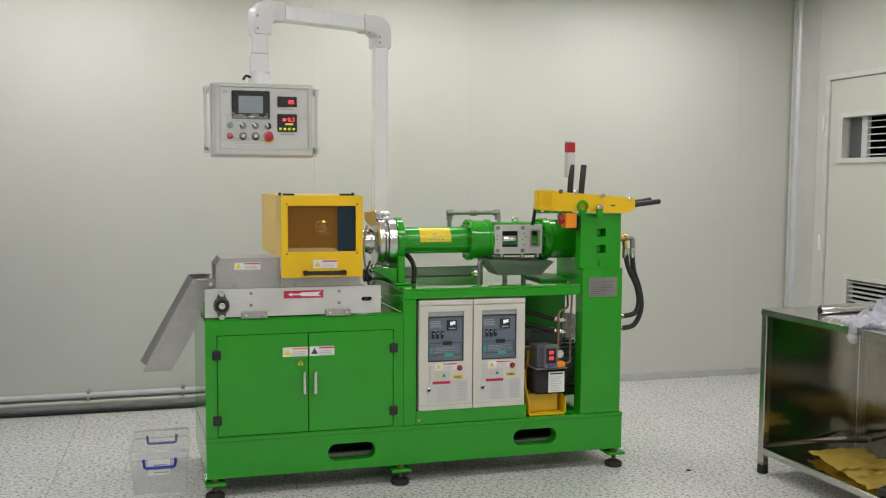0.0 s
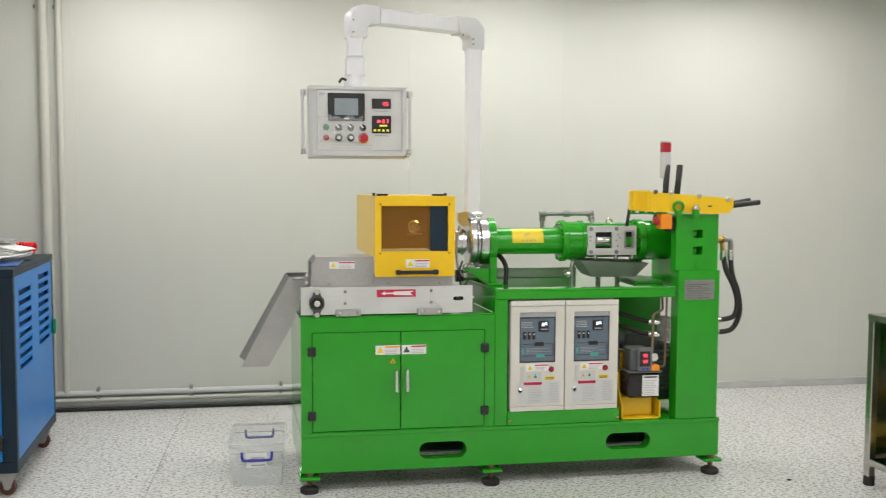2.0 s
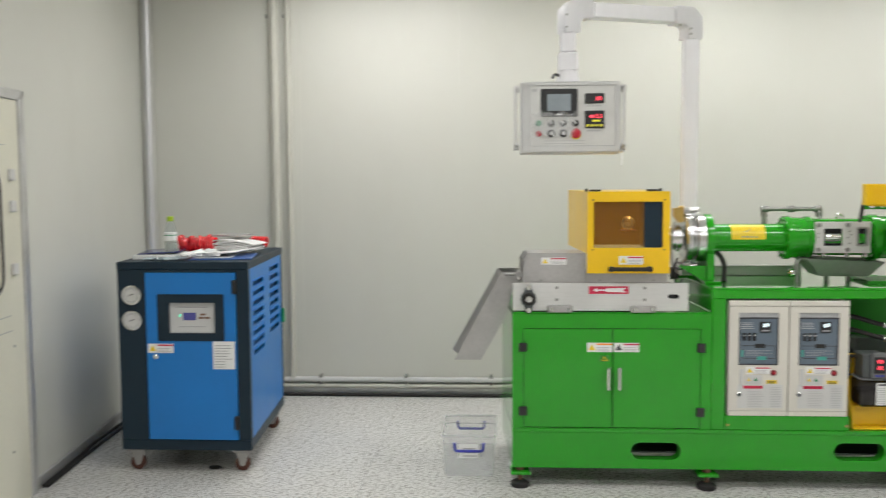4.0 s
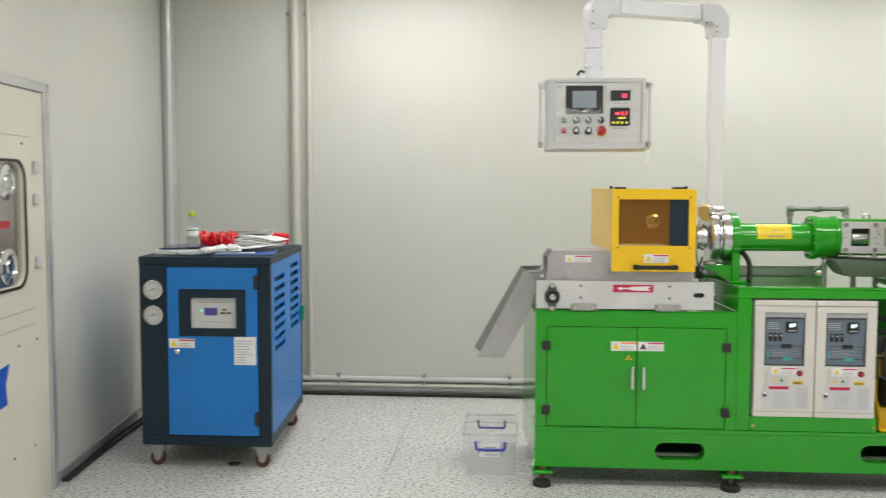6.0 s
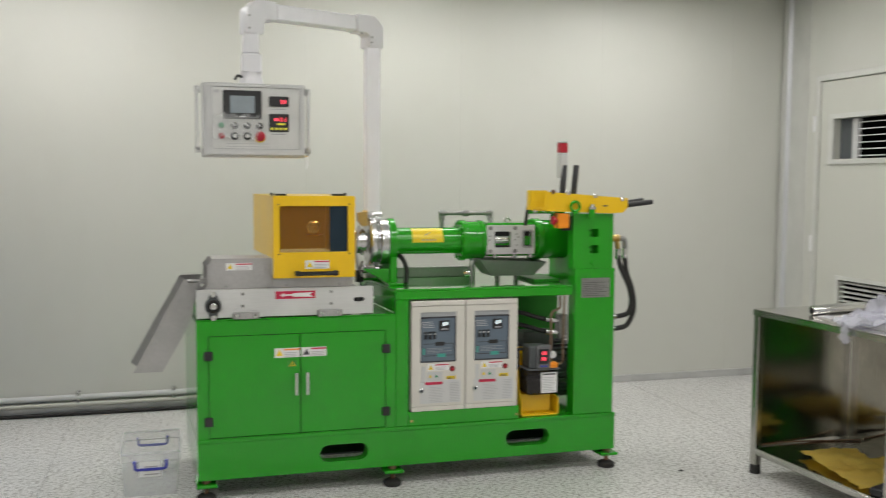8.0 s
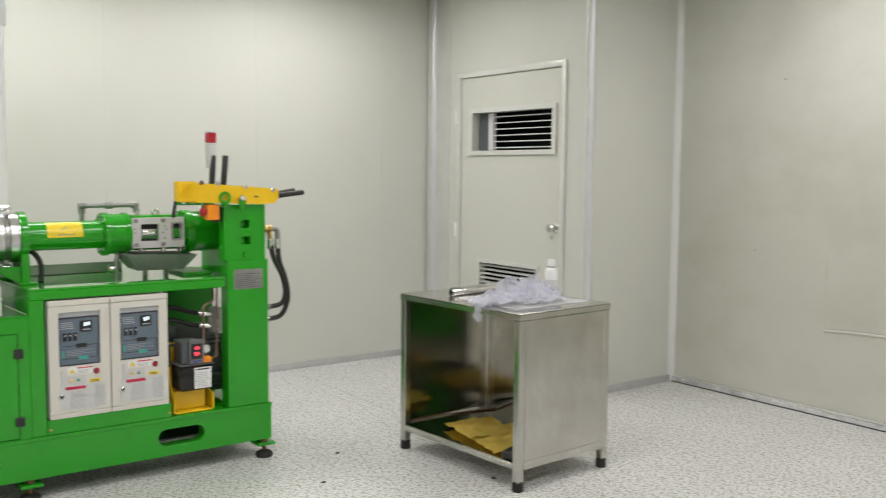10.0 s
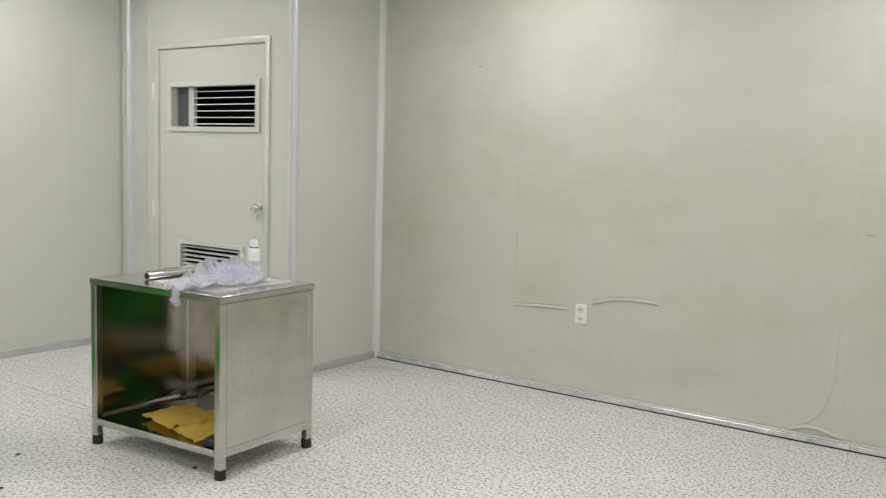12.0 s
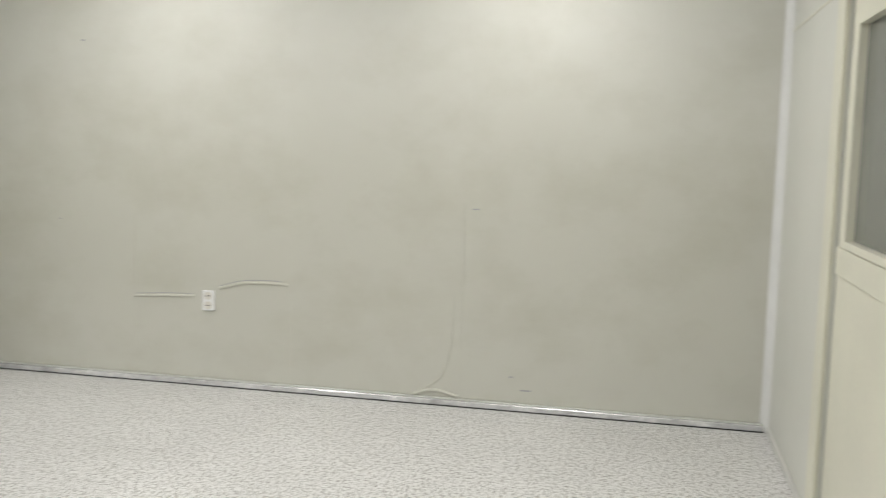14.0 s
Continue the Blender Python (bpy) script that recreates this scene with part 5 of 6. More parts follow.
# ---- take-off conveyor with hood and chute ----
def conveyor():
    c = thing("take_off_conveyor", "steel take-off conveyor with grey guard and sloping discharge chute", "conveyor", (0.72, 4.5, 0.806), skew=True)
    y = 4.215
    fp = part("side_plate", plate(rect(0.331, 1.112, 0.812, 0.936), [rrect(1.022, 1.072, 0.867, 0.886, 0.009)], "y", y, y + 0.012), PLATE, c, "brushed steel side plate")
    part("side_plate", box(0.331, 1.112, 4.79, 4.802, 0.812, 0.936), PLATE, c)
    part("slot_shadow", box(1.018, 1.076, y + 0.0125, y + 0.014, 0.863, 0.89), DARK, fp)
    part("slot_bolt", rod((1.046, y + 0.011, 0.8765), (1.046, y - 0.004, 0.8765), 0.009, seg=12), BLACK, fp)
    part("belt", box(0.36, 1.105, y + 0.03, 4.78, 0.85, 0.915, 0.02), SHEET, c, "pale conveyor belt")
    part("end_bolt", rod((1.112, y + 0.03, 0.878), (1.125, y + 0.03, 0.878), 0.007, seg=10), CHROME, c)
    fl = plate([(0.401 + 0.040 * math.sin(radians(a)) * (0.72 if abs(math.cos(radians(a))) > 0.6 else 0.85), 0.866 + 0.057 * math.cos(radians(a)) * (1 if abs(math.cos(radians(a))) > 0.8 else 0.75)) for a in range(0, 360, 15)], [], "y", y - 0.014, y - 0.0005)
    br = part("flange_bearing", fl, GREY_DARK, c, "dark oval flange bearing")
    part("bearing_ring", lathe([(0.028, 0), (0.028, 0.01), (0.022, 0.012), (0.021, 0.006), (0.012, 0.006)], (0.401, y - 0.014, 0.866), "-y", 28), RUBBER, br)
    part("shaft", rod((0.401, y - 0.03, 0.866), (0.401, y - 0.01, 0.866), 0.0145, bevel=0.002), CHROME, br)
    for z in (0.918, 0.815):
        part("bearing_bolt", lathe([(0.013, 0), (0.013, 0.009)], (0.401, y - 0.023, z), "y", 6), CHROME, br)
    for x in (0.528, 0.919):
        for z in (0.915, 0.862):
            part("cap_screw", lathe([(0.007, 0), (0.007, 0.004), (0.003, 0.0042)], (x, y - 0.0045, z), "y", 12), PIPE, fp)
    for x in (0.485, 0.855):
        k = part("foot_clamp", box(x, x + 0.112, y - 0.022, y - 0.0005, 0.8065, 0.836, 0.002), SHEET, c, "small steel angle clamp")
        for d in (0.018, 0.094):
            part("bolt", lathe([(0.008, 0), (0.008, 0.006)], (x + d, y - 0.0285, 0.822), "y", 6), CHROME, k)
    lb = part("direction_label", box(0.671, 0.848, y - 0.0015, y - 0.0002, 0.888, 0.922), RED_LABEL, c, "crimson label with a white arrow")
    ar = [(0.690, 0.905), (0.708, 0.914), (0.708, 0.908), (0.742, 0.908), (0.750, 0.913), (0.838, 0.915), (0.822, 0.905), (0.838, 0.895), (0.750, 0.897), (0.742, 0.902), (0.708, 0.902), (0.708, 0.896)]
    part("arrow", plate(ar, [], "y", y - 0.0028, y - 0.0016), WHITE, lb)
    # folded sheet guard
    gx0, gx1, gz0, gz1 = 0.380, 1.020, 0.9365, 1.070
    prof = [(gx0, gz0), (gx1, gz0), (gx1, gz0 + 0.04), (0.66, gz0 + 0.04), (0.66, gz1), (gx0 + 0.022, gz1), (gx0, gz1 - 0.030)]
    g = part("guard_front", plate(prof, [], "y", y + 0.02, y + 0.0225), SHEET, c, "grey sheet metal belt guard")
    part("guard_lower", box(0.661, gx1, y + 0.01, y + 0.0125, gz0 + 0.002, gz0 + 0.05), SHEET, g)
    part("guard_back", plate(prof, [], "y", 4.42, 4.423), SHEET, g)
    part("guard_top", box(gx0 + 0.022, gx1, y + 0.023, 4.4195, gz1 - 0.003, gz1), SHEET, g)
    sl = bmesh.new()
    vs = [sl.verts.new(p) for p in ((gx0, y + 0.023, gz1 - 0.030), (gx0 + 0.022, y + 0.023, gz1), (gx0 + 0.022, 4.4195, gz1), (gx0, 4.4195, gz1 - 0.030))]
    sl.faces.new(vs)
    bmesh.ops.solidify(sl, geom=list(sl.faces), thickness=0.0025)
    part("guard_slope", sl, SHEET, g)
    for x in (0.46, 0.72, 0.96):
        part("rivet", rod((x, y + 0.008, gz0 + 0.012), (x, y + 0.022, gz0 + 0.012), 0.005, seg=8), PIPE, g)
    sticker(c, 0.460, 0.573, 1.018, 1.050, y + 0.02, RED_LABEL, 7)
    # discharge chute
    SQUARE.append(True)
    ya, yb = 4.285, 4.46
    h = part("chute", plate([(0.380, 0.979), (0.279, 0.977), (0.063, 0.572), (0.185, 0.572), (0.303, 0.780), (0.329, 0.891), (0.378, 0.937)], [], "y", ya, ya + 0.003), SHEET, c, "long bent sheet metal discharge chute")
    t = bmesh.new()
    rows = [[t.verts.new((x, y0, z)) for x, z in ((a, 0.977 if a > 0.2 else 0.600), (b, 0.980 if b > 0.2 else 0.588))] for a, b in ((0.279, 0.262), (0.078, 0.045)) for y0 in (0,)]
    for (p, q) in rows:
        p.co.y, q.co.y = ya + 0.0032, yb
    t.faces.new((rows[0][0], rows[0][1], rows[1][1], rows[1][0]))
    bmesh.ops.solidify(t, geom=list(t.faces), thickness=0.003)
    part("chute_floor", t, SHEET, h)
    part("chute_back", plate([(0.358, 0.980), (0.266, 0.980), (0.049, 0.588), (0.16, 0.588), (0.30, 0.80), (0.345, 0.93)], [], "y", yb + 0.0005, yb + 0.0035), SHEET, h)
    part("end_flange", plate([(0.272, 0.981), (0.362, 0.981), (0.362, 0.984), (0.272, 0.984)], [], "y", yb - 0.02, yb), SHEET, h)
    SQUARE.clear()
    part("chute_stay", rod((0.30, y + 0.045, 0.972), (0.345, y + 0.045, 0.972), 0.007), PIPE, h)
    part("chute_screw", lathe([(0.008, 0), (0.008, 0.005)], (0.362, y + 0.064, 0.952), "y", 12), CHROME, h)


conveyor()


def hood():
    h = thing("safety_hood", "yellow steel hood with an amber window over the conveyor", "machine guard", (0.84, 4.5, 0.98), skew=True)
    x0, x1, z0, z1, y0, y1 = 0.660, 1.024, 0.982, 1.345, 4.196, 4.80
    win = rrect(0.688, 0.993, 1.096, 1.301, 0.006)
    fr = part("front_door", plate(rrect(x0, x1, z0, z1, 0.004), [win], "y", y0, y0 + 0.014), YELLOW, h)
    part("window", box(0.682, 0.999, y0 + 0.0145, y0 + 0.018, 1.09, 1.307), AMBER, fr, "amber see-through acrylic window")
    part("inner_shield", box(0.912, 0.9925, y0 + 0.010, y0 + 0.0142, 1.0968, 1.3002), NAVY, fr, "dark shield behind the window edge")
    for x in (0.684, 0.998):
        for z in (1.088, 1.309):
            part("window_screw", rod((x, y0, z), (x, y0 - 0.003, z), 0.004, seg=8), RUST, fr)
    hb = B()
    box(0.762, 0.936, y0 - 0.034, y0 - 0.018, 0.994, 1.012, 0.006, hb)
    box(0.752, 0.776, y0 - 0.030, y0 - 0.0005, 0.992, 1.014, 0.005, hb)
    box(0.920, 0.945, y0 - 0.030, y0 - 0.0005, 0.992, 1.014, 0.005, hb)
    part("handle", hb, BLACK, fr, "black plastic pull handle")
    sticker(fr, 0.800, 0.907, 1.022, 1.060, y0, RED_LABEL, 9)
    part("side_panel", box(x0, x0 + 0.004, y0 + 0.0145, y1, z0 + 0.085, z1, 0.001), YELLOW, h)
    part("side_panel", plate([(y0 + 0.0145, z0 + 0.085), (y1, z0 + 0.085), (y1, z1), (y0 + 0.0145, z1)], [circle(4.5, 1.121, 0.075, 28)], "x", x1 - 0.004, x1), YELLOW, h)
    part("back_panel", box(x0, x1, y1, y1 + 0.004, z0 + 0.085, z1), YELLOW, h)
    part("top_panel", box(x0, x1, y0 + 0.0145, y1, z1 - 0.004, z1 + 0.001, 0.001), YELLOW, h)
    for x in (0.70, 0.955):
        part("hinge", box(x - 0.024, x + 0.024, y0 + 0.03, y0 + 0.07, z1 + 0.0012, z1 + 0.010, 0.002), BLACK, h)
        part("stop", rod((x - 0.038 if x < 0.8 else x + 0.035, y0 + 0.05, z1 + 0.001), (x - 0.038 if x < 0.8 else x + 0.035, y0 + 0.05, z1 + 0.014), 0.007, seg=12), BLACK, h)
    # cutter head behind the window
    k = part("cutter_disc", lathe([(0.030, 0), (0.030, 0.008), (0.022, 0.012), (0.020, 0.006), (0.006, 0.02)], (0.846, 4.25, 1.205), "-y", 24), CHROME, h, "coppery cutter head behind the window")
    for a in range(0, 360, 60):
        part("cutter_bolt", rod((0.846 + 0.016 * math.cos(radians(a)), 4.2165, 1.205 + 0.016 * math.sin(radians(a))), (0.846 + 0.016 * math.cos(radians(a)), 4.228, 1.205 + 0.016 * math.sin(radians(a))), 0.006, seg=8), CHROME, k)
    part("cutter_plate", box(0.815, 0.885, 4.24, 4.265, 1.168, 1.176, 0.002), COPPER, h)


hood()


# ---- operator panel on its swivel arm ----
def operator_panel():
    o = thing("operator_panel", "grey operator panel hanging from a pale swivel arm and post", "control panel", (1.2, 4.66, 0.918))
    y = 4.35
    X0, X1, Z0, Z1 = 0.368, 0.822, 1.516, 1.846
    bd = part("enclosure", box(X0, X1, y, y + 0.13, Z0, Z1, 0.006), LIGHTGREY, o, "light grey steel enclosure")
    part("door_rim", plate(rrect(X0 + 0.020, X1 - 0.004, Z0 + 0.012, Z1 - 0.006, 0.006), [rrect(0.408, 0.800, 1.552, 1.828, 0.004)], "y", y - 0.012, y - 0.0003), LIGHTGREY, bd)
    fc = part("face_plate", box(0.4085, 0.7995, y - 0.006, y - 0.0004, 1.5525, 1.8275), FACE, bd, "brushed face plate under wrinkled clear film")
    f = y - 0.006
    sc = part("touch_screen", box(0.459, 0.627, f - 0.010, f - 0.0002, 1.686, 1.812, 0.004), BLACK, fc, "black touch screen")
    part("glass", box(0.489, 0.596, f - 0.0115, f - 0.0102, 1.712, 1.788), SCREEN, sc)
    part("badge", box(0.532, 0.556, f - 0.011, f - 0.0102, 1.694, 1.699), WHITE, sc)
    for z0, z1, txt, zz in ((1.745, 1.790, "00", 1.757), (1.632, 1.712, "0.3", 1.678)):
        mt = part("panel_meter", box(0.660, 0.748, f - 0.010, f - 0.0002, z0, z1, 0.003), BLACK, fc, "black meter with red figures")
        digits(txt, (0.722, f - 0.0112, zz), 0.026, LED_RED, mt)
        if z1 < 1.72:
            part("red_tag", box(0.684, 0.698, f - 0.0115, f - 0.0102, 1.680, 1.692), LED_RED, mt)
            part("small_digits", lines(0.694, 0.73, 1.662, 1.674, 1, f - 0.0102, 0.001, 0.7, 0.0), LED_YELLOW, mt)
            for k in range(4):
                part("key", box(0.667 + 0.020 * k, 0.678 + 0.020 * k, f - 0.0115, f - 0.0102, 1.640, 1.650), LED_YELLOW, mt)
    part("print", lines(0.672, 0.735, 1.732, 1.738, 1, f, 0.0006, 0.5, 0.1), INK_GREY, fc)
    part("print", lines(0.672, 0.735, 1.619, 1.626, 1, f, 0.0006, 0.5, 0.1), INK_GREY, fc)

    def button(name, x, z, r, mat, ring=CHROME, high=0.014):
        return part(name, lathe([(r * 1.25, 0), (r * 1.25, 0.003), (r, 0.004), (r, high), (r * 0.7, high + 0.003)], (x, f, z), "-y", 22), mat, fc)

    button("push_button", 0.451, 1.657, 0.011, BTN_GREEN)
    button("push_button", 0.451, 1.610, 0.011, RED)
    for x in (0.508, 0.563, 0.618):
        button("selector_switch", x, 1.656, 0.0125, BLACK)
        pt = box(-0.003, 0.003, -0.004, 0.004, -0.002, 0.017)
        bmesh.ops.transform(pt, matrix=Matrix.Translation((x, f - 0.019, 1.656)) @ pose(0, 0, 0, 0, -45, 0), verts=pt.verts)
        part("pointer", pt, WHITE, fc)
    for x in (0.508, 0.563):
        button("dial", x, 1.610, 0.0145, BLACK)
        button("dial_cap", x, 1.610, 0.008, WHITE, high=0.021)
    part("stop_plate", rod((0.620, f - 0.0005, 1.606), (0.620, f - 0.002, 1.606), 0.024, seg=24), LABEL_YELLOW, fc)
    button("stop_button", 0.620, 1.610, 0.0185, RED, high=0.022)
    part("print", lines(0.475, 0.72, 1.562, 1.588, 2, f, 0.0006, 0.22, 0.25, seed=2), INK_PALE, fc)
    part("badge", box(0.420, 0.442, f - 0.001, f, 1.800, 1.813), INK_PALE, fc)
    part("plate_edge", plate(rect(0.409, 0.799, 1.553, 1.827), [rect(0.4105, 0.7975, 1.5545, 1.8255)], "y", f - 0.0008, f - 0.0002), INK_GREY, fc, "thin engraved outline of the face plate")
    # loose protective film
    fm = bmesh.new()
    n = 22
    grid = [[fm.verts.new((0.412 + 0.215 * i / n, f - 0.024 - 0.007 * noise.noise((i * 0.5, j * 0.6, 3.0)) - 0.012 * max(0, 3 - i) / 3, 1.60 + 0.11 * j / n - 0.02 * noise.noise((i * 0.3, 7.0, 1.0)))) for j in range(n)] for i in range(n)]
    for i in range(n - 1):
        for j in range(n - 1):
            fm.faces.new((grid[i][j], grid[i + 1][j], grid[i + 1][j + 1], grid[i][j + 1]))
    part("protective_film", fm, CLING, bd, "loose wrinkled clear film")
    for x in (X0 - 0.028, X1 + 0.008):
        part("side_handle", corner_pipe([(x + 0.01, y + 0.05, Z0 + 0.035), (x + 0.005, y - 0.012, Z0 + 0.04), (x + 0.005, y - 0.012, Z1 - 0.03), (x + 0.01, y + 0.05, Z1 - 0.025)], 0.007, 0.012), LIGHTGREY, bd, "pale bar handle")
        part("handle_block", box(x - 0.003, x + 0.022, y + 0.02, y + 0.07, Z0 + 0.02, Z0 + 0.05, 0.003), LIGHTGREY, bd)
        part("handle_block", box(x - 0.003, x + 0.022, y + 0.02, y + 0.07, Z1 - 0.045, Z1 - 0.015, 0.003), LIGHTGREY, bd)
    part("key_strap", tube([(0.828, y - 0.01, 1.525), (0.829, y - 0.012, 1.495), (0.826, y - 0.012, 1.465)], 0.003), WHITE, bd)
    part("latch", box(0.817, 0.834, y - 0.02, y + 0.01, 1.522, 1.538, 0.003), CHROME, bd)
    part("swivel_base", lathe([(0.052, 0), (0.052, 0.02), (0.047, 0.03), (0.047, 0.055)], (0.587, y + 0.06, Z1), "z", 28), ARM_WHITE, o)
    cl = part("coupling", box(0.543, 0.632, y + 0.015, y + 0.105, Z1 + 0.05, Z1 + 0.135, 0.006), ARM_WHITE, o, "light grey cast arm coupling")
    part("lever", tube([(0.545, y + 0.03, Z1 + 0.03), (0.525, y + 0.02, Z1 + 0.034), (0.512, y + 0.015, Z1 + 0.016)], 0.006), BLACK, o)
    part("drop_tube", box(0.550, 0.622, y + 0.024, y + 0.096, Z1 + 0.1355, 2.085, 0.006), ARM_ALU, o, "pale aluminium square tube")
    # arm from the drop elbow back to the post
    A, P = Vector((0.588, y + 0.06, 2.177)), Vector((1.196, 4.66, 2.175))
    d = (P - A).normalized()
    rot = d.to_track_quat("X", "Z").to_matrix().to_4x4()
    ln = (P - A).length

    def arm_part(name, bm, mat, label=""):
        bmesh.ops.transform(bm, matrix=Matrix.Translation(A) @ rot, verts=bm.verts)
        return part(name, bm, mat, o, label)

    e1 = [(-0.036, -0.108), (0.046, -0.105), (0.046, -0.055), (0.060, -0.040), (0.110, -0.040), (0.110, 0.046), (0.024, 0.046), (0.006, 0.042), (-0.030, 0.008), (-0.036, -0.008)]
    arm_part("elbow", soft(plate(e1, [], "y", -0.044, 0.044), 0.006), ARM_WHITE, "light grey cast elbow")
    e2 = [(ln + 0.040, -0.108), (ln - 0.040, -0.108), (ln - 0.040, -0.055), (ln - 0.060, -0.040), (ln - 0.110, -0.040), (ln - 0.110, 0.046), (ln - 0.024, 0.046), (ln - 0.004, 0.040), (ln + 0.034, 0.004), (ln + 0.040, -0.012)]
    arm_part("elbow", soft(plate(e2, [], "y", -0.044, 0.044), 0.006), ARM_WHITE, "light grey cast elbow")
    arm_part("arm_tube", box(0.111, ln - 0.111, -0.036, 0.036, -0.034, 0.038, 0.006), ARM_ALU, "pale aluminium square arm")
    for u, v in ((-0.030, -0.085), (-0.030, -0.03), (ln - 0.03, -0.085), (ln - 0.03, -0.06), (ln - 0.09, -0.046)):
        arm_part("bolt", rod((u, -0.044, v), (u, -0.047, v), 0.005, seg=8), PIPE)
    part("post", box(1.160, 1.232, 4.624, 4.696, 0.9185, 2.075, 0.006), ARM_ALU, o, "tall aluminium square post")
    part("post_foot", box(1.13, 1.262, 4.60, 4.72, 0.9185, 0.93, 0.003), GREEN, o)


operator_panel()


# ---- chiller ----
def chiller():
    x0, x1, y0, y1, z0, z1 = -1.530, -0.900, 4.32, 5.24, 0.118, 1.022
    c = thing("water_chiller", "blue and navy water chiller cabinet on rusty castors", "chiller", (-1.21, 4.75, 0), skew=True)
    part("top_cover", box(x0 - 0.002, x1 + 0.002, y0 - 0.002, y1, z1 - 0.036, z1, 0.003), NAVY, c, "navy top cover")
    part("base_rail", box(x0, x1, y0, y1, z0, z0 + 0.05, 0.003), NAVY, c, "navy base frame")
    part("corner_rail", box(x1 - 0.060, x1, y0, y0 + 0.035, z0 + 0.0505, z1 - 0.0365, 0.003), NAVY, c)
    part("corner_rail", box(x1 - 0.035, x1, y1 - 0.03, y1, z0 + 0.0505, z1 - 0.0365, 0.003), NAVY, c)
    part("front_rail", box(x0 + 0.135, x1 - 0.0605, y0, y0 + 0.02, 0.9735, z1 - 0.0365), NAVY, c)
    gp = part("gauge_panel", box(x0, x0 + 0.134, y0, y0 + 0.03, z0 + 0.0505, z1 - 0.0365, 0.002), NAVY, c, "navy panel with two round gauges")
    for z in (0.866, 0.745):
        g = part("pressure_gauge", lathe([(0.046, 0), (0.047, 0.012), (0.042, 0.014), (0.041, 0.008), (0.002, 0.008)], (-1.461, y0, z), "-y", 32), CHROME, gp, "round pressure gauge with a steel rim")
        part("dial_face", rod((-1.461, y0 - 0.008, z), (-1.461, y0 - 0.0095, z), 0.040, seg=28), FACE, g)
        part("needle", rod((-1.475, y0 - 0.011, z - 0.003), (-1.448, y0 - 0.011, z + 0.006), 0.0018, seg=6), INK, g)
        part("scale", plate(circle(-1.461, z, 0.034, 24), [circle(-1.461, z, 0.031, 24)], "y", y0 - 0.0105, y0 - 0.0097), INK_GREY, g)
    part("back_panel", box(x0, x1 - 0.036, y1 - 0.012, y1, z0 + 0.0505, z1 - 0.0365), BLUE, c)
    part("side_panel", box(x0, x0 + 0.012, y0 + 0.031, y1 - 0.013, z0 + 0.0505, z1 - 0.0365), BLUE, c)
    # louvred side panel
    slots = []
    for ya, yb, top, step in ((4.435, 4.70, 0.905, 0.048), (4.87, 5.125, 0.932, 0.046)):
        for k in range(8):
            slots.append(rrect(ya, yb, top - step * k - 0.014, top - step * k + 0.014, 0.006, 3))
    sp = part("louvred_side", plate(rect(y0 + 0.036, y1 - 0.031, z0 + 0.0505, z1 - 0.0365), slots, "x", x1 - 0.010, x1 - 0.002), BLUE, c, "blue side panel with rows of vent slots")
    # dark sheet added behind the slots in place of their shade
    part("louvre_shade_sheet", box(x1 - 0.026, x1 - 0.0235, 4.40, 5.15, 0.52, 0.96), LOUVRE_SHADE, sp)
    for s in slots:
        part("louvre_lip", box(x1 - 0.0018, x1 + 0.004, min(p[0] for p in s), max(p[0] for p in s), max(p[1] for p in s) - 0.001, max(p[1] for p in s) + 0.002), BLUE, sp)
    # front door
    scr = rect(-1.336, -1.020, 0.650, 0.868)
    d = part("front_door", plate(rect(-1.394, x1 - 0.062, 0.172, 0.972), [scr], "y", y0 - 0.004, y0 + 0.02), BLUE, c)
    pf = part("screen_frame", plate(rrect(-1.338, -1.018, 0.648, 0.870, 0.006), [rect(-1.284, -1.064, 0.684, 0.830)], "y", y0 - 0.008, y0 + 0.024), NAVY, d, "dark recessed frame of the control panel")
    sc = part("control_face", box(-1.283, -1.065, y0 + 0.008, y0 + 0.012, 0.6845, 0.8295), LIGHTGREY, d, "pale control panel with a small blue display")
    fy = y0 + 0.008
    part("display", box(-1.218, -1.156, fy - 0.003, fy - 0.0002, 0.745, 0.781), LCD_BLUE, sc)
    part("status_lamp", box(-1.237, -1.229, fy - 0.002, fy - 0.0002, 0.762, 0.773), LED_GREEN, sc)
    for a, z in ((-1.135, 0.768), (-1.143, 0.752), (-1.115, 0.752)):
        part("button", box(a, a + 0.024, fy - 0.002, fy - 0.0002, z, z + 0.009), RUST, sc)
    part("print", lines(-1.25, -1.10, 0.805, 0.812, 1, fy, 0.0008, 0.5, 0.05), INK_GREY, sc)
    part("print", lines(-1.24, -1.11, 0.712, 0.719, 1, fy, 0.0008, 0.5, 0.05), INK_GREY, sc)
    sticker(d, -1.388, -1.266, 0.590, 0.634, y0 - 0.004, RED_LABEL, 21)
    nt = part("data_sheet", box(-1.075, -0.970, y0 - 0.0055, y0 - 0.0042, 0.513, 0.646), PAPER, d, "white data sheet taped to the door")
    part("print", lines(-1.065, -0.98, 0.522, 0.637, 9, y0 - 0.0055, 0.0008, 0.25, 0.5, seed=23), INK_GREY, nt)
    part("lock", lathe([(0.013, 0), (0.013, 0.005), (0.008, 0.009)], (-1.352, y0 - 0.004, 0.572), "-y", 18), CHROME, d)
    for z in (0.905, 0.255):
        part("hinge", box(-0.978, -0.955, y0 - 0.018, y0 - 0.0002, z - 0.033, z + 0.033, 0.004), BLACK, d, "black door hinge")
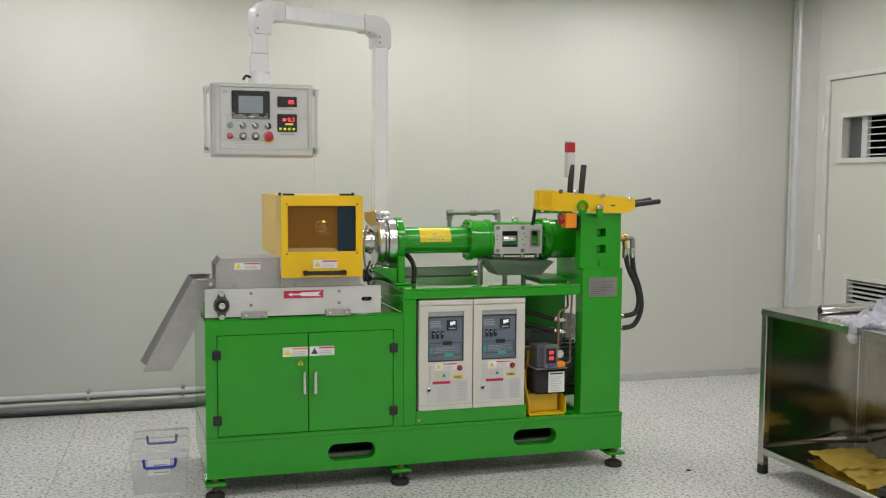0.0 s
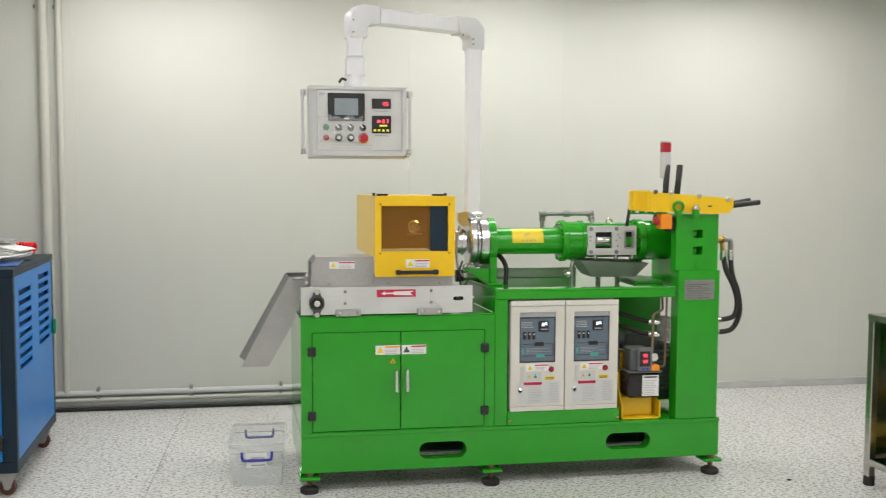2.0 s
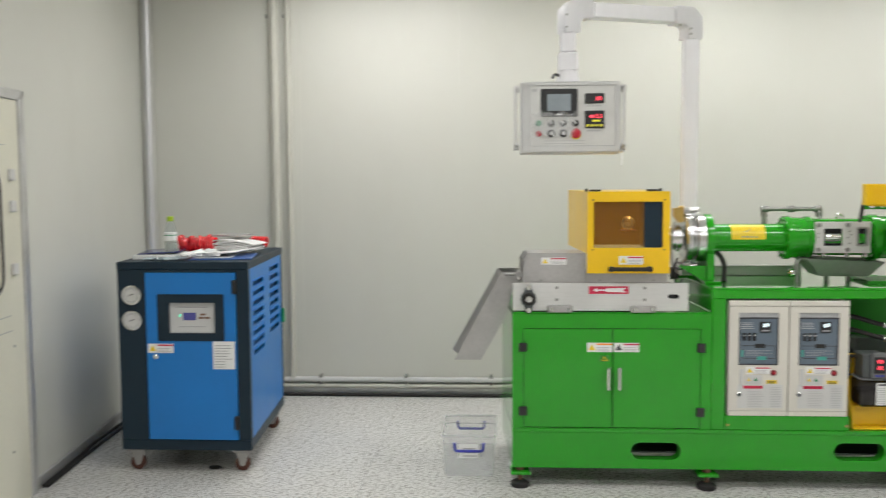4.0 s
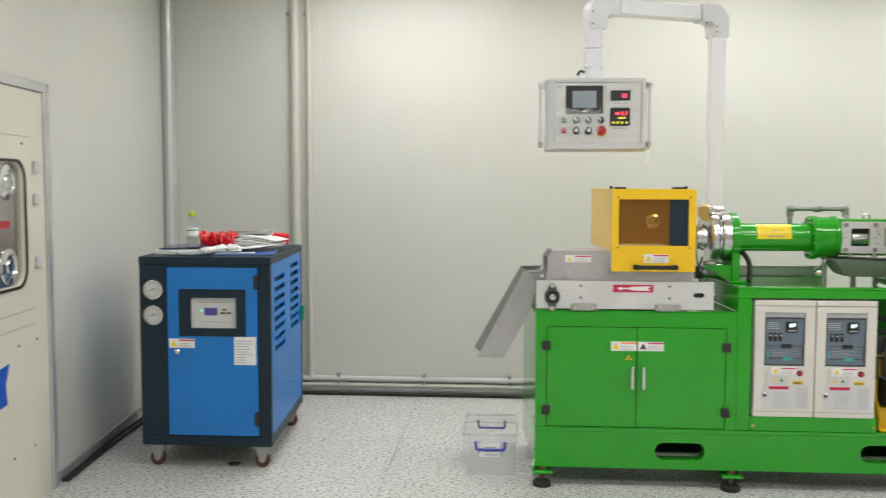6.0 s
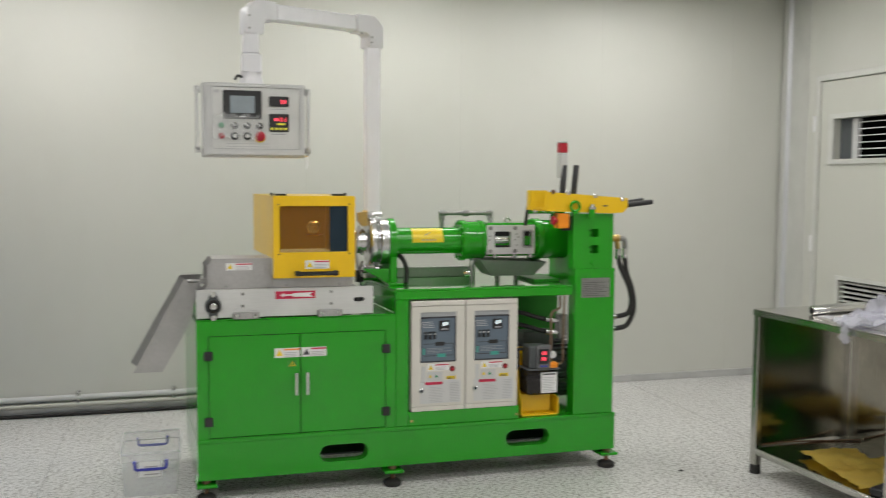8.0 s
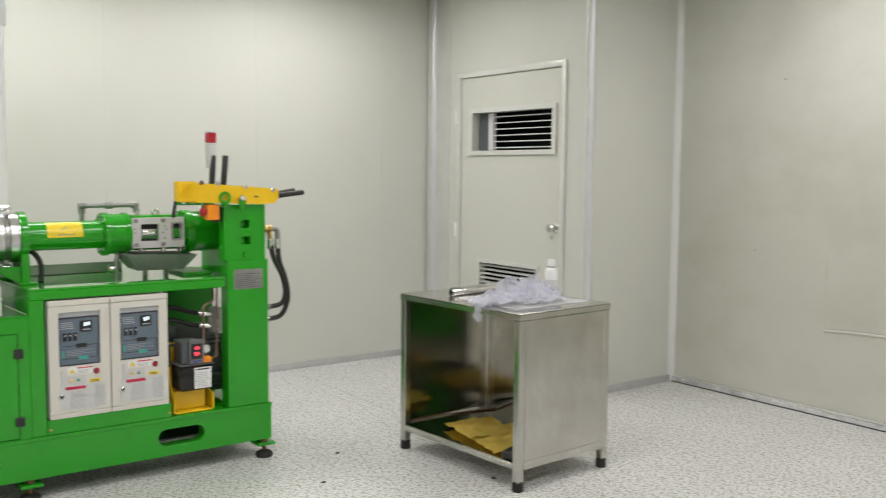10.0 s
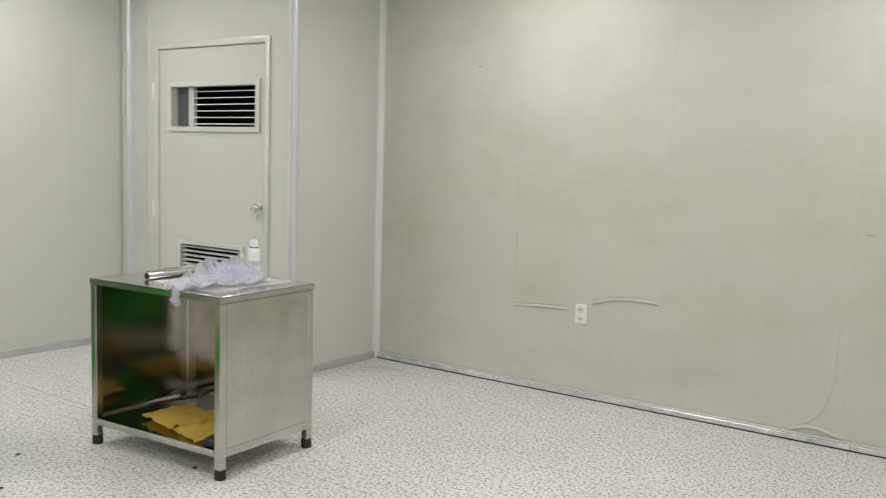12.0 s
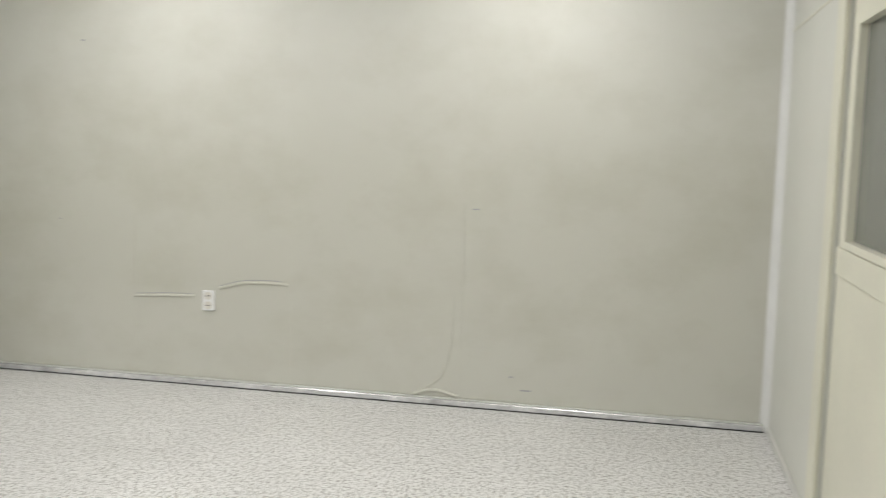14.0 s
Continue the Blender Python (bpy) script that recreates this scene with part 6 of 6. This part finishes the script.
    for x, y in ((-1.478, 4.40), (-0.962, 4.40), (-1.45, 5.16), (-0.955, 5.16)):
        w = part("castor", lathe([(0.030, 0), (0.037, 0.004), (0.037, 0.026), (0.030, 0.030)], (x, y - 0.015, 0.037), "y", 24), CASTOR, c, "rusty swivel castor")
        part("castor_hub", rod((x, y - 0.017, 0.037), (x, y + 0.017, 0.037), 0.014, seg=16), SHEET, w)
        part("castor_fork", plate([(x - 0.010, 0.03), (x + 0.014, 0.03), (x + 0.038, 0.098), (x - 0.030, 0.098)], [], "y", y - 0.022, y - 0.0185), SHEET, w)
        part("castor_fork", plate([(x - 0.010, 0.03), (x + 0.014, 0.03), (x + 0.038, 0.098), (x - 0.030, 0.098)], [], "y", y + 0.0185, y + 0.022), SHEET, w)
        part("castor_plate", box(x - 0.042, x + 0.042, y - 0.045, y + 0.045, 0.0985, 0.1178, 0.002), SHEET, w)
    part("outlet_valve", box(x1 + 0.0005, x1 + 0.018, 5.19, 5.22, 0.60, 0.68, 0.004), BTN_GREEN, c, "green side valve")


chiller()
TOP = 1.0225


def chiller_top():
    for k, (x, y, rz, mat, lab) in enumerate(((-1.42, 4.60, 4, PAPER, "thick stack of white papers lying on the chiller"), (-1.415, 4.615, 9, FOLDER, "dark blue folder lying on the white papers"), (-1.09, 4.62, -14, PAPER, "loose white printed sheets lying on the chiller"))):
        p = thing("document", lab, "papers", (x, y, TOP + (0.0, 0.0225, 0.0135)[k]), rz, local=True)
        bm = box(-0.100, 0.100, -0.145, 0.145, 0, (0.022, 0.006, 0.006)[k], 0.002)
        for v in bm.verts:
            v.co.z += 0.010 * max(0, v.co.x / 0.105) ** 2 * k
        part("cover", bm, mat, p)
        if k == 2:
            bars = B()
            for j in range(8):
                box(-0.08, 0.03 + 0.05 * random.random(), -0.11 + 0.025 * j, -0.104 + 0.025 * j, 0.0085, 0.0092, 0, bars)
            part("print", bars, INK_GREY, p)
    s = thing("document", "blue and white printed booklet under the gloves", "papers", (-1.07, 4.56, TOP), 10, local=True)
    part("cover", box(-0.17, 0.125, -0.13, 0.20, 0, 0.006, 0.002), BLUE_SHEET, s)
    part("page", box(-0.15, 0.03, -0.11, 0.185, 0.0065, 0.012, 0.002), PAPER, s)
    b = thing("water_bottle", "clear plastic water bottle with a lime cap and pale label", "bottle", (-1.345, 4.52, TOP + 0.001), local=True)
    part("bottle_body", lathe([(0.024, 0), (0.0285, 0.006), (0.0285, 0.05), (0.0265, 0.065), (0.0285, 0.08), (0.0285, 0.135), (0.024, 0.152), (0.015, 0.178), (0.013, 0.185)], (0, 0, 0), "z", 28), BOTTLE, b)
    part("bottle_water", lathe([(0.025, 0.004), (0.026, 0.008), (0.026, 0.05), (0.027, 0.065), (0.029, 0.078)], (0, 0, 0), "z", 24), BOTTLE, b)
    part("bottle_label", lathe([(0.0292, 0.088), (0.0292, 0.128)], (0, 0, 0), "z", 28), WHITE, b)
    part("label_band", lathe([(0.0295, 0.112), (0.0295, 0.117)], (0, 0, 0), "z", 28), BTN_GREEN, b)
    part("bottle_cap", lathe([(0.0155, 0.183), (0.0165, 0.186), (0.0165, 0.203), (0.014, 0.206)], (0, 0, 0), "z", 22), paint("lime_cap", (0.42, 0.62, 0.03), 0.4, 0.05), b)
    h = thing("coiled_hose", "bright red coiled air hose lying on the chiller", "hose", (-1.285, 4.74, TOP + 0.012), 4, local=True)
    rnd = random.Random(5)
    pts = [Vector((-0.085 + 0.0026 * k, (0.036 + 0.010 * math.sin(k * 0.23)) * math.cos(k * 1.05), 0.044 + (0.032 + 0.006 * math.sin(k * 0.37)) * math.sin(k * 1.05))) for k in range(68)]
    part("coil", tube([q + Vector((rnd.uniform(-0.008, 0.008), rnd.uniform(-0.006, 0.006), rnd.uniform(-0.004, 0.004))) for q in pts], 0.0105, seg=8, sub=3), RED_HOSE, h)
    h2 = thing("coiled_hose", "end of a red air hose beside the stacked papers", "hose", (-1.01, 4.93, TOP + 0.02), -30, local=True)
    part("coil", tube([(-0.05 + 0.0032 * k, 0.022 * math.cos(k * 0.9), 0.034 + 0.022 * math.sin(k * 0.9)) for k in range(34)], 0.008, seg=8, sub=3), RED_HOSE, h2)
    w = thing("paper_stack", "curved stack of white papers with a grey tablet on it", "papers", (-1.11, 4.80, TOP + 0.02), -8, local=True)
    for k in range(7):
        lift = [0.006 * k + 0.020 * math.sin(math.pi * min(1.0, (u + 0.15) / 0.30)) * (0.5 + 0.08 * k) for u in (-0.15, -0.09, -0.03, 0.03, 0.09, 0.15)]
        xs = [-0.125 + 0.05 * q + 0.004 * k * (k % 3 - 1) for q in range(6)]
        part("sheet", plate([*zip(xs, lift), *[(x, z + 0.004) for x, z in reversed(list(zip(xs, lift)))]], [], "y", -0.10 + 0.004 * k, 0.10 - 0.003 * (k % 2)), PAPER, w)
    part("tablet", box(-0.11, 0.05, -0.02, 0.13, 0.070, 0.080, 0.003), SHEET, w, "flat grey metal tablet")
    g = thing("work_gloves", "crumpled white cotton work gloves lying on the chiller", "gloves", (-1.19, 4.46, TOP + 0.013))
    for k, (dx, dy, a) in enumerate(((0, 0, 20), (0.055, 0.01, -25))):
        bm = bmesh.new()
        bmesh.ops.create_icosphere(bm, subdivisions=3, radius=1)
        for v in bm.verts:
            n = v.co.normalized()
            kk = 1 + 0.35 * noise.noise(n * 2.2 + Vector((k * 5, 1, 2)))
            q = Matrix.Rotation(radians(a), 3, "Z") @ Vector((n.x * 0.055 * kk, n.y * 0.035 * kk, 0))
            v.co = Vector((-1.19 + dx + q.x, 4.46 + dy + q.y, TOP + 0.013 + max(0.001, (n.z * 0.5 + 0.3) * 0.042 * kk)))
        part("palm", bm, PAPER, g)
        for j in range(4):
            s0 = Vector((-1.19 + dx, 4.46 + dy, TOP + 0.028))
            e = Matrix.Rotation(radians(a + 200 + 22 * j - 33), 3, "Z") @ Vector((0.085, 0, -0.006))
            part("finger", tube([s0, s0 + e * 0.6 + Vector((0, 0, 0.006)), s0 + e], 0.009, seg=8, sub=3), PAPER, g)
    sheet = thing("wipe_cloth", "pale blue crumpled cleaning cloth on the chiller edge", "cloth", (-1.34, 4.45, TOP))
    bm = bmesh.new()
    n = 18
    grid = [[bm.verts.new((-1.43 + 0.21 * i / n, 4.36 + 0.16 * j / n, TOP + 0.006 + 0.02 * abs(noise.noise((i * 0.28, j * 0.31, 4.0))))) for j in range(n)] for i in range(n)]
    for i in range(n - 1):
        for j in range(n - 1):
            bm.faces.new((grid[i][j], grid[i + 1][j], grid[i + 1][j + 1], grid[i][j + 1]))
    bmesh.ops.solidify(bm, geom=list(bm.faces), thickness=0.003)
    part("cloth", bm, paint("pale_cloth", (0.62, 0.70, 0.74), 0.8, 0.08), sheet)


chiller_top()


# ---- stainless table ----
def steel_table():
    t = thing("steel_table", "stainless steel cabinet table, open on one side, on four legs", "table", (2.992, 3.086, 0), 3.6, local=True)
    W, D, H = 0.604, 0.868, 0.808
    for x, y in ((0, 0), (W - 0.038, 0), (0, D - 0.038), (W - 0.038, D - 0.038)):
        lg = part("leg", box(x, x + 0.038, y, y + 0.038, 0.04, H - 0.032, 0.003), STAINLESS, t)
        part("rubber_foot", lathe([(0.024, 0), (0.026, 0.004), (0.025, 0.044), (0.020, 0.046)], (x + 0.019, y + 0.019, 0), "z", 16), RUBBER, lg, "black rubber foot")
    top = part("tabletop", box(-0.002, W + 0.002, -0.002, D + 0.002, H - 0.006, H, 0.002), STAINLESS, t)
    part("rim", box(-0.002, 0.001, -0.002, D + 0.002, H - 0.031, H - 0.0065), STAINLESS, top)
    part("rim", box(0.0015, W + 0.002, -0.002, 0.001, H - 0.031, H - 0.0065), STAINLESS, top)
    part("rim", box(W - 0.001, W + 0.002, 0.0015, D + 0.002, H - 0.031, H - 0.0065), STAINLESS, top)
    part("near_panel", box(0.0385, W - 0.0385, 0.002, 0.006, 0.105, H - 0.035), STAINLESS, t, "scratched side panel")
    part("near_lining", box(0.0385, W - 0.0385, 0.0065, 0.008, 0.13, H - 0.035), MIRROR, t, "polished inside of the side panel")
    part("top_lining", box(0.01, W - 0.01, 0.01, D - 0.01, H - 0.009, H - 0.0065), MIRROR, t)
    part("far_panel", box(0.0385, W - 0.0385, D - 0.008, D - 0.004, 0.105, H - 0.035), MIRROR_DIMMED, t, "polished side panel")
    part("back_panel", box(W - 0.008, W - 0.004, 0.0385, D - 0.0385, 0.105, H - 0.035), MIRROR, t, "polished back panel")
    part("shelf", box(0.002, W - 0.009, 0.0385, D - 0.0385, 0.125, 0.130), MIRROR_DIMMED, t, "polished bottom shelf")
    part("front_rail", box(0.0, 0.03, 0.0385, D - 0.0385, 0.098, 0.1245, 0.002), STAINLESS, t)
    part("near_rail", box(0.0385, W - 0.0385, -0.001, 0.0015, 0.098, 0.135, 0.001), STAINLESS, t)
    for k in range(9):
        part("weld_spot", rod((0.03 + W - 0.045, 0.06, 0.16 + 0.07 * k), (W - 0.012, 0.06, 0.16 + 0.07 * k), 0.004, seg=6), RUST, t)
    part("rust_streak", tube([(0.06, D - 0.012, 0.134), (0.22, D - 0.02, 0.137), (0.40, D - 0.05, 0.134), (W - 0.02, D - 0.10, 0.136)], 0.004), RUST, t)
    return Matrix.Translation((2.992, 3.086, 0)) @ pose(0, 0, 0, 0, 0, 3.6), H


TM, TH = steel_table()


def on_table(x, y, z=0.0):
    return TM @ Vector((x, y, TH + 0.0005 + z))


def sheet_thing(name, label, category, corners, z, mat, lift, seed, n=16, drape=None):
    """A thin wavy sheet over a four-cornered area of the table's own plane."""
    th = thing(name, label, category, tuple(TM @ Vector((corners[0][0], corners[0][1], z))))
    bm = bmesh.new()
    A, Bq, C, Dq = [Vector((*c, 0)) for c in corners]
    grid = []
    for i in range(n):
        row = []
        for j in range(n):
            u, v = i / (n - 1), j / (n - 1)
            p = A * (1 - u) * (1 - v) + Bq * u * (1 - v) + C * u * v + Dq * (1 - u) * v
            h = lift * (abs(noise.noise((u * 4 + seed, v * 4, seed))) + 0.5 * abs(noise.noise((u * 9, v * 9 + seed, 2.0))))
            p.z = z + 0.002 + h
            if drape and p.x < drape:
                p.z -= (drape - p.x) * 1.4
            row.append(bm.verts.new(TM @ p))
        grid.append(row)
    for i in range(n - 1):
        for j in range(n - 1):
            bm.faces.new((grid[i][j], grid[i + 1][j], grid[i + 1][j + 1], grid[i][j + 1]))
    bmesh.ops.solidify(bm, geom=list(bm.faces), thickness=0.0012)
    part("sheet", bm, mat, th)
    return th


def crumpled_film(cx, cy, rx, ry, hgt, seed, n=46):
    """A crumpled thin bag: one folded sheet of film heaped on the table."""
    th = thing("plastic_bag", "crumpled clear plastic bag lying in a heap", "plastic bag", tuple(on_table(cx, cy)))
    bm = bmesh.new()
    o = Vector((seed * 2.3, seed * 1.1, seed * 0.7))
    grid = []
    for i in range(n):
        row = []
        for j in range(n):
            u, v = 2 * i / (n - 1) - 1, 2 * j / (n - 1) - 1
            q = Vector((u, v, 0))
            edge = 0.8 + 0.35 * noise.noise(q.normalized() * 1.3 + o)
            env = max(0.0, 1 - 0.75 * (u * u + v * v))
            fold = abs(noise.noise(q * 1.5 + o)) * 1.3 + abs(noise.noise(q * 3.4 + o)) * 0.65 + abs(noise.noise(q * 7.5 + o)) * 0.30
            z = 0.004 + hgt * (0.22 * env + 0.85 * fold * (0.25 + 0.75 * env)) * (1 if env else 0.35)
            sx, sy = 0.22 * noise.noise(q * 2.6 + o * 2), 0.22 * noise.noise(q * 2.6 - o)
            row.append(bm.verts.new(on_table(cx + rx * (u * edge + sx), cy + ry * (v * edge + sy), z)))
        grid.append(row)
    for i in range(n - 1):
        for j in range(n - 1):
            bm.faces.new((grid[i][j], grid[i + 1][j], grid[i + 1][j + 1], grid[i][j + 1]))
    part("sheet", bm, BAG, th, smooth=False)


def table_things():
    for k, (dy, dz, r) in enumerate(((0.0, 0.019, 0.019), (0.041, 0.019, 0.019))):
        a, b = on_table(0.118 + dy, 0.61 + dy, dz), on_table(0.50, 0.65 + dy, dz)
        tb = thing("steel_tube", "polished steel tube lying on the table", "tube", tuple(a), group="steel tubes")
        d = (b - a).normalized()
        part("tube_wall", rod(a, b, r, seg=28, bevel=0.002), CHROME, tb)
        # black plug paints the shaded inside of the tube end
        part("bore", rod(a - d * 0.001, a + d * 0.004, r * 0.78, seg=24), DARK, tb)
    sheet_thing("paper_sheet", "white paper sheet lying under the plastic bags", "paper", ((0.06, 0.09), (0.56, 0.08), (0.54, 0.50), (0.10, 0.56)), TH, PAPER, 0.006, 3)
    sheet_thing("plastic_sheet", "clear plastic sheet hanging over the table edge", "plastic sheet", ((-0.055, 0.18), (0.36, 0.10), (0.45, 0.46), (-0.03, 0.34)), TH + 0.010, FILM, 0.055, 5, 30, drape=0.0)
    for x, y, rx, ry, hgt, seed in ((0.23, 0.31, 0.19, 0.13, 0.085, 2), (0.37, 0.25, 0.17, 0.14, 0.105, 4), (0.42, 0.38, 0.13, 0.12, 0.095, 7), (0.14, 0.33, 0.12, 0.10, 0.055, 9)):
        crumpled_film(x, y, rx, ry, hgt, seed)
    tail = thing("plastic_sheet", "twisted end of a plastic bag hanging over the table edge", "plastic sheet", tuple(on_table(0.06, 0.27)))
    tb = tube([TM @ Vector(q) for q in ((0.12, 0.30, TH + 0.035), (0.05, 0.275, TH + 0.024), (0.0, 0.262, TH + 0.018), (-0.024, 0.255, TH - 0.012), (-0.026, 0.25, TH - 0.038), (-0.020, 0.247, TH - 0.060))], 0.016, seg=14, sub=10)
    for v in tb.verts:
        v.co += Vector((noise.noise(v.co * 60), noise.noise(v.co * 60 + Vector((9, 0, 0))), noise.noise(v.co * 45))) * 0.009
    part("sheet", tb, BAG, tail)
    p = on_table(0.475, 0.27, 0.0)
    s = thing("spray_can", "white spray can with a white nozzle cap", "spray can", tuple(p), local=True)
    part("can", lathe([(0.029, 0), (0.031, 0.004), (0.031, 0.135), (0.026, 0.150), (0.020, 0.155)], (0, 0, 0), "z", 28), WHITE, s)
    part("collar", lathe([(0.021, 0.155), (0.021, 0.160)], (0, 0, 0), "z", 22), GREY_DARK, s)
    part("cap", lathe([(0.0185, 0.160), (0.0185, 0.186), (0.016, 0.194)], (0, 0, 0), "z", 22), WHITE, s)
    part("print_band", lathe([(0.0314, 0.05), (0.0314, 0.095)], (0, 0, 0), "z", 28), LABEL_GREY, s)
    for k, c in enumerate((((0.03, 0.22), (0.40, 0.10), (0.48, 0.46), (0.22, 0.58)), ((0.0, 0.16), (0.26, 0.12), (0.34, 0.40), (0.09, 0.46)), ((0.05, 0.38), (0.30, 0.32), (0.40, 0.62), (0.12, 0.66)))):
        sheet_thing("kraft_sheet", "creased yellow paper sheet lying on the table's shelf", "paper", c, 0.1315 + 0.008 * k, CARD, 0.026 if k < 2 else 0.02, 11 + k, 14)
    q = TM @ Vector((0.06, 0.10, 0.131))
    bl = thing("black_case", "small black case on the table's shelf", "case", tuple(q), 20, local=True)
    part("case_body", box(-0.05, 0.09, -0.03, 0.03, 0, 0.035, 0.006), BLACK, bl)


table_things()


# ---- clear storage tub ----
def storage_tub():
    t = thing("storage_tub", "clear open plastic storage tub with blue clip handles on the floor", "storage box", (0.125, 4.5, 0))
    x0, x1, y0, y1, h = -0.002, 0.252, 4.335, 4.71, 0.202
    bm = bmesh.new()
    lo = rrect(x0 + 0.014, x1 - 0.014, y0 + 0.014, y1 - 0.014, 0.02)
    hi = rrect(x0, x1, y0, y1, 0.02)
    inn = rrect(x0 + 0.004, x1 - 0.004, y0 + 0.004, y1 - 0.004, 0.018)
    a, b = [bm.verts.new((u, v, 0.001)) for u, v in lo], [bm.verts.new((u, v, h)) for u, v in hi]
    for k in range(len(lo)):
        n = (k + 1) % len(lo)
        bm.faces.new((a[k], a[n], b[n], b[k]))
    bm.faces.new(a[::-1])
    part("tub_body", bm, TUB, t)
    part("tub_rim", plate(rrect(x0 - 0.006, x1 + 0.006, y0 - 0.006, y1 + 0.006, 0.024), [inn], "z", h - 0.010, h), TUB, t)
    part("tub_band", plate(rrect(x0 - 0.002, x1 + 0.002, y0 - 0.002, y1 + 0.002, 0.022), [inn], "z", h - 0.045, h - 0.041), TUB, t)
    for y, nm in ((y0 - 0.010, "blue clip handle"), (y1 + 0.010, "blue clip handle")):
        part("clip_handle", corner_pipe([(0.058, y, h - 0.034), (0.061, y, h - 0.074), (0.192, y, h - 0.074), (0.195, y, h - 0.034)], 0.0062, 0.010), INK_BLUE, t, nm)
    nt = part("note", box(0.076, 0.172, y0 - 0.0085, y0 - 0.0072, h - 0.108, h - 0.040), PAPER, t, "white paper label")
    part("print", lines(0.10, 0.165, h - 0.100, h - 0.048, 3, y0 - 0.0085, 0.0008, 0.3, 0.3, seed=31), INK_GREY, nt)


storage_tub()

for k, (x, y) in enumerate(((2.62, 4.05), (3.03, 3.30), (-1.12, 4.42), (2.35, 3.7))):
    b = thing("floor_crumb", "tiny dark crumb of rubber on the floor", "debris", (x, y, 0), local=True)
    bm = bmesh.new()
    bmesh.ops.create_icosphere(bm, subdivisions=2, radius=0.009 if k != 2 else 0.022)
    for v in bm.verts:
        v.co.z = max(0.0003, v.co.z * 0.5 + 0.003)
        v.co.x *= 1.5 + 0.5 * noise.noise(v.co * 90)
    part("crumb", bm, RUBBER, b)
